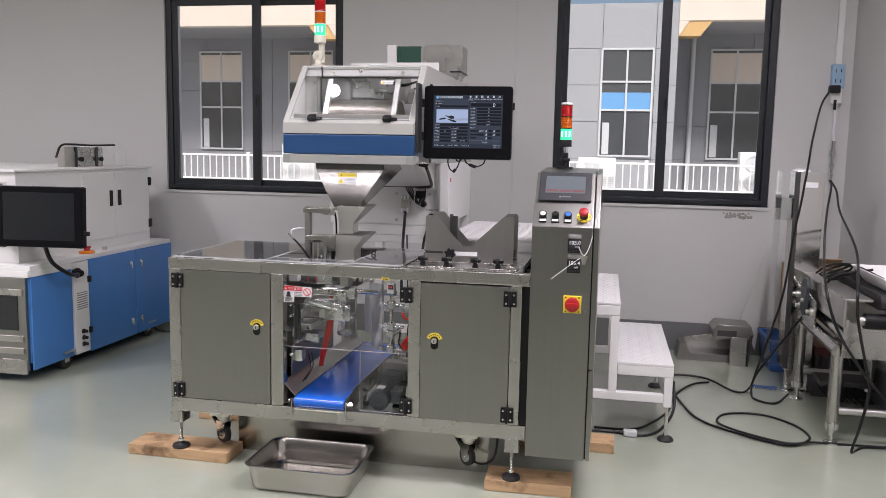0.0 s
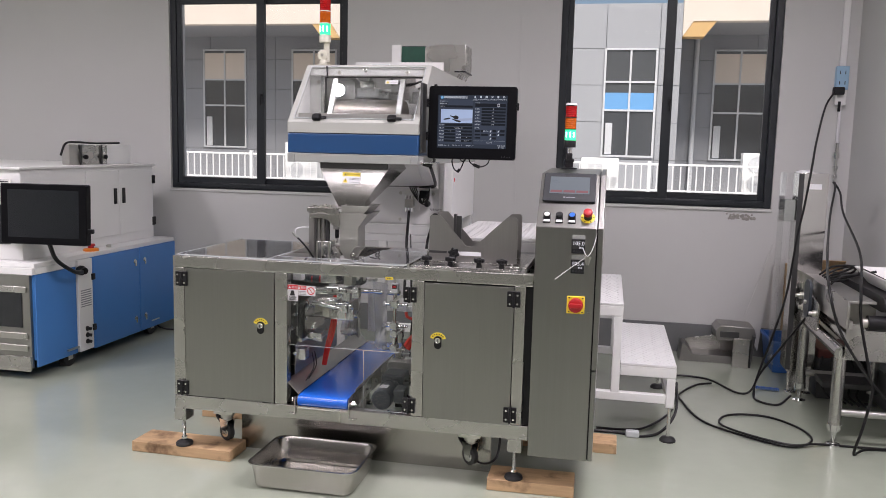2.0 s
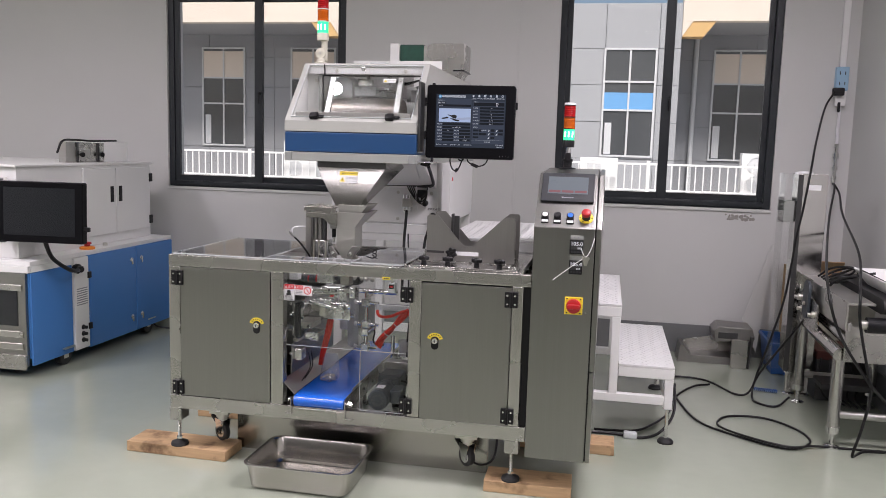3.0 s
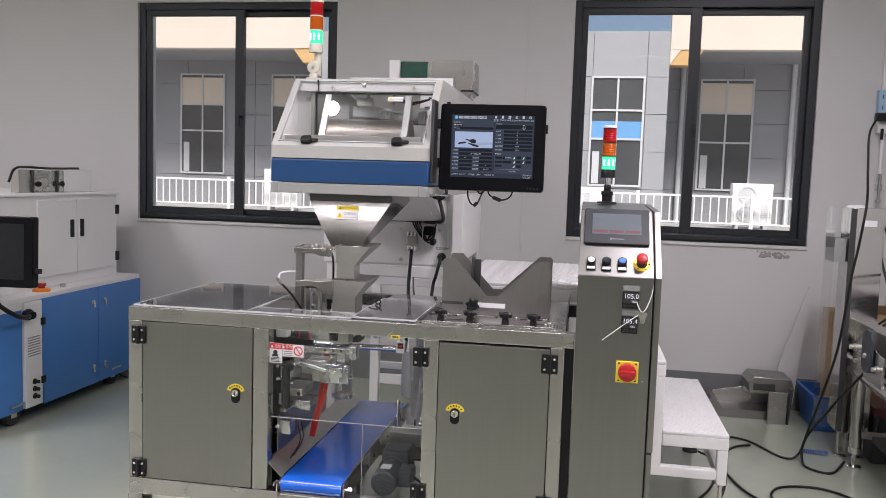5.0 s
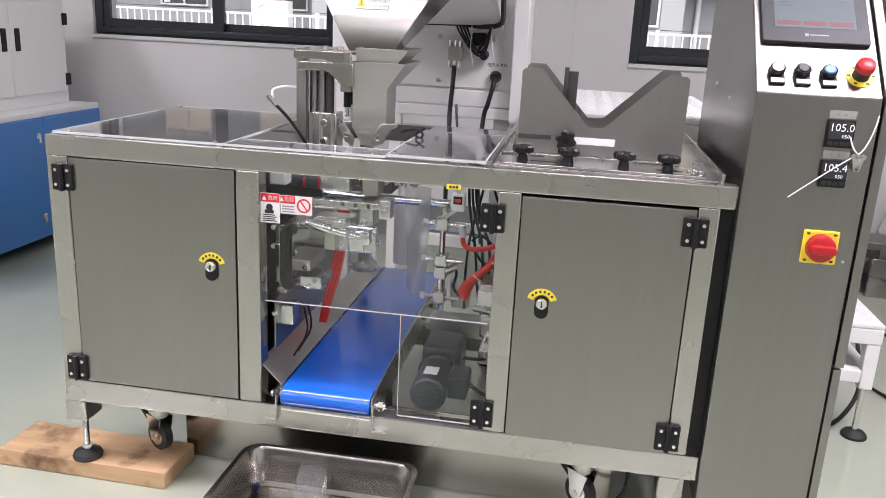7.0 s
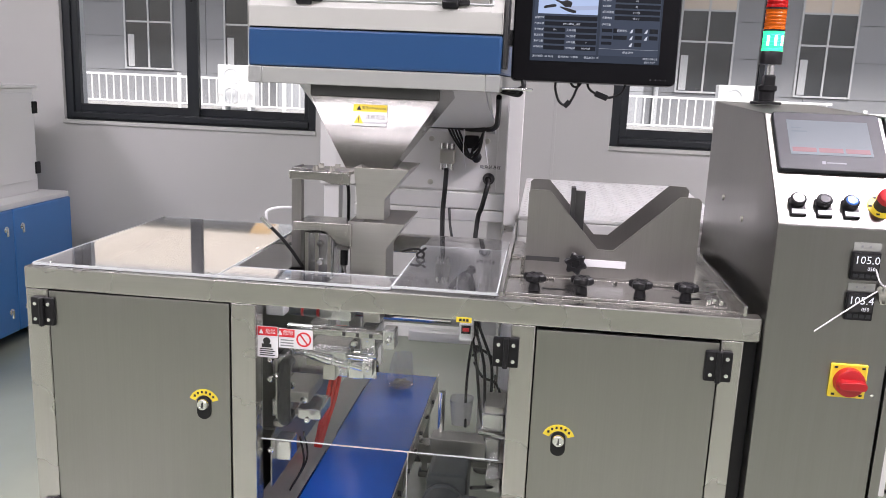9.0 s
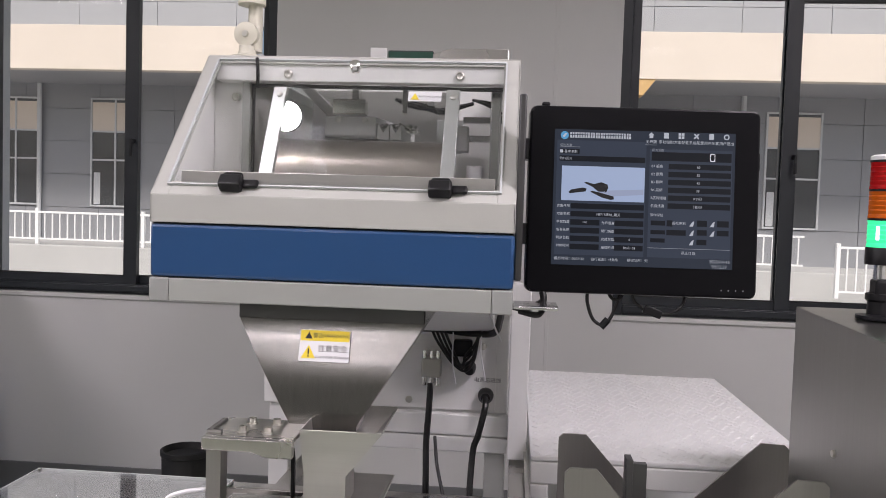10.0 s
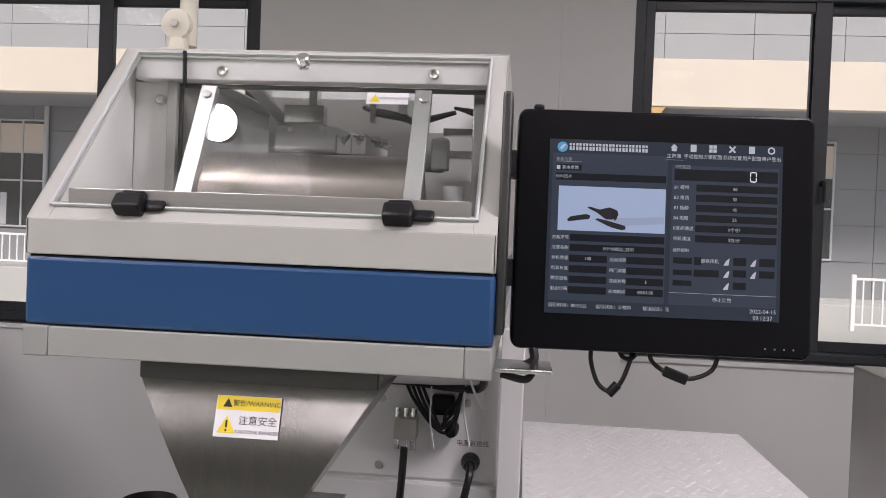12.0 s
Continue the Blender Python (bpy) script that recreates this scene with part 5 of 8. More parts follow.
# ---- belt conveyor ----
def conveyor():
    t = thing("belt_conveyor", (-1.15, 3.65, 0.0), "small conveyor with a glossy blue belt and steel side guards", "conveyor")
    x0, x1, z, y0, y1 = -1.262, -1.048, 0.326, 3.155, 4.20
    r = 0.024
    bm = bmesh.new()
    prof = []
    for i in range(13):
        a = radians(90 + 180 * i / 12)
        prof.append((y0 + r + r * math.cos(a), z - r + r * math.sin(a)))
    for i in range(13):
        a = radians(-90 + 180 * i / 12)
        prof.append((y1 - r + r * math.cos(a), z - r + r * math.sin(a)))
    prism(bm, prof, 0, x0, x1)
    part("belt", bm, "belt", t)
    pcyl("roller_shaft", t, "chrome", (x0 - 0.03, y0 + r, z - r), (x1 + 0.035, y0 + r, z - r), 0.008, seg=14)
    pcyl("drip_rod", t, "zinc", (x0, y0 + 0.006, z - 0.052), (x1, y0 + 0.006, z - 0.052), 0.003, seg=8)
    for a, b in ((x0 - 0.006, x0 - 0.002), (x1 + 0.002, x1 + 0.006)):
        bm = bmesh.new()
        prism(bm, [(y0 + 0.012, z - 0.04), (y0 + 0.05, z - 0.062), (y1 - 0.02, z - 0.062), (y1 - 0.02, z + 0.004), (y0 + 0.05, z + 0.004), (y0 + 0.012, z - 0.004)], 0, a, b, 0.0008)
        part("side_plate", bm, "steel", t)
    # flared guard on the left, low guard on the right
    bm = bmesh.new()
    loft(bm, [[(x0 - 0.002, y0 + 0.02, z + 0.002), (x0 - 0.002, y1 - 0.05, z + 0.002)], [(x0 - 0.058, y0 + 0.02, z + 0.058), (x0 - 0.046, y1 - 0.05, z + 0.058)]], closed=False)
    bmesh.ops.solidify(bm, geom=bm.faces[:], thickness=0.002)
    part("left_guard", bm, "satin", t)
    bm = bmesh.new()
    loft(bm, [[(x1 + 0.002, y0 + 0.10, z + 0.002), (x1 + 0.002, y1 - 0.05, z + 0.002)], [(x1 + 0.010, y0 + 0.10, z + 0.024), (x1 + 0.010, y1 - 0.05, z + 0.024)]], closed=False)
    bmesh.ops.solidify(bm, geom=bm.faces[:], thickness=0.002)
    part("right_guard", bm, "satin", t)
    bm = bmesh.new()
    prism(bm, [(x1 + 0.008, z - 0.080), (x1 + 0.044, z - 0.080), (x1 + 0.044, z - 0.076), (x1 + 0.012, z - 0.076), (x1 + 0.012, z - 0.010), (x1 + 0.008, z - 0.010)], 1, y0 - 0.004, y0 + 0.06, 0.0008)
    part("end_bracket", bm, "bright", t)
    bm = bmesh.new()
    prism(bm, [(x0 - 0.040, z - 0.080), (x0 - 0.008, z - 0.080), (x0 - 0.008, z - 0.014), (x0 - 0.012, z - 0.014), (x0 - 0.012, z - 0.076), (x0 - 0.040, z - 0.076)], 1, y0 - 0.004, y0 + 0.05, 0.0008)
    part("end_bracket", bm, "bright", t)
    for x in (x0 - 0.018, x1 + 0.024):
        bm = bmesh.new()
        turned(bm, (x, y0 + r, z - r), (1, 0, 0), [(-0.006, 0.013), (0.006, 0.013)], 6)
        part("bearing_nut", bm, "black" if x < -1.2 else "chrome", t)
    for k in range(6):
        bm = bmesh.new()
        turned(bm, (x1 + 0.006, y0 + 0.28 + 0.12 * k, z - 0.03), (1, 0, 0), [(0, 0.007), (0.006, 0.007)], 8)
        part("bolt", bm, "dark_metal", t)
    for y in (3.45, 4.10):
        for x in (x0 + 0.01, x1 - 0.03):
            pbox("leg", t, "zinc", x, x + 0.02, y, y + 0.02, 0.02, z - 0.05, 0.002)
            pbox("pad", t, "rubber", x - 0.01, x + 0.03, y - 0.01, y + 0.03, 0.0, 0.02, 0.004)
    return t


# ---- the counting machine ----
HX0, HX1, HY = -1.450, -0.850, 3.502


def counting_machine():
    t = thing("counting_machine", (-1.15, 4.4, 0), "white and blue optical counting machine with a clear sloped lid", "counting machine")
    back = 5.02
    # base trim of light grey profile with corner caps
    bm = bmesh.new()
    box(bm, HX0 + 0.034, HX1 - 0.034, HY, HY + 0.034, 1.287, 1.325, 0.002)
    part("front_profile", bm, "grey_white", t)
    for a, b in ((HX0, HX0 + 0.034), (HX1 - 0.034, HX1)):
        pbox("corner_cap", t, "grey_corner", a, b, HY - 0.001, HY + 0.034, 1.286, 1.3255, 0.003)
        pbox("side_profile", t, "grey_white", a, b, HY + 0.034, back, 1.287, 1.325, 0.002)
    # blue band
    pbox("blue_band", t, "blue", HX0, HX1, HY + 0.001, back, 1.3265, 1.4145, 0.006)
    pbox("band_seam", t, "black", HX0 + 0.004, HX1 - 0.004, HY + 0.006, back - 0.01, 1.4130, 1.4175)
    # cream hood: front lip, sloped lid frame, sides, roof
    pbox("front_lip", t, "cream", HX0, HX1, HY, HY + 0.004, 1.4165, 1.463, 0.0015)
    zt, yt = 1.735, 3.748
    z0, y0 = 1.463, HY
    L = math.hypot(zt - z0, yt - y0)
    tilt = math.degrees(math.atan2(zt - z0, yt - y0))
    lm = pose((HX0 + HX1) / 2, y0, z0, tilt, 0, 0)
    w = (HX1 - HX0) / 2
    a = w - 0.030
    bm = bmesh.new()
    for p, q, r, s in ((-w, -a, 0, L), (a, w, 0, L), (-a, a, 0, 0.030), (-a, a, L - 0.022, L)):
        box(bm, p, q, r, s, -0.004, 0.0, 0.001)
    part("lid_frame", bm, "cream", t, m=lm)
    lid = pbox("clear_lid", t, "acrylic", -a - 0.004, a + 0.004, 0.022, L - 0.016, 0.0005, 0.0045, m=lm)
    bm = bmesh.new()
    for p, q, r, s in ((-a - 0.006, -a - 0.003, 0.02, L - 0.016), (a + 0.003, a + 0.006, 0.02, L - 0.016), (-a - 0.004, a + 0.004, L - 0.017, L - 0.014), (-a - 0.004, a + 0.004, 0.020, 0.0225)):
        box(bm, p, q, r, s, 0.0004, 0.0048)
    part("lid_edge", bm, "acrylic_edge", lid, m=lm)
    for x in (-0.165, 0.178):
        bm = bmesh.new()
        box(bm, x - 0.019, x + 0.019, 0.006, 0.030, 0.0, 0.022, 0.004)
        box(bm, x - 0.016, x + 0.016, 0.030, 0.040, 0.003, 0.016, 0.004)
        h = part("lid_hinge", bm, "black", lid, m=lm)
        pbox("hinge_leaf", h, "black", x + 0.014, x + 0.044, 0.014, 0.030, 0.002, 0.010, 0.004, m=lm)
    bm = bmesh.new()
    turned(bm, (-0.005, L - 0.045, 0.004), (0, 0, 1), [(0, 0.009), (0.003, 0.009), (0.004, 0.006), (0.009, 0.006), (0.010, 0.0105), (0.017, 0.0105), (0.019, 0.008)], 22)
    part("lid_knob", bm, "chrome", lid, m=lm)
    for x, y, z in ((-1.289, 3.736, 1.699), (-0.962, 3.736, 1.700), (-1.400, 3.766, 1.658), (-1.394, 3.766, 1.508)):
        bm = bmesh.new()
        turned(bm, (x, y, z), (0, -1, 0), [(0, 0.0085), (0.003, 0.0085), (0.005, 0.006), (0.003, 0.003)], 16)
        part("dome_screw", bm, "zinc", t)
    for x0, x1 in ((HX0, HX0 + 0.004), (HX1 - 0.004, HX1)):
        bm = bmesh.new()
        prism(bm, [(y0, 1.4165), (y0, z0), (yt, zt), (back, zt), (back, 1.4165)], 0, x0, x1, 0.0012)
        part("hood_side", bm, "cream", t)
    # roof, with an unseen opening added behind to let lamp light into the hood
    pbox("hood_roof", t, "cream", HX0, HX1, yt - 0.002, 3.93, zt - 0.004, zt, 0.0015)
    pbox("hood_roof", t, "cream", HX0, HX1, 4.60, back, zt - 0.004, zt, 0.0015)
    for a, b in ((HX0, HX0 + 0.05), (HX1 - 0.05, HX1)):
        pbox("roof_strip", t, "cream", a, b, 3.93, 4.60, zt - 0.004, zt, 0.0015)
    pbox("hood_back", t, "cream", HX0, HX1, back - 0.004, back, 1.4165, zt - 0.004, 0.0015)
    # inside of the hood
    pbox("inner_roof_lip", t, "white", HX0 + 0.02, HX1 - 0.02, yt - 0.010, yt + 0.025, zt - 0.049, zt - 0.016, 0.002)
    pbox("inner_wall", t, "white", -1.444, -1.385, 3.768, 3.772, 1.426, 1.686, 0.001)
    pbox("inner_post", t, "grey_white", -1.384, -1.368, 3.752, 3.775, 1.424, 1.686, 0.002)
    pbox("opening_edge", t, "dark_metal", -1.368, -0.872, 3.762, 3.768, 1.677, 1.684, 0.001)
    pbox("opening_edge", t, "dark_metal", -1.368, -1.362, 3.762, 3.768, 1.424, 1.677, 0.001)
    pbox("inner_post", t, "alu", -0.905, -0.885, 3.80, 3.825, 1.42, 1.70, 0.002)
    pbox("inner_floor", t, "white", HX0 + 0.006, HX1 - 0.006, HY + 0.01, back - 0.01, 1.419, 1.424)
    # added white sheets over the cream sides; their paleness stands in for interior light
    for x0, x1 in ((HX0 + 0.0045, HX0 + 0.0065), (HX1 - 0.0065, HX1 - 0.0045)):
        bm = bmesh.new()
        prism(bm, [(y0 + 0.012, 1.425), (y0 + 0.012, z0), (yt - 0.008, zt - 0.018), (3.766, zt - 0.018), (3.766, 1.425)], 0, x0, x1)
        part("side_brightener", bm, "white", t)
    pbox("front_tray", t, "satin", -1.405, -0.885, 3.520, 3.545, 1.475, 1.503, 0.001)
    pbox("back_screen", t, "white", -1.34, -0.88, 4.14, 4.15, 1.42, 1.79)
    # drum and its tilted clear cover
    bm = bmesh.new()
    turned(bm, (-1.320, 3.79, 1.502), (1, 0, 0), [(0, 0.072), (0.008, 0.079), (0.330, 0.079), (0.338, 0.072)], 40)
    part("drum", bm, "bronze_drum", t)
    for x in (-1.291, -0.972):
        cm = pose(x, 3.600, 1.475, 63, 0, 0)
        pbox("cover_rail", t, "satin", -0.010, 0.014, 0.0, 0.212, -0.003, 0.010, 0.001, m=cm)
        bm = bmesh.new()
        turned(bm, (0.003, 0.195, 0.010), (0, 0, 1), [(0, 0.006), (0.003, 0.006), (0.004, 0.003)], 12)
        part("screw", bm, "zinc", t, m=cm)
    pbox("drum_cover", t, "glass", -1.301, -0.956, 0.0, 0.208, 0.011, 0.014, m=pose(0, 3.600, 1.475, 63, 0, 0))
    lab = pbox("caution_label", t, "label_white", -1.050, -0.990, 0.182, 0.202, 0.0145, 0.015, m=pose(0, 3.600, 1.475, 63, 0, 0))
    bm = bmesh.new()
    prism(bm, [(-1.046, 0.185), (-1.030, 0.185), (-1.038, 0.199)], 2, 0.0151, 0.0155)
    part("label_triangle", bm, "yellow", lab, m=pose(0, 3.600, 1.475, 63, 0, 0))
    lettering("label_print", "CAUTION, DANGER", 0.0055, pose(0, 3.600, 1.475, 63, 0, 0) @ Matrix.Translation((-1.010, 0.192, 0.0154)), "ink", lab)
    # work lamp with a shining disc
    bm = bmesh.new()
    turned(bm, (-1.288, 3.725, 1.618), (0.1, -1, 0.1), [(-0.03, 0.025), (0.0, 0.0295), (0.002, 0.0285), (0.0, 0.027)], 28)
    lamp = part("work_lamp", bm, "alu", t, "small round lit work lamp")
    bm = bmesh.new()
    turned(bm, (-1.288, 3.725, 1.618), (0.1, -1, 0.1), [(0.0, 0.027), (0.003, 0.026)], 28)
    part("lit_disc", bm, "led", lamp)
    # feed chutes over the drum with screws on them
    bm = bmesh.new()
    prism(bm, [(3.90, 1.640), (3.895, 1.600), (3.90, 1.596), (4.15, 1.615), (4.15, 1.655)], 0, -1.254, -1.146, 0.002)
    ch = part("feed_chute", bm, "white", t)
    for x in (-1.226, -1.170):
        bm = bmesh.new()
        turned(bm, (x, 3.896, 1.633), (0, -1, 0), [(0, 0.006), (0.003, 0.006), (0.004, 0.003)], 12)
        part("screw", bm, "zinc", ch)
    pbox("bracket", ch, "steel", -1.240, -1.170, 3.90, 3.93, 1.645, 1.677, 0.002)
    bm = bmesh.new()
    prism(bm, [(3.87, 1.560), (3.87, 1.575), (4.15, 1.595), (4.15, 1.560)], 0, -1.25, -1.080, 0.001)
    part("feed_tray", bm, "white", t)
    for k in range(2):
        bm = bmesh.new()
        prism(bm, [(-1.140 + 0.026 * k, 1.624), (-1.128 + 0.026 * k, 1.606), (-1.116 + 0.026 * k, 1.624), (-1.116 + 0.026 * k, 1.592), (-1.140 + 0.026 * k, 1.592)], 1, 3.88, 4.10, 0.001)
        part("vee_chute", bm, "white", t)
    rnd = random.Random(4)
    bm = bmesh.new()
    for i in range(70):
        x, y = rnd.uniform(-1.145, -1.075), rnd.uniform(3.90, 4.05)
        z = 1.618 + rnd.uniform(0, 0.008)
        d = Vector((rnd.uniform(-1, 1), rnd.uniform(-1, 1), rnd.uniform(-0.3, 0.4))).normalized() * 0.008
        cyl(bm, Vector((x, y, z)) - d, Vector((x, y, z)) + d, 0.0022, seg=6)
        cyl(bm, Vector((x, y, z)) + d, Vector((x, y, z)) + d * 1.35, 0.0042, seg=6)
    tagged(part("loose_screws", bm, "screws", t), kind="stuff")
    bm = bmesh.new()
    prism(bm, [(-1.36, 1.735), (-1.33, 1.735), (-1.245, 1.655), (-1.245, 1.625)], 1, 3.99, 4.02, 0.002)
    part("diagonal_brace", bm, "plate", t)
    pbox("dark_plate", t, "plate", -1.34, -1.02, 4.128, 4.136, 1.60, 1.727, 0.002)
    pbox("hanger_rod", t, "bright", -1.205, -1.190, 3.93, 3.96, 1.655, 1.715, 0.002)
    pbox("hanger_rod", t, "bright", -1.100, -1.088, 3.95, 3.98, 1.655, 1.715, 0.002)
    pbox("side_screen", t, "grey_white", -1.035, -0.975, 4.06, 4.066, 1.58, 1.655, 0.002)
    for k in range(3):
        ptube("inner_cable", t, "cable", [(-1.12, 4.0, 1.69), (-1.08 + 0.02 * k, 3.97, 1.672), (-1.02, 3.98, 1.668 - 0.004 * k), (-0.95, 4.0, 1.685)], 0.004)
        ptube("inner_cable", t, "cable", [(-0.95, 3.98, 1.69), (-0.92 + 0.008 * k, 3.94, 1.675), (-0.885, 3.92, 1.655 - 0.01 * k)], 0.003)
    pbox("cable_clip", t, "label_white", -1.045, -1.030, 3.94, 3.95, 1.672, 1.69, 0.002)
    for z in (1.60, 1.64):
        pbox("cross_rail", t, "alu", -0.97, -0.86, 3.98, 4.0, z, z + 0.014, 0.002)
    pbox("side_block", t, "label_white", -0.985, -0.955, 3.93, 3.97, 1.575, 1.63, 0.004)
    bm = bmesh.new()
    turned(bm, (-0.935, 3.84, 1.44), (0, 0, 1), [(0, 0.022), (0.07, 0.022), (0.075, 0.016), (0.10, 0.016)], 20)
    part("motor_cap", bm, "label_white", t)
    ptube("lid_cord", t, "cable", [(-1.350, 3.735, 1.728), (-1.346, 3.728, 1.70), (-1.348, 3.735, 1.675)], 0.0035)
    # discharge hopper of steel sheet
    top = [(-1.306, 3.535), (-0.992, 3.535), (-0.992, 3.86), (-1.306, 3.86)]
    bot = [(-1.208, 3.500), (-1.096, 3.500), (-1.096, 3.585), (-1.208, 3.585)]
    bm = bmesh.new()
    loops = [[(x, y, 1.287) for x, y in top], [(x, y, 1.262) for x, y in top]]
    for k in range(1, 7):
        s = k / 6
        b = s + 0.18 * math.sin(math.pi * s)
        loops.append([(p[0] + (q[0] - p[0]) * s, p[1] + (q[1] - p[1]) * (b if i < 2 else s), 1.262 - 0.167 * s) for i, (p, q) in enumerate(zip(top, bot))])
    loops.append([(x, y, 1.085) for x, y in bot])
    loft(bm, loops)
    bmesh.ops.solidify(bm, geom=bm.faces[:], thickness=0.002)
    hop = part("hopper", bm, "hopper", t, "brushed steel discharge hopper with ground edges")
    # dark strip painted in as the hood's shadow across the hopper top
    pbox("hopper_shadow_band", t, "dark_metal", -1.304, -0.994, 3.528, 3.532, 1.262, 1.287)
    # warning label on the hopper front, which leans with the sheet
    wm = pose(-1.156, 3.5188, 1.2205, 90 - 16, 0, 0)
    lab = pbox("warning_label", hop, "label_white", -0.042, 0.042, -0.026, 0.026, 0.0, 0.001, m=wm)
    pbox("yellow_band", lab, "yellow", -0.041, 0.041, 0.008, 0.0255, 0.001, 0.0014, m=wm)
    bm = bmesh.new()
    prism(bm, [(-0.038, -0.021), (-0.014, -0.021), (-0.026, 0.001)], 2, 0.001, 0.0014)
    part("triangle", bm, "yellow", lab, m=wm)
    bm = bmesh.new()
    box(bm, -0.0272, -0.0248, -0.014, -0.005, 0.0014, 0.0018)
    box(bm, -0.0272, -0.0248, -0.0185, -0.0162, 0.0014, 0.0018)
    prism(bm, [(-0.033, 0.0115), (-0.021, 0.0115), (-0.027, 0.0225)], 2, 0.0014, 0.0017)
    part("label_print", bm, "ink", lab, m=wm)
    lettering("label_word", "警告/WARNING", 0.0088, wm @ Matrix.Translation((0.011, 0.0165, 0.0018)), "ink", lab)
    lettering("label_word", "注意安全", 0.0125, wm @ Matrix.Translation((0.014, -0.005, 0.0014)), "ink", lab)
    lettering("label_word", "CAUTION, DANGER", 0.0062, wm @ Matrix.Translation((0.014, -0.0185, 0.0014)), "ink", lab)
    # pedestal with its service panel
    pbox("pedestal", t, "white", -1.452, -0.852, 4.15, back, 0.965, 1.287, 0.004)
    for x, y in ((-1.44, 4.16), (-0.905, 4.16), (-1.44, back - 0.06), (-0.905, back - 0.06)):
        pbox("pedestal_leg", t, "white", x, x + 0.05, y, y + 0.05, 0.06, 0.965, 0.003)
    pbox("pedestal_rail", t, "white", -1.39, -0.905, back - 0.05, back - 0.01, 0.20, 0.25, 0.003)
    bm = bmesh.new()
    prism(bm, [(3.80, 1.287), (4.146, 1.15), (4.146, 1.287)], 0, -1.42, -0.89, 0.002)
    part("sloped_underside", bm, "white", t)
    sp = pbox("service_panel", t, "white", -1.40, -0.882, 4.141, 4.147, 0.972, 1.20, 0.002)
    for x, z in ((-1.09, 1.128), (-1.09, 0.992), (-0.915, 1.128), (-0.905, 0.985)):
        bm = bmesh.new()
        turned(bm, (x, 4.141, z), (0, -1, 0), [(0, 0.009), (0.003, 0.008), (0.004, 0.004)], 14)
        part("screw", bm, "zinc", sp)
    co = pbox("air_connector", t, "zinc", -1.058, -1.012, 4.10, 4.141, 1.055, 1.10, 0.004)
    for dx in (-0.015, 0.002, 0.017):
        pcyl("barb", co, "chrome", (-1.036 + dx, 4.112, 1.055), (-1.036 + dx, 4.112, 1.035), 0.006, seg=10)
        pcyl("barb", co, "chrome", (-1.036 + dx, 4.112, 1.10), (-1.036 + dx, 4.112, 1.118), 0.006, seg=10)
    bm = bmesh.new()
    turned(bm, (-0.905, 4.141, 1.011), (0, -1, 0), [(0, 0.019), (0.012, 0.018), (0.018, 0.014), (0.03, 0.011)], 20)
    part("power_plug", bm, "black", t)
    lettering("panel_word", "电源总进线", 0.013, pose(-0.902, 4.1405, 1.047, 90, 0, 0), "ink", sp)
    ptube("power_cable", t, "cable", [(-0.905, 4.115, 1.011), (-0.905, 4.09, 0.99), (-0.918, 4.08, 0.93), (-0.93, 4.08, 0.88), (-0.93, 4.02, 0.72), (-0.90, 3.97, 0.5)], 0.0075)
    ptube("air_cable", t, "cable", [(-1.036, 4.112, 1.04), (-1.037, 4.10, 0.98), (-1.04, 4.09, 0.90), (-1.035, 4.06, 0.80), (-1.03, 4.02, 0.6)], 0.0075)
    ptube("air_cable", t, "cable", [(-1.02, 4.09, 0.92), (-1.01, 4.06, 0.86), (-0.99, 4.02, 0.80)], 0.004)
    ptube("harness", t, "cable", [(-1.30, 4.12, 1.163), (-1.15, 4.115, 1.168), (-1.03, 4.11, 1.17), (-0.95, 4.10, 1.165), (-0.89, 4.05, 1.175), (-0.875, 3.95, 1.22), (-0.87, 3.85, 1.27)], 0.008)
    for k in range(4):
        ptube("harness", t, "cable", [(-1.035 + 0.01 * k, 4.11, 1.165), (-1.02 + 0.012 * k, 4.10, 1.14 - 0.006 * k), (-0.985 + 0.008 * k, 4.095, 1.095 - 0.004 * k), (-0.955, 4.10, 1.075 + 0.012 * k), (-0.935, 4.10, 1.10 + 0.012 * k), (-0.925, 4.10, 1.16)], 0.0033)
    pbox("socket_block", t, "black", -0.985, -0.94, 4.115, 4.141, 1.105, 1.145, 0.005)
    bm = bmesh.new()
    turned(bm, (-0.945, 4.141, 1.078), (0, -1, -0.2), [(0, 0.015), (0.02, 0.014), (0.03, 0.010)], 18)
    part("round_plug", bm, "black", t)
    for pts in ([(-0.985, 4.10, 1.165), (-0.984, 4.09, 1.10), (-0.975, 4.09, 1.045)], [(-0.915, 4.08, 1.19), (-0.918, 4.07, 1.13), (-0.905, 4.07, 1.06)], [(-0.895, 3.70, 1.285), (-0.885, 3.69, 1.25), (-0.868, 3.68, 1.215)]):
        ptube("cable_tie", t, "label_white", pts, 0.0017)
    # stickers on the pedestal's side
    for y, z in ((4.28, 1.175), (4.34, 1.178)):
        s = pbox("sticker", t, "label_white", -0.8525, -0.8508, y, y + 0.042, z - 0.035, z + 0.03)
        pbox("sticker_head", s, "ink_red", -0.8512, -0.8500, y + 0.002, y + 0.040, z + 0.008, z + 0.028)
    # rear frame rails, seen under the panel
    pbox("frame_rail", t, "white", -1.33, -0.806, 4.122, 4.148, 0.915, 0.965, 0.003)
    pbox("frame_rail", t, "white", -1.33, -0.806, 4.122, 4.146, 0.876, 0.912, 0.003)
    pbox("frame_upright", t, "white", -0.851, -0.806, 4.08, 4.12, 0.876, 1.287, 0.003)
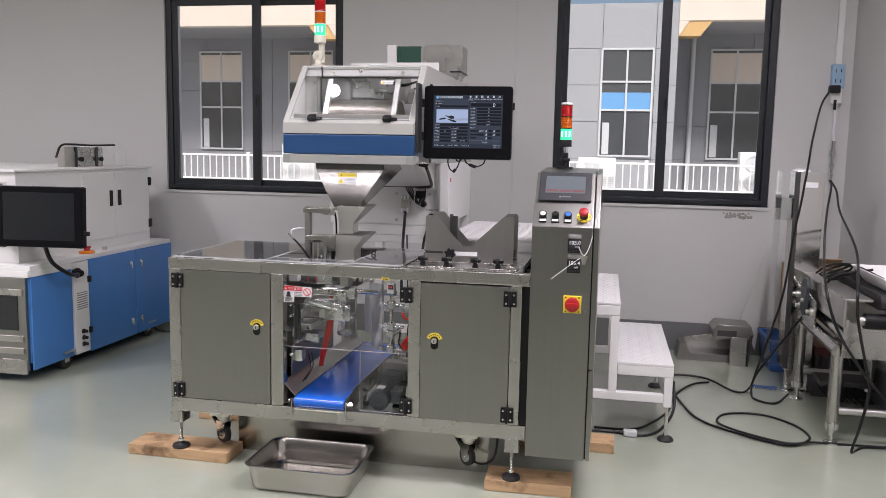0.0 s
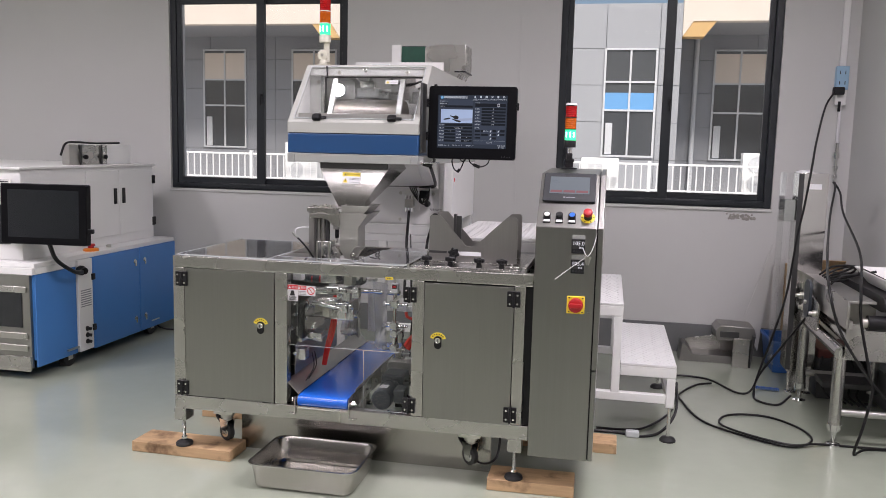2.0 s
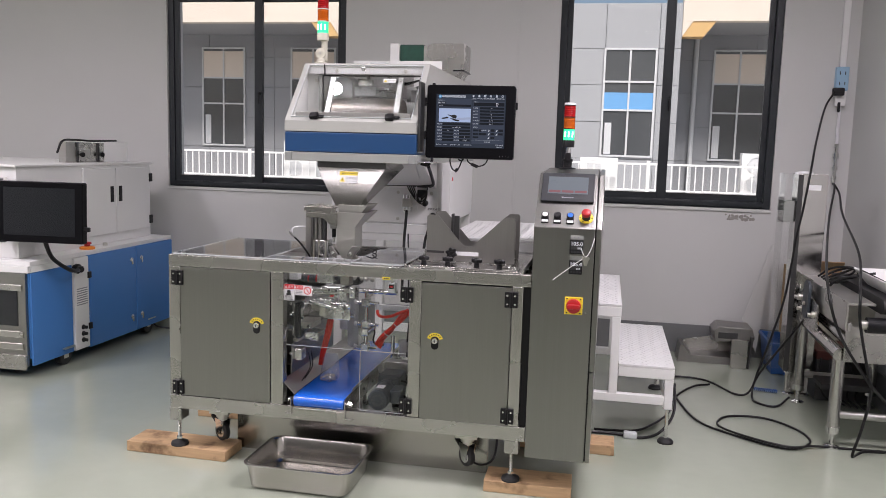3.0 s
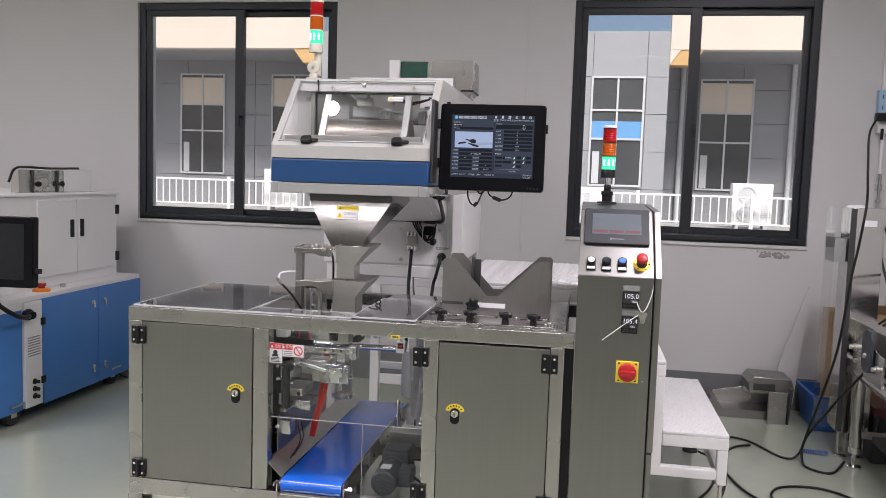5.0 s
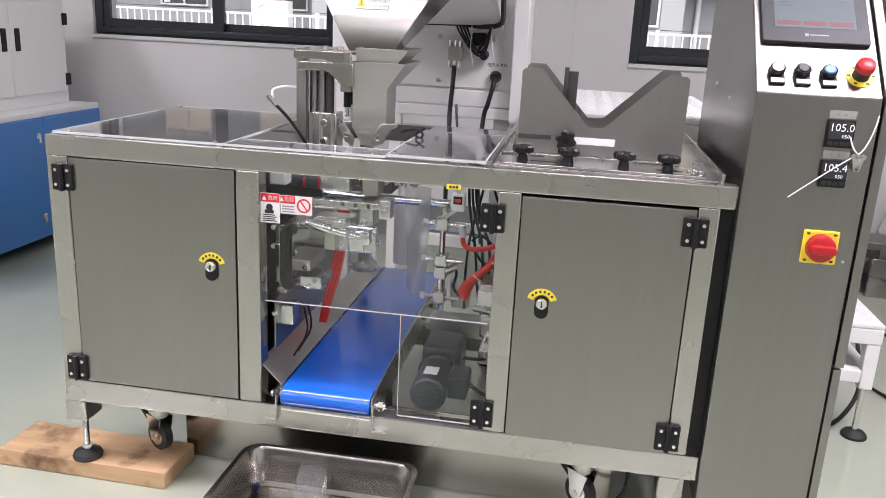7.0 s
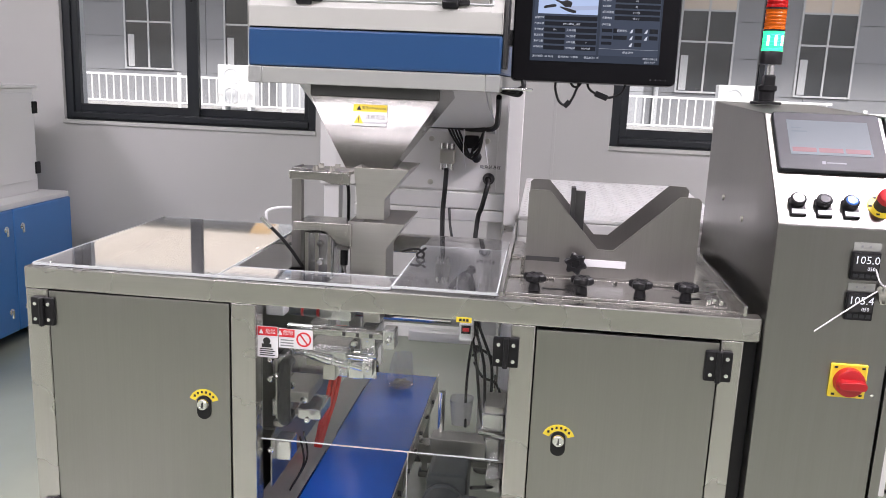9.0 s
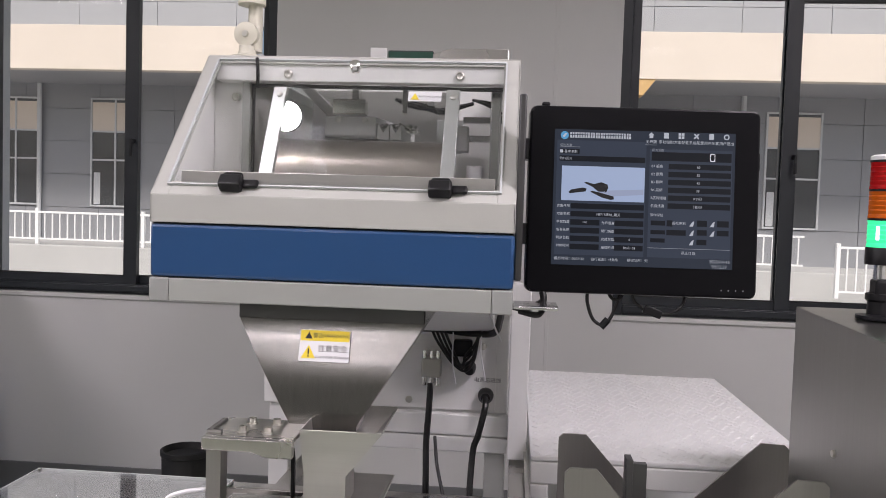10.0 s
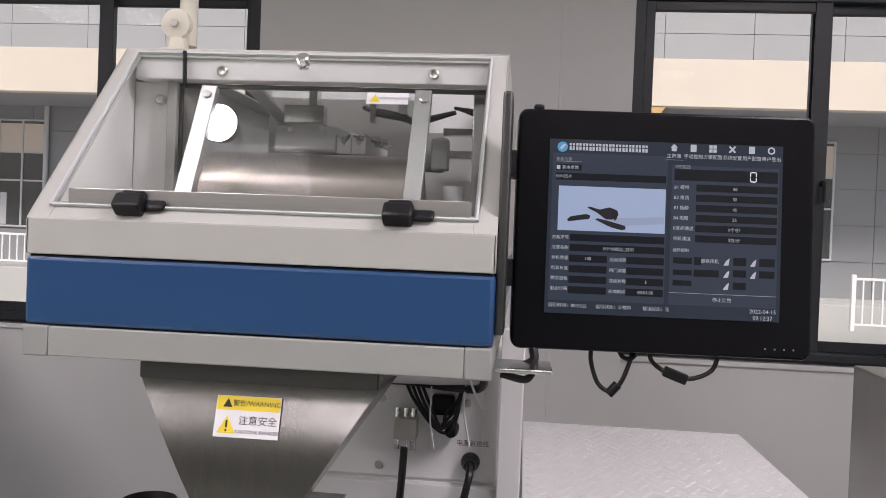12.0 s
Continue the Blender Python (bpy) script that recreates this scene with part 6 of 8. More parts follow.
    for x, y in ((-1.415, 4.185), (-0.88, 4.185), (-1.415, back - 0.035), (-0.88, back - 0.035)):
        bm = bmesh.new()
        turned(bm, (x, y, 0.0), (0, 0, 1), [(0, 0.03), (0.01, 0.03), (0.02, 0.012), (0.06, 0.012)], 16)
        part("foot", bm, "rubber", t)
    # roof clutter: small clip, feeder bowl box
    bm = bmesh.new()
    box(bm, -1.17, -1.085, 3.86, 3.90, zt, zt + 0.018, 0.003)
    part("roof_clip", bm, "acrylic_edge", t)
    fb = pbox("feeder_box", t, "white", -1.324, -1.270, 4.78, 5.01, zt, 1.958, 0.003)
    pbox("circuit_board", t, "pcb", -1.269, -1.127, 4.80, 4.805, zt + 0.07, 1.950)
    pbox("board_case", t, "dark_metal", -1.269, -1.127, 4.806, 5.01, zt, 1.955, 0.002)
    bm = bmesh.new()
    prism(bm, [(-1.126, zt), (-1.126, 1.945), (-1.073, 1.962), (-0.887, 1.962), (-0.887, 1.812), (-0.945, zt)], 1, 4.80, 5.02, 0.002)
    part("feeder_chute", bm, "steel", t)
    pbox("chute_lip", t, "black", -0.95, -0.884, 4.798, 5.022, 1.803, 1.811, 0.001)
    # tower light on a swivel foot
    x, y = -1.395, 3.81
    bm = bmesh.new()
    turned(bm, (x, y, zt), (0, 0, 1), [(0, 0.030), (0.010, 0.030), (0.013, 0.018), (0.030, 0.016)], 24)
    part("swivel_foot", bm, "beige", t)
    bm = bmesh.new()
    turned(bm, (x, y - 0.014, zt + 0.052), (0, 1, 0), [(0, 0.012), (0.002, 0.024), (0.026, 0.024), (0.028, 0.012)], 24)
    sw = part("swivel_joint", bm, "beige", t)
    bm = bmesh.new()
    turned(bm, (x, y - 0.0155, zt + 0.052), (0, -1, 0), [(0, 0.007), (0.003, 0.006)], 12)
    part("joint_screw", bm, "zinc", sw)
    pcyl("tower_pole", t, "beige", (x + 0.012, y + 0.012, zt + 0.02), (x + 0.012, y + 0.012, zt + 0.13), 0.0145, seg=18)
    signal_lamp(t, x + 0.006, y + 0.006, zt + 0.112, 0.026, 0.056, "tower_light", dark=False)
    # bracket that carries the monitor
    bm = bmesh.new()
    box(bm, HX1, HX1 + 0.012, 3.52, 3.60, 1.34, 1.64, 0.003)
    part("monitor_bracket", bm, "dark_metal", t)
    pbox("bracket_plate", t, "alu", HX1 + 0.001, -0.776, 3.53, 3.61, 1.293, 1.299, 0.002)
    return t


def monitor():
    m = pose(-0.6365, 3.612, 1.4755, 86.5, 0, 3.2)
    t = thing("monitor", (-0.6365, 3.66, 1.32), "black industrial touch monitor showing a dark counting screen", "monitor")
    W, H = 0.388, 0.318
    bm = bmesh.new()
    prism(bm, rounded(W, H, 0.012), 2, -0.045, 0.0, 0.004)
    body = part("case", bm, "bezel", t, m=m)
    for z in (0.085, -0.06):
        pbox("side_clamp", body, "black", -W / 2 - 0.014, -W / 2 + 0.002, z - 0.018, z + 0.018, -0.035, -0.004, 0.003, m=m)
        pbox("side_clamp", body, "black", W / 2 - 0.002, W / 2 + 0.008, 0.075 - 0.016, 0.075 + 0.016, -0.035, -0.02, 0.003, m=m)
    pbox("antenna_knob", body, "black", -W / 2 + 0.02, -W / 2 + 0.034, H / 2, H / 2 + 0.008, -0.02, -0.008, 0.003, m=m)
    bm = bmesh.new()
    for i in range(4):
        turned(bm, (0.135 + 0.012 * i, -0.146, 0.0005), (0, 0, 1), [(0, 0.0013), (0.0004, 0.0013)], 10)
    part("bezel_marks", bm, "ink_grey", body, m=m)
    sw, sh = 0.304, 0.230
    sc = pbox("screen", t, "screen", -sw / 2, sw / 2, -sh / 2 + 0.004, sh / 2 + 0.004, 0.0002, 0.0008, m=m, label="lit dark grey counting program screen")

    # screen layout, u and v from 0 to 1, v downwards
    def at(u, v, h=0.0):
        return (-sw / 2 + u * sw, sh / 2 + 0.004 - v * sh, 0.0009 + h)

    def panes(name, rects, mat, h=0.0):
        for u0, v0, u1, v1 in rects:
            a, b = at(u0, v1), at(u1, v0)
            pbox(name, sc, mat, a[0], b[0], a[1], b[1], 0.0008 + h, 0.0010 + h, m=m)

    def words(s, u, v, size, mat="screen_text", align="CENTER"):
        lettering("screen_word", s, size, m @ Matrix.Translation(at(u, v, 0.0008)), mat, sc, align)

    panes("screen_section", [(0.015, 0.08, 0.51, 0.925), (0.53, 0.13, 0.985, 0.925)], "screen_panel")
    left = [(0.10, 0.545 + 0.058 * i, 0.505, 0.585 + 0.058 * i) for i in range(2)]
    left += [(0.10, 0.664 + 0.060 * i, 0.262, 0.705 + 0.060 * i) for i in range(4)] + [(0.345, 0.664 + 0.060 * i, 0.505, 0.705 + 0.060 * i) for i in range(4)]
    right = [(0.54, 0.15, 0.98, 0.215)] + [(0.635, 0.235 + 0.058 * i, 0.98, 0.275 + 0.058 * i) for i in range(6)]
    ctl = [(0.545, 0.655, 0.625, 0.69), (0.633, 0.65, 0.665, 0.695), (0.80, 0.645, 0.855, 0.69), (0.91, 0.645, 0.975, 0.69), (0.545, 0.725, 0.625, 0.755), (0.633, 0.72, 0.74, 0.76), (0.80, 0.715, 0.855, 0.755),
           (0.91, 0.715, 0.975, 0.755), (0.545, 0.785, 0.625, 0.815), (0.80, 0.785, 0.855, 0.825)]
    panes("screen_field", left + right + ctl + [(0.03, 0.195, 0.505, 0.235), (0.03, 0.145, 0.14, 0.18)], "screen_field", 0.0002)
    panes("screen_section_edge", [(0.53, 0.855, 0.985, 0.858), (0.50, 0.098, 0.575, 0.10), (0.03, 0.128, 0.14, 0.130)], "screen_dim", 0.0003)
    # bars stand in for the maker's name
    panes("name_bar", [(0.085 + 0.0285 * i, 0.022, 0.108 + 0.0285 * i, 0.062) for i in range(12)], "screen_text", 0.0002)
    panes("name_bar", [(0.085 + 0.0285 * i, 0.036, 0.108 + 0.0285 * i, 0.041) for i in range(12)] + [(0.0945 + 0.0285 * i, 0.024, 0.0985 + 0.0285 * i, 0.060) for i in range(12)], "screen_panel", 0.0004)
    bm = bmesh.new()
    c = at(0.055, 0.045)
    turned(bm, (c[0], c[1], 0.0009), (0, 0, 1), [(0, 0.0068), (0.0003, 0.0068)], 24)
    part("round_mark", bm, "screen_logo", sc, m=m)
    bm = bmesh.new()
    prism(bm, [(c[0] - 0.004, c[1] - 0.002), (c[0] + 0.001, c[1] + 0.0035), (c[0] + 0.0045, c[1] + 0.003), (c[0] - 0.001, c[1] - 0.0035)], 2, 0.0012, 0.0014)
    part("round_mark_stroke", bm, "screen_text", sc, m=m)
    # menu icons
    for i, s in enumerate(("主界面", "手动控制", "方案配置", "系统配置", "用户配置", "用户登出")):
        u = 0.535 + 0.083 * i
        bm = bmesh.new()
        c = at(u, 0.028)
        r = 0.0048
        if i == 0:
            prism(bm, [(c[0] - r, c[1]), (c[0], c[1] + r), (c[0] + r, c[1]), (c[0] + r * 0.65, c[1]), (c[0] + r * 0.65, c[1] - r), (c[0] - r * 0.65, c[1] - r), (c[0] - r * 0.65, c[1])], 2, 0.0011, 0.0013)
        elif i in (1, 4):
            box(bm, c[0] - r * 0.8, c[0] + r * 0.8, c[1] - r, c[1] + r, 0.0011, 0.0013)
        elif i == 2:
            for a in (-1, 1):
                for b in (-1, 1):
                    box(bm, c[0] + a * r * 0.55 - r * 0.45, c[0] + a * r * 0.55 + r * 0.45, c[1] + b * r * 0.55 - r * 0.45, c[1] + b * r * 0.55 + r * 0.45, 0.0011, 0.0013)
        elif i == 3:
            for s1 in (-1, 1):
                prism(bm, [(c[0] - r, c[1] - s1 * r * 0.7), (c[0] - r * 0.6, c[1] - s1 * r), (c[0] + r, c[1] + s1 * r * 0.7), (c[0] + r * 0.6, c[1] + s1 * r)], 2, 0.0011, 0.0013)
        else:
            for k in range(16):
                p, q = 2 * math.pi * k / 16, 2 * math.pi * (k + 1) / 16
                prism(bm, [(c[0] + f * r * math.cos(a), c[1] + f * r * math.sin(a)) for f, a in ((1, p), (1, q), (0.6, q), (0.6, p))], 2, 0.0011, 0.0013)
        part("menu_icon", bm, "screen_text", sc, m=m)
        words(s, u, 0.078, 0.0062)
    words("机构方案", 0.03, 0.118, 0.0052, "screen_dim", "LEFT")
    words("基本参数", 0.055, 0.165, 0.0056, "screen_text", "LEFT")
    words("物料图片", 0.03, 0.217, 0.0054, "screen_dim", "LEFT")
    panes("tick_box", [(0.032, 0.152, 0.048, 0.174)], "screen_text", 0.0004)
    for i, s in enumerate(("方案序号", "方案名称", "单包数量", "包装长度", "剩余包数", "剩余时间")):
        words(s, 0.022, 0.567 + 0.0585 * i, 0.0056, "screen_text", "LEFT")
    for i, s in enumerate(("允许误差", "闸门高度", "完成包数", "完成时间")):
        words(s, 0.272, 0.686 + 0.060 * i, 0.0056, "screen_text", "LEFT")
    words("M5*18螺丝_拷贝", 0.31, 0.625, 0.0056)
    words("100", 0.18, 0.684, 0.0056)
    words("5", 0.43, 0.805, 0.0056)
    words("00:01:05", 0.43, 0.865, 0.0060)
    words("状态监控", 0.54, 0.138, 0.0052, "screen_dim", "LEFT")
    for i, s in enumerate(("B1 振频", "B2 振频", "B3 振频", "B4 振频", "B区间速度", "包装速度")):
        words(s, 0.540, 0.256 + 0.0585 * i, 0.0058, "screen_text", "LEFT")
    for i, s in enumerate(("60", "55", "45", "55", "0个/秒", "3包/分")):
        words(s, 0.80, 0.257 + 0.0585 * i, 0.0056)
    words("操作控制", 0.54, 0.615, 0.0054, "screen_text", "LEFT")
    words("超标停机", 0.70, 0.672, 0.0058)
    words("停止计数", 0.755, 0.890, 0.0062)
    words("运行时间：00:33:22", 0.015, 0.955, 0.0060, "screen_text", "LEFT")
    words("运行状态：计数中", 0.22, 0.955, 0.0058, "screen_text", "LEFT")
    words("错误状态：无", 0.42, 0.955, 0.0058, "screen_text", "LEFT")
    words("2022-04-15", 0.985, 0.945, 0.0074, "screen_text", "RIGHT")
    words("09:12:37", 0.970, 0.982, 0.0074, "screen_text", "RIGHT")
    # counter digit made of segments
    panes("count_digit", [(0.866, 0.153, 0.886, 0.159), (0.866, 0.206, 0.886, 0.212), (0.862, 0.156, 0.866, 0.180), (0.886, 0.156, 0.890, 0.180), (0.862, 0.185, 0.866, 0.209), (0.886, 0.185, 0.890, 0.209)], "digit", 0.0004)
    panes("tick_icon", [(0.755, 0.645, 0.788, 0.693), (0.868, 0.645, 0.901, 0.693), (0.755, 0.715, 0.788, 0.76), (0.868, 0.715, 0.901, 0.76), (0.755, 0.785, 0.788, 0.83)], "screen_panel", 0.0004)
    for u, v in ((0.771, 0.669), (0.884, 0.669), (0.771, 0.738), (0.884, 0.738), (0.771, 0.807)):
        c = at(u, v)
        bm = bmesh.new()
        prism(bm, [(c[0] - 0.0040, c[1] - 0.005), (c[0] + 0.0025, c[1] - 0.005), (c[0] + 0.0040, c[1] + 0.0045), (c[0] + 0.0005, c[1] + 0.002)], 2, 0.0014, 0.0016)
        part("tick_mark", bm, "screen_text", sc, m=m)
    # photo of dark screws on a pale blue ground
    panes("photo", [(0.045, 0.27, 0.505, 0.525)], "screen_photo", 0.0003)
    bm = bmesh.new()
    a = [at(0.24, 0.45), at(0.50, 0.43), at(0.50, 0.47), at(0.30, 0.49)]
    prism(bm, [(p[0], p[1]) for p in a][::-1], 2, 0.0014, 0.0015)
    part("photo_shadow", bm, "screen_photo2", sc, m=m)
    bm = bmesh.new()
    for pts in ([(0.085, 0.462), (0.10, 0.445), (0.165, 0.428), (0.185, 0.436), (0.18, 0.456), (0.12, 0.468), (0.09, 0.474)],
                [(0.17, 0.392), (0.18, 0.385), (0.225, 0.400), (0.265, 0.385), (0.30, 0.402), (0.305, 0.430), (0.28, 0.455), (0.25, 0.455), (0.215, 0.420)],
                [(0.205, 0.458), (0.215, 0.450), (0.26, 0.462), (0.335, 0.488), (0.338, 0.508), (0.32, 0.514), (0.27, 0.498)],
                [(0.285, 0.440), (0.295, 0.428), (0.302, 0.432), (0.296, 0.455), (0.286, 0.462)]):
        prism(bm, [at(u, v)[:2] for u, v in pts][::-1], 2, 0.0016, 0.0017)
    part("photo_screws", bm, "screen_dark", sc, m=m)
    # hanging leads
    ptube("lead", t, "cable", [(-0.80, 3.60, 1.318), (-0.80, 3.595, 1.30), (-0.83, 3.60, 1.287), (-0.855, 3.62, 1.29), (-0.86, 3.64, 1.30)], 0.006)
    ptube("lead", t, "cable", [(-0.84, 3.56, 1.287), (-0.81, 3.555, 1.282), (-0.80, 3.56, 1.29)], 0.005)
    ptube("lead", t, "cable", [(-0.722, 3.625, 1.322), (-0.722, 3.62, 1.30), (-0.712, 3.618, 1.272), (-0.695, 3.618, 1.262), (-0.682, 3.618, 1.275), (-0.672, 3.62, 1.30), (-0.666, 3.625, 1.32)], 0.003)
    bm = bmesh.new()
    cyl(bm, (-0.698, 3.618, 1.258), (-0.686, 3.618, 1.272), 0.0065, seg=12)
    part("lead_plug", bm, "black", t)
    ptube("lead", t, "cable", [(-0.688, 3.625, 1.32), (-0.680, 3.62, 1.308), (-0.668, 3.62, 1.308), (-0.660, 3.625, 1.32)], 0.003)
    ptube("lead", t, "cable", [(-0.648, 3.625, 1.32), (-0.640, 3.62, 1.302), (-0.615, 3.618, 1.288), (-0.590, 3.618, 1.285), (-0.565, 3.62, 1.297), (-0.555, 3.625, 1.32)], 0.003)
    pbox("lead_box", t, "black", -0.016, 0.016, -0.006, 0.006, -0.007, 0.007, 0.002, m=pose(-0.612, 3.618, 1.288, 0, 20, 0))
    return t


conveyor()
cm = counting_machine()
monitor()


# ---- white step platform beside the machines ----
def lozenges(x0, x1, y0, y1, z):
    bm = bmesh.new()
    k = 0
    y = y0 + 0.02
    while y < y1 - 0.015:
        x = x0 + 0.015 + (0.014 if k % 2 else 0)
        j = 0
        while x < x1 - 0.012:
            s = 1 if (j + k) % 2 else -1
            a, b = 0.0135, 0.0036
            vs = [bm.verts.new((x + s * u * 0.72 - v * 0.7, y + u * 0.72 + s * v * 0.7, z + h)) for u, v, h in ((-a, 0, 0), (0, -b, 0), (a, 0, 0), (0, b, 0), (-a * 0.4, 0, 0.0022), (a * 0.4, 0, 0.0022))]
            for q in ((0, 1, 4), (1, 5, 4), (1, 2, 5), (2, 3, 5), (3, 4, 5), (3, 0, 4)):
                bm.faces.new([vs[i] for i in q])
            x += 0.028
            j += 1
        y += 0.026
        k += 1
    bmesh.ops.recalc_face_normals(bm, faces=bm.faces[:])
    return bm


def step_platform():
    t = thing("step_platform", (-0.2, 4.4, 0), "white welded step platform with chequer-plate treads", "step platform")
    yf, yb = 3.93, 4.88
    levels = [(-0.800, -0.190, 0.935), (-0.190, 0.060, 0.655), (0.060, 0.318, 0.372)]
    for x0, x1, z in levels:
        d = pbox("tread", t, "tread", x0, x1, yf, yb, z - 0.012, z, 0.003)
        tagged(part("tread_pattern", lozenges(x0, x1, yf, yb, z), "tread", d), kind="stuff")
        for y in (yf, yb - 0.04):
            pbox("edge_beam", t, "white", x0, x1, y, y + 0.04, z - 0.062, z - 0.013, 0.004)
        for y in (yf, yb - 0.04):
            pbox("upright", t, "white", x1 - 0.042, x1 - 0.002, y + 0.001, y + 0.039, 0.165 if x1 > 0.1 else 0.20, z - 0.062, 0.004)
        pbox("side_beam", t, "white", x1 - 0.040, x1, yf + 0.04, yb - 0.04, z - 0.062, z - 0.013, 0.004)
    for y in (yf, yb - 0.04):
        pbox("upright", t, "white", -0.80, -0.76, y, y + 0.04, 0.165, 0.873, 0.004)
        pbox("bottom_beam", t, "white", -0.76, 0.276, y, y + 0.04, 0.185, 0.225, 0.004)
    pbox("cross_beam", t, "white", 0.278, 0.314, yf + 0.04, yb - 0.04, 0.185, 0.225, 0.004)
    # plain white back sheet under the top
    pbox("skirt_sheet", t, "tarp", -0.75, -0.20, yb - 0.06, yb - 0.052, 0.18, 0.86, 0.002)
    for x in (-0.78, 0.296):
        for y in (yf + 0.02, yb - 0.02):
            bm = bmesh.new()
            turned(bm, (x, y, 0), (0, 0, 1), [(0, 0.038), (0.008, 0.038), (0.018, 0.030), (0.024, 0.012)], 22)
            f = part("levelling_foot", bm, "rubber", t)
            pcyl("stud", f, "chrome", (x, y, 0.022), (x, y, 0.168), 0.009, seg=12)


# ---- other machines ----
def blue_cabinet_machine():
    X, Y0, Y1 = -3.165, 4.0, 5.50
    t = thing("blue_white_machine", (-3.9, 4.75, 0), "large white and blue cabinet machine on castors with black monitor", "machine")
    pbox("base_body", t, "blue_door", -4.6, X - 0.012, Y0 + 0.02, Y1, 0.108, 0.64, 0.004)
    pbox("top_deck", t, "white", -4.6, X + 0.004, Y0 + 0.01, Y1 + 0.004, 0.64, 0.668, 0.004)
    pbox("corner_panel", t, "blue_door", X - 0.012, X, Y0 + 0.02, 4.375, 0.068, 0.60, 0.003)
    pbox("corner_head", t, "white", X - 0.012, X + 0.002, Y0 + 0.02, 4.375, 0.602, 0.64, 0.003)
    st = pbox("switch_strip", t, "white", X - 0.012, X + 0.012, 4.382, 4.518, 0.070, 0.638, 0.004)
    for k in range(8):
        pbox("vent_slat", st, "ink_grey", X + 0.012, X + 0.0135, 4.40, 4.50, 0.345 + 0.014 * k, 0.351 + 0.014 * k)
    for z in (0.125, 0.165, 0.205):
        bm = bmesh.new()
        turned(bm, (X + 0.012, 4.45, z), (1, 0, 0), [(0, 0.015), (0.006, 0.015), (0.012, 0.010), (0.028, 0.010)], 14)
        part("selector", bm, "black", st)
    for a, b in ((4.525, 5.032), (5.038, 5.50)):
        d = pbox("cabinet_door", t, "blue_door", X - 0.012, X + 0.014, a, b, 0.060, 0.64, 0.006)
        y = b - 0.055 if a < 4.8 else a + 0.055
        for z in (0.165, 0.555):
            bm = bmesh.new()
            turned(bm, (X + 0.014, y, z), (1, 0, 0), [(0, 0.016), (0.004, 0.016), (0.006, 0.013)], 16)
            box(bm, X + 0.018, X + 0.026, y - 0.008, y + 0.008, z - 0.032, z + 0.010, 0.003)
            part("latch", bm, "chrome", d)
    for z in (0.20, 0.52):
        pbox("hinge", t, "black", X + 0.006, X + 0.022, 4.505, 4.535, z - 0.02, z + 0.02, 0.003)
    # upper housing with two doors
    ux = -3.285
    pbox("upper_body", t, "white", -4.5, ux, Y0 + 0.08, 5.44, 0.668, 1.185, 0.004)
    pbox("roof_sheet", t, "white", -4.52, ux + 0.012, Y0 + 0.06, 5.46, 1.185, 1.20, 0.003)
    for a, b in ((4.66, 5.005), (5.01, 5.42)):
        d = pbox("upper_door", t, "white", ux, ux + 0.012, a, b, 0.73, 1.165, 0.003)
        y = b - 0.045 if a < 4.8 else a + 0.045
        bm = bmesh.new()
        box(bm, ux + 0.010, ux + 0.016, y - 0.018, y + 0.018, 0.94, 1.045, 0.003)
        part("recessed_pull", bm, "black", d)
    for z in (0.79, 1.09):
        pbox("hinge", t, "black", ux + 0.004, ux + 0.018, 5.405, 5.445, z - 0.03, z + 0.03, 0.003)
    # front of the housing: dark steel bay
    pbox("front_panel", t, "door", -4.6, X - 0.02, Y0 - 0.004, Y0 + 0.018, 0.068, 0.60, 0.003)
    pbox("bottom_rail", t, "steel", -4.6, X - 0.02, Y0 - 0.018, Y0 - 0.005, 0.050, 0.135, 0.003)
    pbox("dark_bay", t, "monitor_off", -4.55, X - 0.07, Y0 - 0.008, Y0 - 0.0045, 0.30, 0.50, 0.002)
    pbox("front_head", t, "white", -4.6, X, Y0 - 0.006, Y0 + 0.019, 0.602, 0.64, 0.003)
    for z in (0.165, 0.235, 0.50):
        pbox("front_rail", t, "steel", -4.6, X - 0.04, Y0 - 0.012, Y0 - 0.004, z, z + 0.035, 0.003)
    pbox("dark_window", t, "monitor_off", -4.5, -3.36, Y0 + 0.072, Y0 + 0.081, 0.76, 1.12, 0.003)
    bm = bmesh.new()
    prism(bm, [(Y0 + 0.03, 0.99), (Y0 + 0.078, 1.13), (Y0 + 0.078, 1.10), (Y0 + 0.04, 0.985)], 0, -4.5, -3.34, 0.002)
    part("flap", bm, "steel", t)
    # box on the roof
    pbox("roof_box", t, "steel", -3.475, -3.42, 4.70, 5.10, 1.20, 1.33, 0.004)
    for y in (4.80, 5.02):
        pbox("roof_box_strap", t, "dark_metal", -3.4195, -3.412, y, y + 0.018, 1.20, 1.33, 0.001)
    pbox("roof_box", t, "white", -3.60, -3.425, 5.105, 5.38, 1.20, 1.335, 0.003)
    for y in (4.84, 5.05):
        bm = bmesh.new()
        turned(bm, (-3.42, y, 1.25), (1, -0.4, 0), [(0, 0.008), (0.02, 0.008), (0.022, 0.016), (0.034, 0.016)], 12)
        part("roof_knob", bm, "black", t)
    ptube("roof_cable", t, "cable", [(-3.44, 4.64, 1.26), (-3.43, 4.68, 1.335), (-3.45, 4.82, 1.345), (-3.45, 5.0, 1.34), (-3.46, 5.3, 1.345)], 0.007)
    # emergency stop on the deck
    bm = bmesh.new()
    turned(bm, (-3.215, 4.60, 0.668), (0, 0, 1), [(0, 0.046), (0.012, 0.046), (0.016, 0.040), (0.018, 0.018)], 24)
    e = part("stop_base", bm, "orange", t)
    bm = bmesh.new()
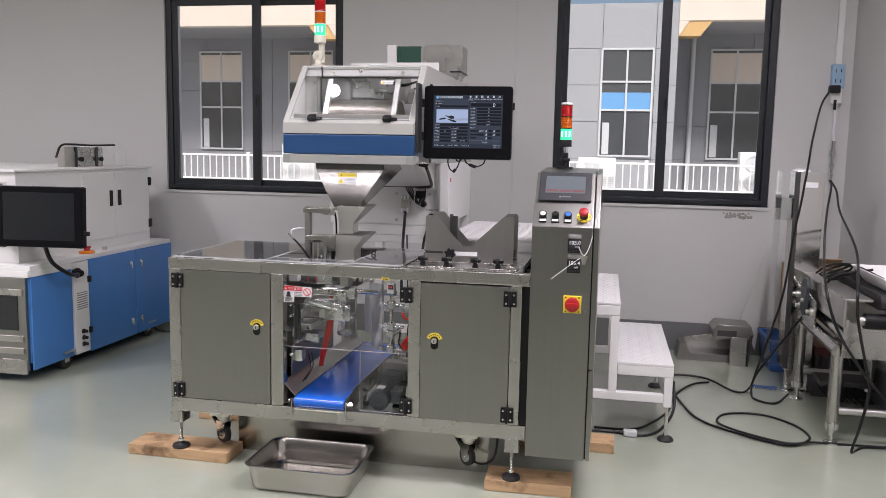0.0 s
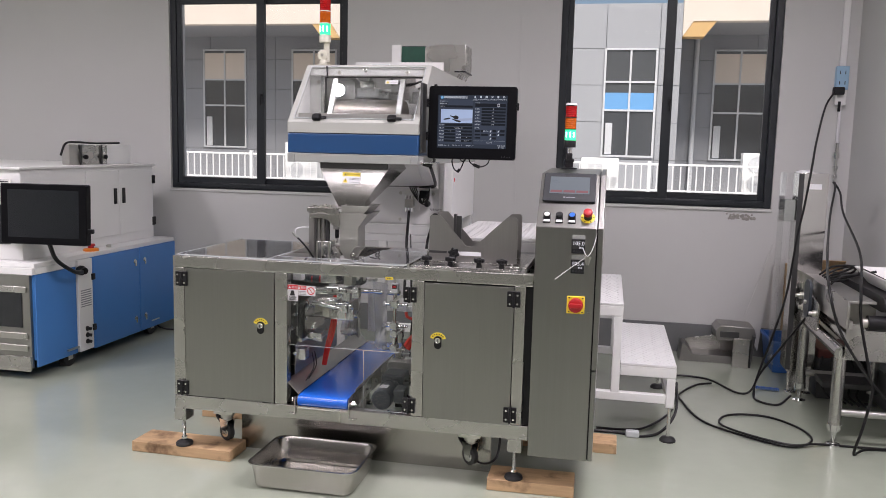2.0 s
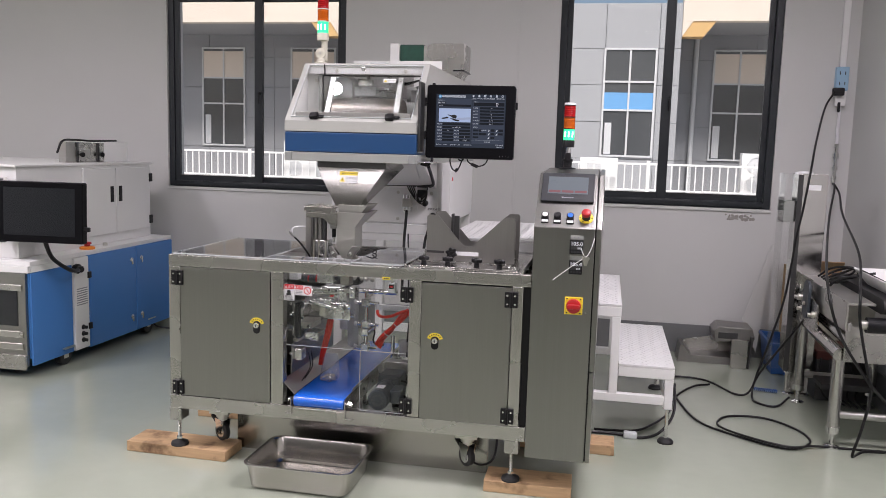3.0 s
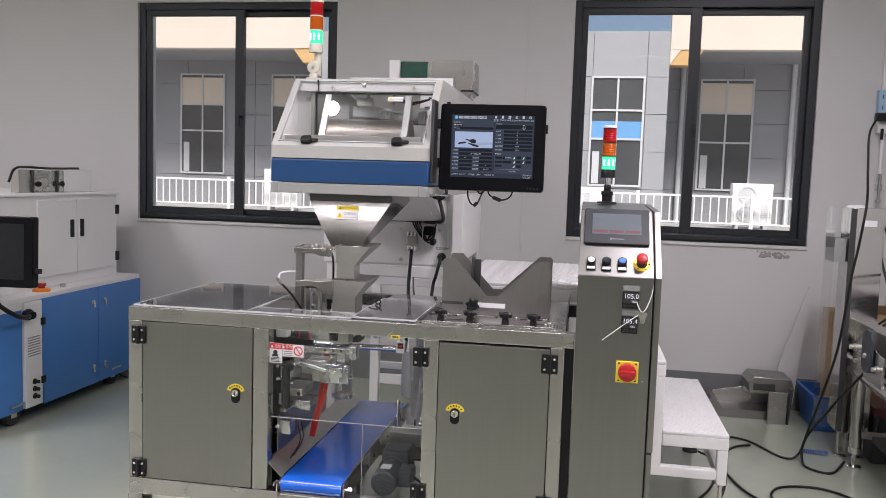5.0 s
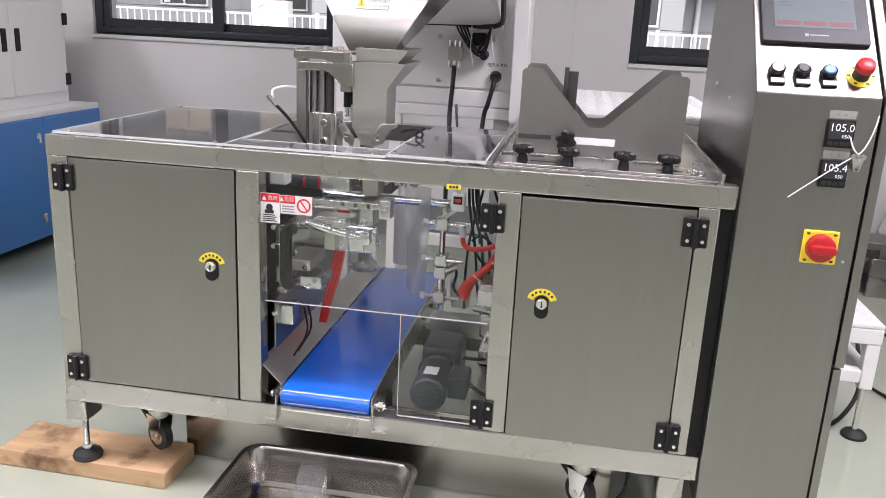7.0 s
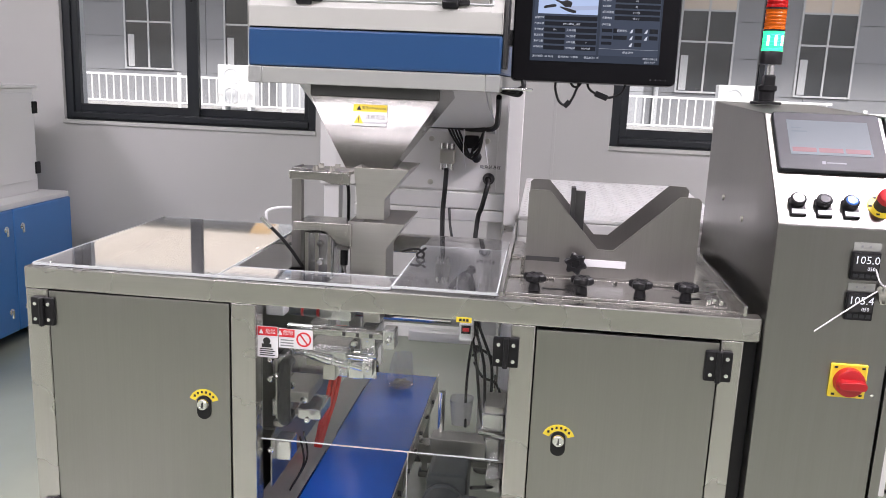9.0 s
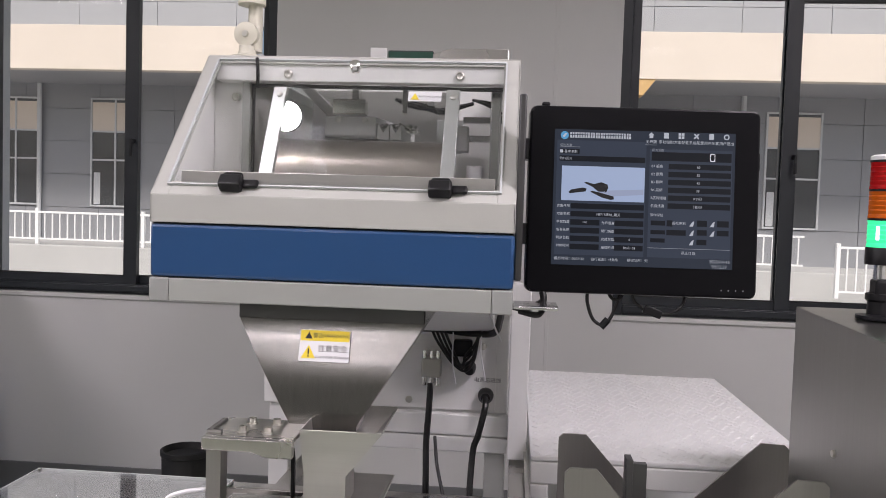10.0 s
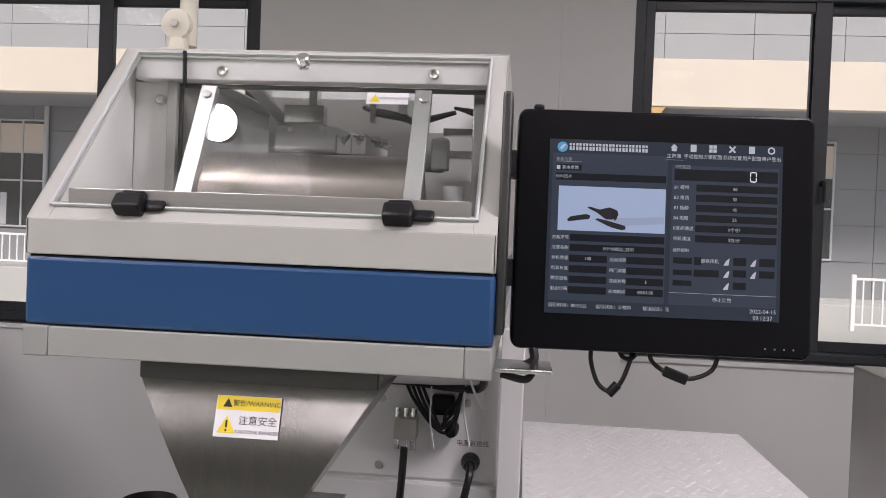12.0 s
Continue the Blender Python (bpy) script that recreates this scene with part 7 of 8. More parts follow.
    turned(bm, (-3.215, 4.60, 0.686), (0, 0, 1), [(0, 0.018), (0.012, 0.018), (0.014, 0.026), (0.026, 0.024)], 18)
    part("mushroom", bm, "red", e)
    bm = bmesh.new()
    turned(bm, (-3.225, 4.80, 0.668), (0, 0, 1), [(0, 0.016), (0.014, 0.016), (0.018, 0.012)], 16)
    part("deck_button", bm, "zinc", t)
    for x, y in ((-3.20, 4.32), (-3.20, 5.22), (-4.4, 4.30), (-4.4, 5.24)):
        pbox("castor_plate", t, "zinc", x - 0.05, x + 0.05, y - 0.05, y + 0.05, 0.102, 0.112)
        bm = bmesh.new()
        turned(bm, (x - 0.022, y, 0.058), (1, 0, 0), [(0, 0.050), (0.005, 0.058), (0.040, 0.058), (0.045, 0.050)], 24)
        w = part("castor_wheel", bm, "rubber", t)
        for s in (-0.024, 0.020):
            pbox("castor_fork", w, "zinc", x + s, x + s + 0.004, y - 0.022, y + 0.022, 0.04, 0.102, 0.002)
    # monitor arm
    ptube("monitor_arm", t, "black", [(-3.152, 4.40, 0.575), (-3.10, 4.34, 0.575), (-3.07, 4.22, 0.60), (-3.085, 4.10, 0.68), (-3.10, 4.06, 0.78)], 0.012)
    bm = bmesh.new()
    turned(bm, (-3.155, 4.40, 0.575), (1, -0.3, 0), [(0, 0.03), (0.02, 0.03), (0.03, 0.02), (0.05, 0.02)], 16)
    part("arm_base", bm, "black", t)
    mm = pose(-3.100, 4.02, 0.945, 88, 0, 5)
    bm = bmesh.new()
    prism(bm, rounded(0.505, 0.338, 0.01), 2, -0.05, 0.0, 0.004)
    mo = part("monitor", bm, "bezel", t, "switched-off black monitor on an arm", m=mm)
    pbox("dark_screen", mo, "monitor_off", -0.21, 0.21, -0.13, 0.135, 0.0005, 0.0012, m=mm)
    pbox("side_clamp", mo, "black", 0.25, 0.285, -0.10, -0.075, -0.03, -0.01, 0.004, m=mm)
    ptube("floor_cable", t, "cable", [(-3.22, 5.30, 0.08), (-3.17, 5.33, 0.02), (-3.05, 5.36, 0.007), (-2.9, 5.34, 0.007)], 0.006)


def steel_column_machine():
    """The stainless conveyor with its upright column by the side wall."""
    t = thing("steel_conveyor", (1.28, 4.5, 0), "stainless belt conveyor with tubular legs by the side wall", "conveyor")
    x0, x1, y0, y1 = 1.06, 1.47, 4.02, 4.95
    for x in (x0, x1 - 0.03):
        pbox("side_plate", t, "steel", x, x + 0.012, y0, y1, 0.58, 0.715, 0.004)
        pbox("side_rail", t, "steel", x + 0.012, x + 0.03, y0, y1, 0.58, 0.62, 0.004)
    pbox("top_cover", t, "satin", x0 + 0.012, x0 + 0.13, y0 + 0.02, y1, 0.700, 0.712, 0.003)
    bm = bmesh.new()
    prof = []
    for i in range(9):
        a = radians(90 + 180 * i / 8)
        prof.append((y0 + 0.035 * math.cos(a), 0.705 + 0.035 * math.sin(a)))
    for i in range(9):
        a = radians(-90 + 180 * i / 8)
        prof.append((y1 - 0.1 + 0.035 * math.cos(a), 0.705 + 0.035 * math.sin(a)))
    prism(bm, prof, 0, x0 + 0.145, x1 - 0.03)
    part("belt", bm, "rubber", t)
    for x in (1.069, 1.44):
        for y in (4.10, 4.82):
            pcyl("leg_tube", t, "bright", (x, y, 0.09), (x, y, 0.47), 0.028, seg=22)
            pcyl("leg_cap", t, "chrome", (x, y, 0.075), (x, y, 0.105), 0.031, seg=22)
            bm = bmesh.new()
            turned(bm, (x, y, 0), (0, 0, 1), [(0, 0.035), (0.008, 0.035), (0.016, 0.012), (0.08, 0.010)], 20)
            part("foot", bm, "chrome", t)
    for y in (4.10, 4.82):
        pcyl("cross_tube", t, "satin", (1.069, y, 0.165), (1.44, y, 0.165), 0.018, seg=18)
    pbox("front_plate", t, "steel", 1.075, 1.44, 4.055, 4.061, 0.43, 0.60, 0.002)
    for x, z in ((1.069, 0.455), (1.11, 0.52)):
        pcyl("roller", t, "mirror_steel", (x, 4.075, z), (x, 4.86, z + 0.02), 0.032, seg=22)
    bm = bmesh.new()
    prism(bm, [(4.45, 0.47), (4.86, 0.47), (4.86, 0.62), (4.74, 0.66), (4.45, 0.62)], 0, 1.040, 1.050, 0.002)
    part("slanted_plate", bm, "bright", t)
    bm = bmesh.new()
    prism(bm, [(4.62 + p, 0.62 + q) for p, q in rounded(0.12, 0.20, 0.05)], 0, 1.020, 1.035, 0.003)
    part("grey_cover", bm, "motor", t)
    for y, z in ((4.50, 0.56), (4.62, 0.60), (4.74, 0.55), (4.82, 0.60)):
        bm = bmesh.new()
        turned(bm, (1.04, y, z), (-1, 0, 0), [(0, 0.018), (0.012, 0.018), (0.014, 0.011), (0.03, 0.011)], 14)
        part("bearing", bm, "zinc", t)
    pcyl("drive_motor", t, "black", (1.15, 4.025, 0.615), (1.32, 4.025, 0.615), 0.036, seg=22)
    pcyl("motor_collar", t, "zinc", (1.125, 4.025, 0.615), (1.15, 4.025, 0.615), 0.022, seg=16)
    pbox("lead_tray", t, "dark_metal", 1.13, 1.40, 4.60, 4.78, 0.145, 0.175, 0.004)
    pbox("rear_plate", t, "zinc", 1.16, 1.44, 4.86, 4.866, 0.36, 0.56, 0.002)
    for k in range(6):
        ptube("loose_lead", t, "cable", [(1.10, 4.72 - 0.05 * k, 0.735), (1.15 + 0.03 * k, 4.66, 0.79 - 0.01 * k), (1.25, 4.62 - 0.02 * k, 0.80), (1.34, 4.56 - 0.03 * k, 0.76)], 0.006)
    # white tray on the belt
    tr = thing("white_tray", (1.36, 4.28, 0.74), "white sheet-metal tray lying on the dark belt", "tray")
    bm = bmesh.new()
    loft(bm, [[(1.27, 4.08, 0.741), (1.46, 4.08, 0.741), (1.46, 4.46, 0.741), (1.27, 4.46, 0.741)], [(1.22, 4.02, 0.81), (1.47, 4.02, 0.81), (1.47, 4.54, 0.81), (1.22, 4.54, 0.81)]], cap0=True)
    bmesh.ops.solidify(bm, geom=bm.faces[:], thickness=0.004)
    part("pan", bm, "white", tr)
    # tall steel column with clear front
    c = thing("steel_column", (1.07, 5.0, 0), "tall stainless column with mirror faces and a clear cover", "machine column")
    a, b, y, yb = 1.000, 1.160, 4.92, 5.10
    pbox("column", c, "mirror_steel", a + 0.012, b, y, yb, 0.14, 1.275, 0.003)
    pbox("dark_edge", c, "dark_metal", a + 0.002, a + 0.030, y - 0.004, y, 0.15, 1.27, 0.001)
    pbox("clear_side", c, "acrylic", a - 0.060, a, y + 0.02, y + 0.026, 0.16, 1.275)
    pbox("clear_side_face", c, "acrylic", a - 0.062, a - 0.057, y + 0.027, yb, 0.16, 1.275)
    pbox("side_band", c, "grey_white", a - 0.056, a, y + 0.03, yb, 1.00, 1.12, 0.002)
    pbox("white_label", c, "label_white", a + 0.055, a + 0.125, y - 0.002, y - 0.0005, 1.185, 1.215)
    bm = bmesh.new()
    turned(bm, ((a + b) / 2 - 0.03, 5.0, 1.275), (0, 0, 1), [(0, 0.05), (0.008, 0.045), (0.014, 0.02)], 20)
    part("top_cap", bm, "label_white", c)
    pbox("pillar", c, "bright", a + 0.03, a + 0.07, y + 0.03, y + 0.07, 0.02, 0.14, 0.002)
    pbox("pillar", c, "bright", b - 0.05, b - 0.01, y + 0.03, y + 0.07, 0.02, 0.14, 0.002)
    bm = bmesh.new()
    turned(bm, (a + 0.05, y + 0.05, 0), (0, 0, 1), [(0, 0.032), (0.01, 0.032), (0.02, 0.012)], 18)
    turned(bm, (b - 0.03, y + 0.05, 0), (0, 0, 1), [(0, 0.032), (0.01, 0.032), (0.02, 0.012)], 18)
    part("foot", bm, "chrome", c)


def wall_services():
    t = thing("wall_socket", (1.405, WALL_Y, 1.83), "pale blue double socket on a white conduit box", "socket")
    pbox("conduit", t, "white", 1.385, 1.425, WALL_Y - 0.025, WALL_Y, 1.95, CEIL, 0.004)
    s = pbox("socket_plate", t, "socket_blue", 1.365, 1.442, WALL_Y - 0.045, WALL_Y, 1.80, 1.95, 0.005)
    bm = bmesh.new()
    for z in (1.845, 1.91):
        for dx in (-0.016, 0.016):
            box(bm, 1.403 + dx - 0.0025, 1.403 + dx + 0.0025, WALL_Y - 0.0462, WALL_Y - 0.044, z - 0.012, z + 0.010)
    part("socket_holes", bm, "ink", s)
    pbox("lower_box", t, "white", 1.372, 1.436, WALL_Y - 0.045, WALL_Y, 1.70, 1.798, 0.005)
    pbox("plug", t, "black", 1.345, 1.415, WALL_Y - 0.085, WALL_Y - 0.046, 1.765, 1.815, 0.008)
    pbox("switch_rocker", t, "black", 1.385, 1.402, WALL_Y - 0.056, WALL_Y - 0.045, 1.66, 1.725, 0.004)
    pcyl("air_pipe", t, "label_white", (1.405, WALL_Y - 0.03, 1.46), (1.405, WALL_Y - 0.03, 1.70), 0.010, seg=14)
    bm = bmesh.new()
    turned(bm, (1.405, WALL_Y - 0.03, 1.20), (0, 0, 1), [(0, 0.010), (0.03, 0.010), (0.032, 0.017), (0.05, 0.017), (0.052, 0.011), (0.09, 0.011), (0.092, 0.018), (0.11, 0.018), (0.113, 0.011), (0.16, 0.011), (0.162, 0.020), (0.20, 0.020), (0.203, 0.014), (0.26, 0.014)], 18)
    part("air_coupling", bm, "chrome", t)
    # scraped patch of plaster under the window
    p = thing("scraped_plaster", (0.83, WALL_Y, 0.955), "rough scraped patch of grey plaster under the window", "wall patch")
    rnd = random.Random(8)
    bm = bmesh.new()
    for i in range(26):
        x = 0.76 + 0.165 * i / 25 + rnd.uniform(-0.008, 0.008)
        z = 0.955 + rnd.uniform(-0.018, 0.016)
        r = rnd.uniform(0.006, 0.016)
        turned(bm, (x, WALL_Y + 0.001, z), (0, -1, 0), [(0, r), (0.002, r * 0.8), (0.003, r * 0.4)], 7)
    part("plaster_daubs", bm, material("bare_plaster", (0.30, 0.285, 0.26), 0.9, var=0.35, scale=40, bump=0.4), p)


def cables():
    f = 0.0075
    runs = [
        ("hanging_power_cable", [(1.36, WALL_Y - 0.07, 1.79), (1.27, 5.60, 1.68), (1.12, 5.10, 1.46), (1.048, 4.85, 1.30), (1.022, 4.84, 1.085), (1.0, 4.84, 0.934), (0.966, 4.84, 0.603), (0.917, 4.84, 0.387), (0.86, 4.86, 0.16), (0.82, 4.86, 0.03), (0.743, 4.86, f), (0.614, 5.10, f), (0.435, 5.14, f), (0.36, 5.0, f), (0.30, 4.86, f)], 0.0062,
         "black power cable hanging from the wall socket to the floor"),
        ("hanging_air_hose", [(1.402, WALL_Y - 0.03, 1.205), (1.39, 5.70, 1.17), (1.275, 5.30, 1.03), (1.10, 4.60, 0.893), (0.985, 4.06, 0.768), (1.035, 4.0, 0.571), (1.158, 3.95, 0.37), (1.246, 3.95, 0.267), (1.33, 3.97, 0.08), (1.40, 4.02, f)], 0.0065,
         "black air hose hanging from the wall coupling"),
        ("hanging_air_hose", [(1.408, WALL_Y - 0.03, 1.205), (1.41, 5.65, 1.14), (1.347, 5.30, 1.033), (1.256, 4.60, 0.88), (1.105, 4.0, 0.775), (1.112, 3.98, 0.626), (1.155, 3.95, 0.409), (1.175, 3.95, 0.311), (1.149, 3.95, 0.145), (1.13, 3.98, f), (1.20, 4.06, f), (1.30, 4.08, f)], 0.0065,
         "black air hose hanging from the wall coupling"),
        ("floor_hose", [(0.33, 4.80, 0.02), (0.394, 4.72, f), (0.471, 4.327, f), (0.613, 4.145, f), (0.848, 4.007, f), (0.98, 4.12, f), (0.96, 4.30, f), (0.825, 4.448, f), (0.64, 4.42, f), (0.575, 4.27, f), (0.66, 4.10, 0.022), (0.85, 3.99, 0.022), (0.98, 4.06, 0.012), (1.10, 4.08, f), (1.309, 4.087, f)], 0.0058,
         "black hose coiled on the floor"),
        ("column_cable", [(1.02, 4.80, 0.03), (0.93, 4.68, f), (0.84, 4.72, f), (0.825, 4.80, 0.02), (0.86, 4.90, 0.101), (0.967, 4.85, 0.30), (1.045, 4.70, 0.50), (1.118, 4.50, 0.735), (1.22, 4.48, 0.775), (1.30, 4.45, 0.80)], 0.0065, "black cable looping up to the steel conveyor"),
        ("floor_cable", [(-0.05, 3.98, f), (0.06, 3.985, f), (0.174, 3.96, f), (0.27, 4.02, 0.02), (0.34, 4.10, 0.10), (0.345, 4.2, 0.22)], 0.007, "black cable with a plug at the platform's foot"),
        ("floor_cable", [(-0.04, 4.03, f), (0.10, 4.04, f), (0.20, 4.10, f), (0.33, 4.35, 0.012), (0.40, 4.7, f), (0.52, 4.95, f), (0.62, 5.02, f)], 0.006, "thin black cable lying on the floor"),
    ]
    for name, pts, r, lab in runs:
        tagged(ptube(name, None, "cable", pts, r, seg=10, per=10), lab, "cable")
    p = thing("cable_plug", (0.12, 3.97, 0.0), "clear and grey cable plug lying on the floor", "plug")
    pbox("plug_body", p, "acrylic_edge", 0.10, 0.165, 3.945, 3.985, 0.0, 0.032, 0.008)
    bm = bmesh.new()
    pts = [(0.86 + 0.13 * i / 40, 4.98 - 0.02 * i / 40 + 0.011 * math.cos(i * 1.9), 0.015 + 0.009 * math.sin(i * 1.9)) for i in range(41)]
    tube(bm, pts, 0.003, 6, 3)
    tagged(part("coiled_hose", bm, "basket"), "small blue coiled air hose on the floor", "hose")


def scrap_corner():
    t = thing("steel_tray_stack", (0.72, 5.7, 0), "heap of folded stainless chutes and trays on the floor", "metal scrap")
    bm = bmesh.new()
    prism(bm, [(0.475, 0.0), (0.49, 0.115), (0.51, 0.115), (0.56, 0.05), (0.90, 0.05), (0.90, 0.0)], 1, 5.56, 5.74, 0.003)
    part("chute", bm, "plate", t)
    part("chute_side", prism(bmesh.new(), [(0.49, 0.02), (0.53, 0.115), (0.78, 0.165), (0.90, 0.165), (0.90, 0.02)], 1, 5.741, 5.748, 0.002), "steel", t)
    bm = bmesh.new()
    prism(bm, [(0.70, 0.165), (0.69, 0.225), (0.72, 0.262), (0.93, 0.255), (0.95, 0.19), (0.90, 0.165)], 1, 5.52, 5.74, 0.004)
    part("upper_chute", bm, "plate", t)
    pbox("dark_insert", t, "dark_metal", 0.72, 0.84, 5.512, 5.53, 0.185, 0.225, 0.003)
    part("leg_channel", prism(bmesh.new(), [(0.80, 0.0), (0.90, 0.0), (0.905, 0.19), (0.80, 0.19)], 1, 5.48, 5.50, 0.003), "steel", t)
    part("leg_channel", prism(bmesh.new(), [(0.905, 0.0), (0.915, 0.0), (0.935, 0.21), (0.92, 0.21)], 1, 5.48, 5.60, 0.002), "dark_metal", t)
    part("slant_sheet", prism(bmesh.new(), [(0.90, 0.27), (1.05, 0.78), (1.07, 0.78), (1.0, 0.05)], 1, 5.76, 5.77), "wall", t)
    b = thing("blue_basket", (1.06, 5.55, 0), "blue plastic basket with cut-out sides", "basket")
    bm = bmesh.new()
    loft(bm, [[(1.035, 5.40, 0.005), (1.16, 5.40, 0.005), (1.16, 5.70, 0.005), (1.035, 5.70, 0.005)], [(1.015, 5.37, 0.20), (1.19, 5.37, 0.20), (1.19, 5.73, 0.20), (1.015, 5.73, 0.20)]], cap0=True)
    bmesh.ops.solidify(bm, geom=bm.faces[:], thickness=0.005)
    part("shell", bm, "basket", b)
    bm = bmesh.new()
    for p, q, r, s in ((1.005, 1.20, 5.36, 5.378), (1.005, 1.20, 5.722, 5.74), (1.005, 1.023, 5.378, 5.722), (1.182, 1.20, 5.378, 5.722)):
        box(bm, p, q, r, s, 0.190, 0.21, 0.004)
    part("rim", bm, "basket", b)
    k = thing("dark_crate", (1.29, 5.1, 0), "dark red-brown crate with black leads under the conveyor", "crate")
    pbox("crate_body", k, "dark_metal", 1.175, 1.46, 4.90, 5.28, 0.0, 0.235, 0.006)
    pbox("crate_lid", k, material("dark_red_lid", (0.10, 0.022, 0.018), 0.5, var=0.2, scale=9), 1.17, 1.465, 4.895, 5.285, 0.236, 0.285, 0.006)
    for i in range(5):
        ptube("black_lead", k, "cable", [(1.19 + 0.05 * i, 4.88, 0.25), (1.17 + 0.06 * i, 4.84, 0.16), (1.20 + 0.04 * i, 4.80, 0.06), (1.28 + 0.03 * i, 4.82 - 0.02 * i, 0.01)], 0.006)
    c = thing("carton", (1.2, 5.62, 0.0), "open brown corrugated carton standing in the corner", "carton")
    bm = bmesh.new()
    for p, q, r, s in ((1.14, 1.44, 5.56, 5.566), (1.14, 1.146, 5.566, 5.78), (1.434, 1.44, 5.566, 5.78), (1.146, 1.434, 5.774, 5.78)):
        box(bm, p, q, r, s, 0.0, 0.66)
    part("sides", bm, "carton", c)
    part("flap", prism(bmesh.new(), [(5.56, 0.66), (5.50, 0.72), (5.505, 0.724), (5.566, 0.664)], 0, 1.14, 1.44), "carton", c)
    bn = thing("waste_bin", (-2.18, 5.40, 0), "black cylindrical waste bin on the floor by the wall", "bin")
    bm = bmesh.new()
    turned(bm, (-2.18, 5.45, 0), (0, 0, 1), [(0, 0.085), (0.02, 0.09), (0.40, 0.096), (0.405, 0.102), (0.425, 0.102), (0.428, 0.094), (0.40, 0.09)], 32)
    part("drum_body", bm, "rubber", bn)


def props():
    rnd = random.Random(2)
    for x0, x1, y0, y1, a in ((-2.045, -1.575, 3.175, 3.335, -1.0), (-0.462, -0.115, 3.172, 3.33, 1.0), (-0.40, 0.055, 3.70, 3.84, 0.0), (-1.98, -1.60, 3.69, 3.83, 2.0)):
        cx, cy = (x0 + x1) / 2, (y0 + y1) / 2
        bm = bmesh.new()
        box(bm, x0, x1, y0, y1, 0, 0.046, 0.004)
        for v in bm.verts:
            v.co += Vector((rnd.uniform(-1, 1), rnd.uniform(-1, 1), 0)) * 0.0012
        bmesh.ops.rotate(bm, cent=(cx, cy, 0), matrix=Matrix.Rotation(radians(a), 3, "Z"), verts=bm.verts)
        tagged(part("wood_block", bm, "wood"), "rough sawn pine block under a levelling foot", "wood block", group="blocks under the machine feet")
    t = thing("steel_pan", (-1.17, 3.1, 0), "shallow rectangular stainless pan on the floor", "pan")
    cx, cy = -1.168, 3.105

    def loop(w, d, r, z):
        return [(cx + x, cy + y, z) for x, y in rounded(w, d, r, 6)]
    bm = bmesh.new()
    loft(bm, [loop(0.455, 0.350, 0.05, 0.101), loop(0.455, 0.350, 0.05, 0.105), loop(0.432, 0.328, 0.045, 0.105), loop(0.432, 0.328, 0.045, 0.101)])
    part("rolled_rim", bm, "bright", t)
    bm = bmesh.new()
    loft(bm, [loop(0.432, 0.328, 0.045, 0.1045), loop(0.424, 0.320, 0.045, 0.098), loop(0.402, 0.298, 0.045, 0.014), loop(0.384, 0.280, 0.04, 0.005)], cap1=True)
    loft(bm, [loop(0.455, 0.350, 0.05, 0.101), loop(0.434, 0.330, 0.045, 0.099), loop(0.410, 0.306, 0.045, 0.008), loop(0.390, 0.286, 0.04, 0.0005)], cap1=True)
    part("pan_shell", bm, "pan", t)


step_platform()
blue_cabinet_machine()
steel_column_machine()
wall_services()
cables()
scrap_corner()
props()


# ---- what moves ----
def filled_pouch(name, seed):
    """A clear pouch, open at the top, with a clump of screws at its bottom. Its base is at the origin."""
    t = thing(name, (0, 0, 0), "clear plastic pouch with a clump of zinc screws", "pouch", group="filled pouches")
    rnd = random.Random(seed)
    bm = bmesh.new()
    loops = []
    for z, w, d in ((0.002, 0.036, 0.022), (0.02, 0.042, 0.026), (0.045, 0.040, 0.020), (0.075, 0.036, 0.010), (0.105, 0.032, 0.004), (0.125, 0.026, 0.002)):
        loops.append([(w * math.cos(a) * (1 + 0.10 * math.sin(5 * a + seed)) + 0.06 * z, d * math.sin(a) * (1 + 0.12 * math.cos(4 * a)), z) for a in [2 * math.pi * i / 24 for i in range(24)]])
    loft(bm, loops, cap0=True)
    part("film", bm, "film", t)
    bm = bmesh.new()
    for i in range(85):
        a, r = rnd.uniform(0, 6.28), math.sqrt(rnd.random())
        p = Vector((0.034 * r * math.cos(a), 0.020 * r * math.sin(a), 0.005 + rnd.random() * 0.026 * (1 - 0.5 * r)))
        d = Vector((rnd.uniform(-1, 1), rnd.uniform(-1, 1), rnd.uniform(-0.6, 0.6))).normalized() * 0.0075
        cyl(bm, p - d, p + d, 0.002, seg=6)
        cyl(bm, p + d, p + d * 1.4, 0.004, seg=6)
    tagged(part("screws", bm, "screws", t), kind="stuff")
    return t


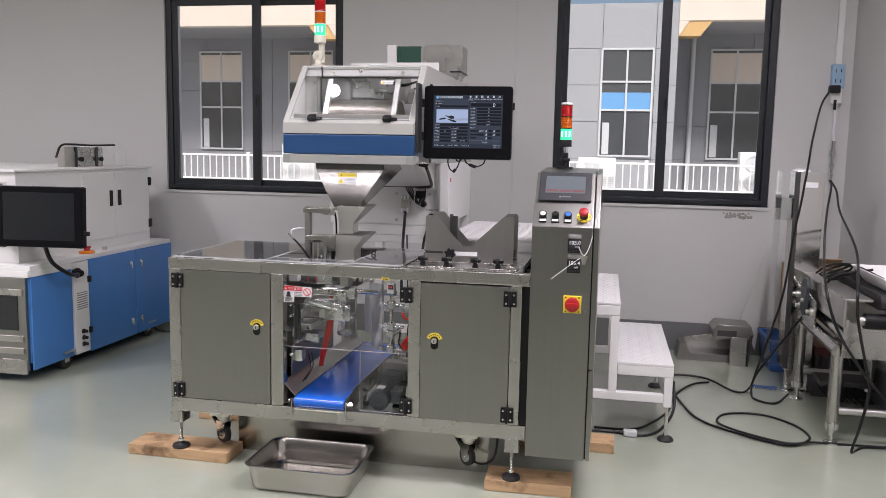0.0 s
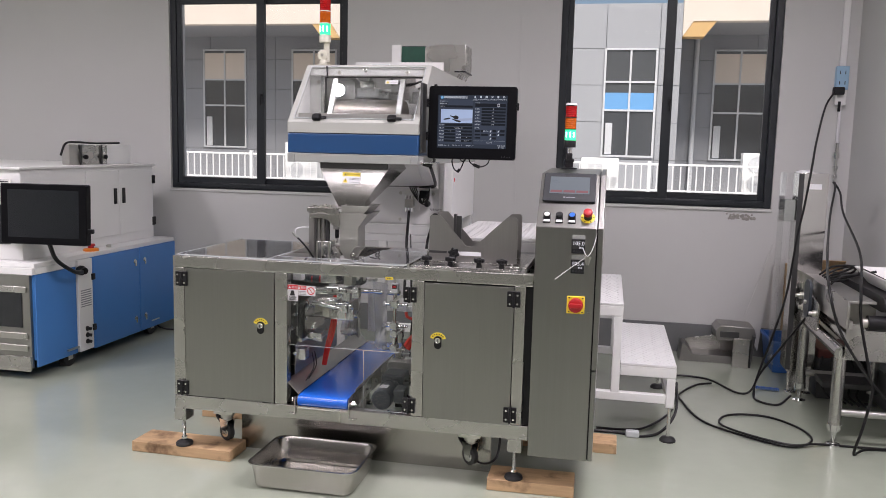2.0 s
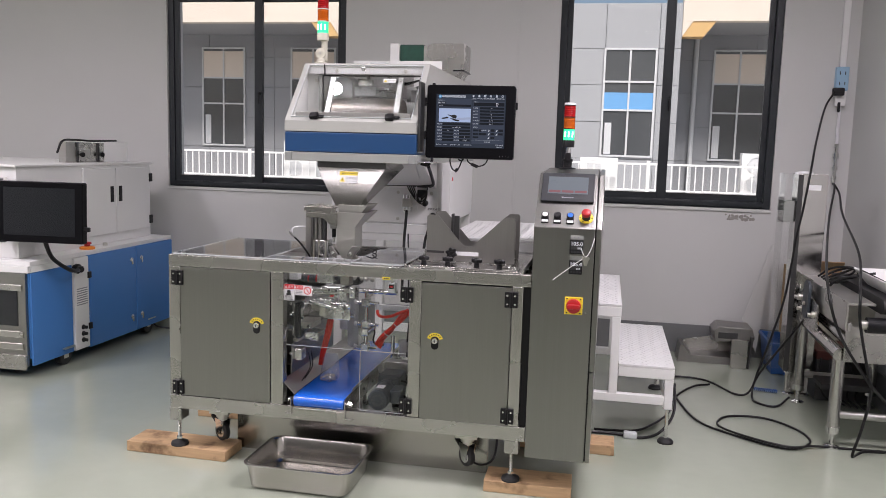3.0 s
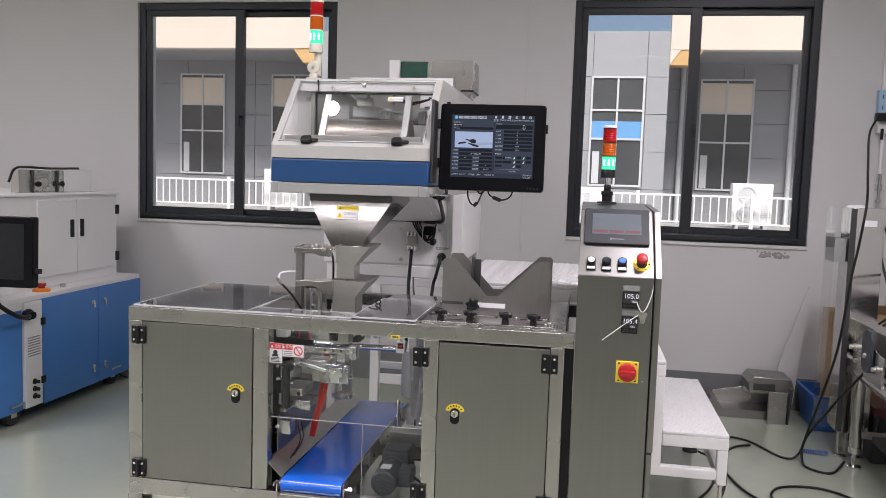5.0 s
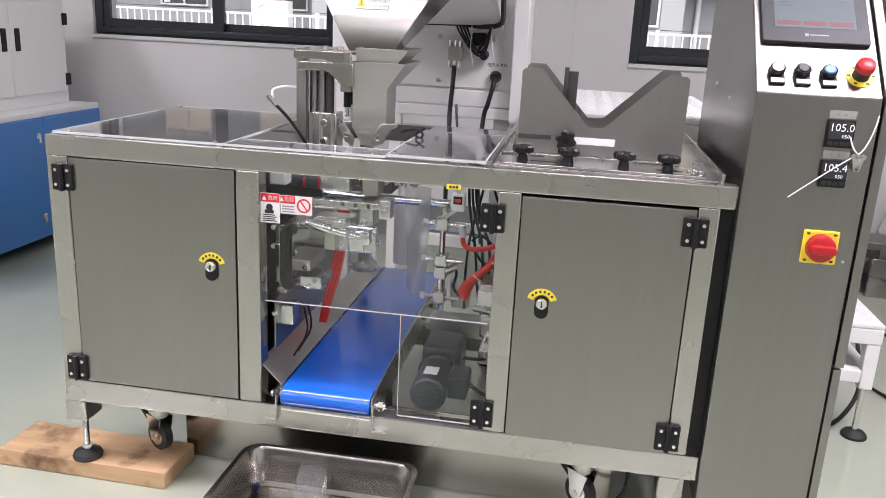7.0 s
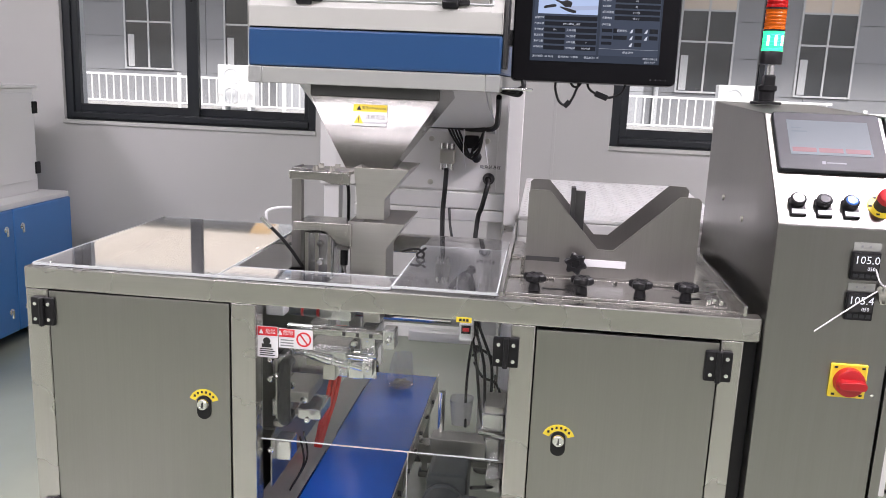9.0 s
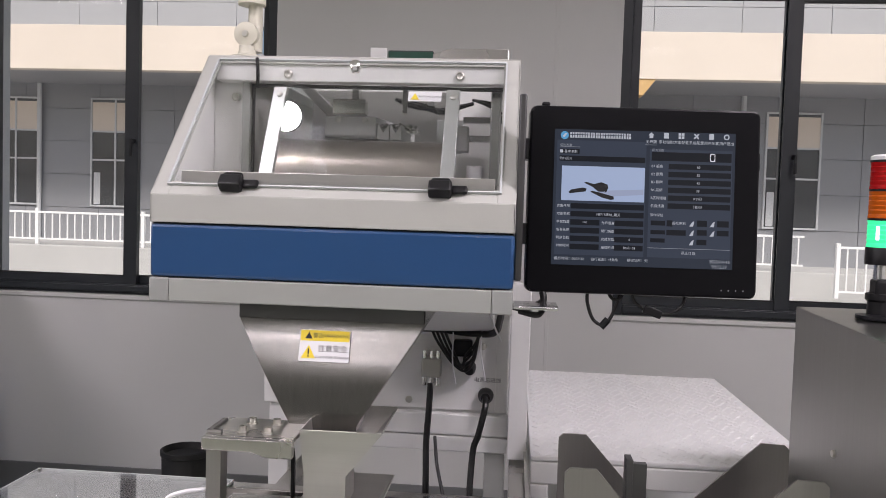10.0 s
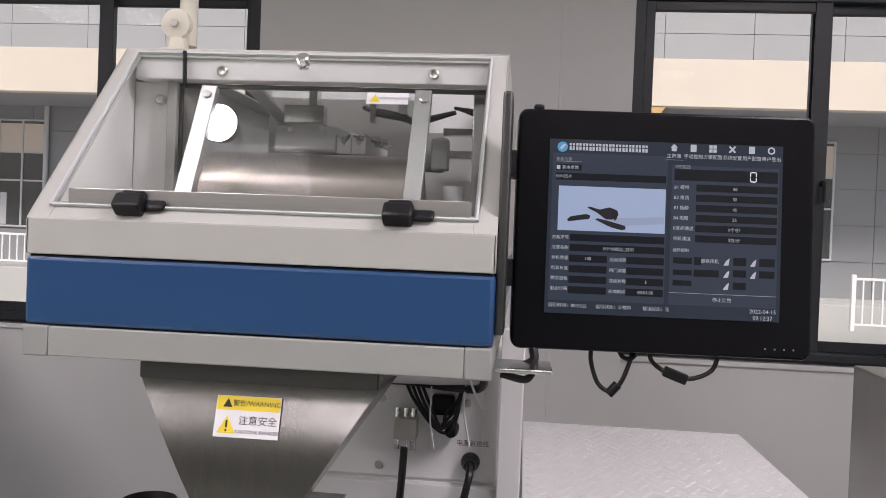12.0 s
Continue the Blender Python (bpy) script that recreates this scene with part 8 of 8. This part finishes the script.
def transfer_arm():
    """The sliding clamp with its red hoses, and the empty pouch that hangs from it."""
    t = thing("transfer_clamp", (0, 0, 0), "sliding pouch clamp with rods, fittings and red air hoses", "clamp")
    pcyl("rod", t, "chrome", (-0.962, 3.58, 0.44), (-0.962, 3.58, 0.70), 0.0085, seg=14)
    pcyl("rod", t, "chrome", (-1.005, 3.57, 0.655), (-0.90, 3.57, 0.655), 0.007, seg=12)
    pcyl("rod", t, "chrome", (-1.005, 3.57, 0.555), (-0.90, 3.57, 0.555), 0.007, seg=12)
    pcyl("rod", t, "zinc", (-1.01, 3.57, 0.450), (-0.91, 3.57, 0.446), 0.005, seg=10)
    for x, z in ((-0.962, 0.655), (-0.962, 0.555), (-0.962, 0.52), (-0.962, 0.45)):
        pbox("clamp_block", t, "alu", x - 0.017, x + 0.017, 3.555, 3.60, z - 0.017, z + 0.017, 0.004)
    for z in (0.655, 0.555, 0.45):
        bm = bmesh.new()
        turned(bm, (-1.002, 3.57, z), (-1, 0, 0), [(0, 0.009), (0.010, 0.011), (0.014, 0.006)], 12)
        part("suction_cup", bm, "label_white", t)
    bm = bmesh.new()
    prism(bm, [(-0.985, 0.66), (-0.93, 0.70), (-0.925, 0.692), (-0.978, 0.652)], 1, 3.56, 3.585, 0.002)
    part("slanted_bracket", bm, "zinc", t)
    pcyl("elbow", t, "label_white", (-0.912, 3.57, 0.655), (-0.905, 3.57, 0.625), 0.010, seg=12)
    ptube("red_hose", t, "tube_red", [(-0.908, 3.57, 0.632), (-0.900, 3.56, 0.606), (-0.875, 3.555, 0.597), (-0.835, 3.555, 0.604), (-0.80, 3.56, 0.62), (-0.77, 3.57, 0.63)], 0.0068)
    for k in range(4):
        ptube("red_hose", t, "tube_red", [(-0.905 + 0.004 * k, 3.56, 0.470 - 0.006 * k), (-0.885 + 0.004 * k, 3.556 + 0.006 * k, 0.500), (-0.850 + 0.003 * k, 3.556 + 0.006 * k, 0.535), (-0.805, 3.56 + 0.006 * k, 0.575 + 0.006 * k), (-0.765, 3.57 + 0.006 * k, 0.615 + 0.005 * k)], 0.0095)
    ptube("wrap", t, "label_white", [(-0.868, 3.545, 0.528), (-0.858, 3.548, 0.518), (-0.850, 3.56, 0.51)], 0.0018)
    ptube("wrap", t, "label_white", [(-0.822, 3.545, 0.570), (-0.812, 3.548, 0.560), (-0.806, 3.56, 0.552)], 0.0018)
    ptube("black_hose", t, "cable", [(-0.93, 3.58, 0.56), (-0.918, 3.57, 0.52), (-0.925, 3.575, 0.48), (-0.905, 3.58, 0.455), (-0.88, 3.59, 0.46)], 0.004)
    pcyl("valve", t, "alu", (-0.945, 3.565, 0.525), (-0.915, 3.565, 0.545), 0.010, seg=12)
    # the hanging empty pouch
    bm = bmesh.new()
    rows = []
    for j in range(9):
        v = j / 8
        rows.append([(-1.075 + 0.075 * u + 0.012 * v * math.sin(3 * u + 2 * v), 3.60 + 0.015 * math.sin(4 * u + 3 * v) + 0.02 * v, 0.745 - 0.30 * v - 0.02 * u * v) for u in [i / 8 for i in range(9)]])
    loft(bm, rows, closed=False)
    part("empty_pouch", bm, "film_milky", t, "milky empty pouch hanging open")
    bm = bmesh.new()
    turned(bm, (-1.087, 3.70, 0.500), (0, 0, 1), [(0, 0.012), (0, 0.036), (0.18, 0.036), (0.185, 0.030), (0.185, 0.014), (0.175, 0.012)], 28)
    part("film_roll", bm, "tarp", t, "white roll of pouch film")
    return t


def motions():
    a = filled_pouch("filled_pouch", 1)
    P = lambda x, y, z, rz=0, rx=0: pose(x, y, z, rx, 0, rz)
    walk(a, [(0, P(-1.190, 3.61, 0.49)), (2.25, P(-1.190, 3.61, 0.49)), (2.4, P(-1.180, 3.625, 0.328, 8)), (2.7, P(-1.196, 3.52, 0.328, 10)), (3.6, P(-1.19, 3.20, 0.328, 14)),
             (3.8, P(-1.19, 3.135, 0.31, 14, 25)), (4.0, P(-1.19, 3.13, 0.03, 20, 10)), (4.1, P(-1.19, 3.15, 0.016, 22)), (12, P(-1.19, 3.15, 0.016, 22))])
    b = filled_pouch("filled_pouch", 5)
    walk(b, [(0, P(-1.50, 3.61, 0.49)), (2.9, P(-1.50, 3.61, 0.49)), (3.6, P(-1.190, 3.61, 0.49)), (7.9, P(-1.190, 3.61, 0.49)), (8.2, P(-1.165, 3.88, 0.42)), (8.3, P(-1.15, 3.95, 0.330)), (8.5, P(-1.145, 3.98, 0.328, 5)),
             (8.9, P(-1.15, 4.05, 0.328, 8)), (12, P(-1.15, 4.05, 0.328, 8))])
    c = transfer_arm()
    xs = [(0, 0), (2.3, 0), (2.5, -0.03), (2.7, -0.12), (3.0, -0.12), (3.5, 0.30), (4.9, 0.30), (5.1, 0.0), (7.6, 0), (8.15, -0.08), (8.3, -0.06), (8.5, 0.02), (8.7, 0.24), (9.0, 0.30), (12, 0.30)]
    walk(c, [(t, P(x, 0, 0)) for t, x in xs])
    zs = [(0, 0), (1.2, 0), (1.4, 0.092), (2.7, 0.092), (3.9, 0.092), (4.15, 0), (6.1, 0), (6.3, 0.092), (6.9, 0.092), (7.7, 0.092), (7.95, 0), (12, 0)]
    walk(filling_funnel, [(t, P(0, 0, z)) for t, z in zs])


motions()
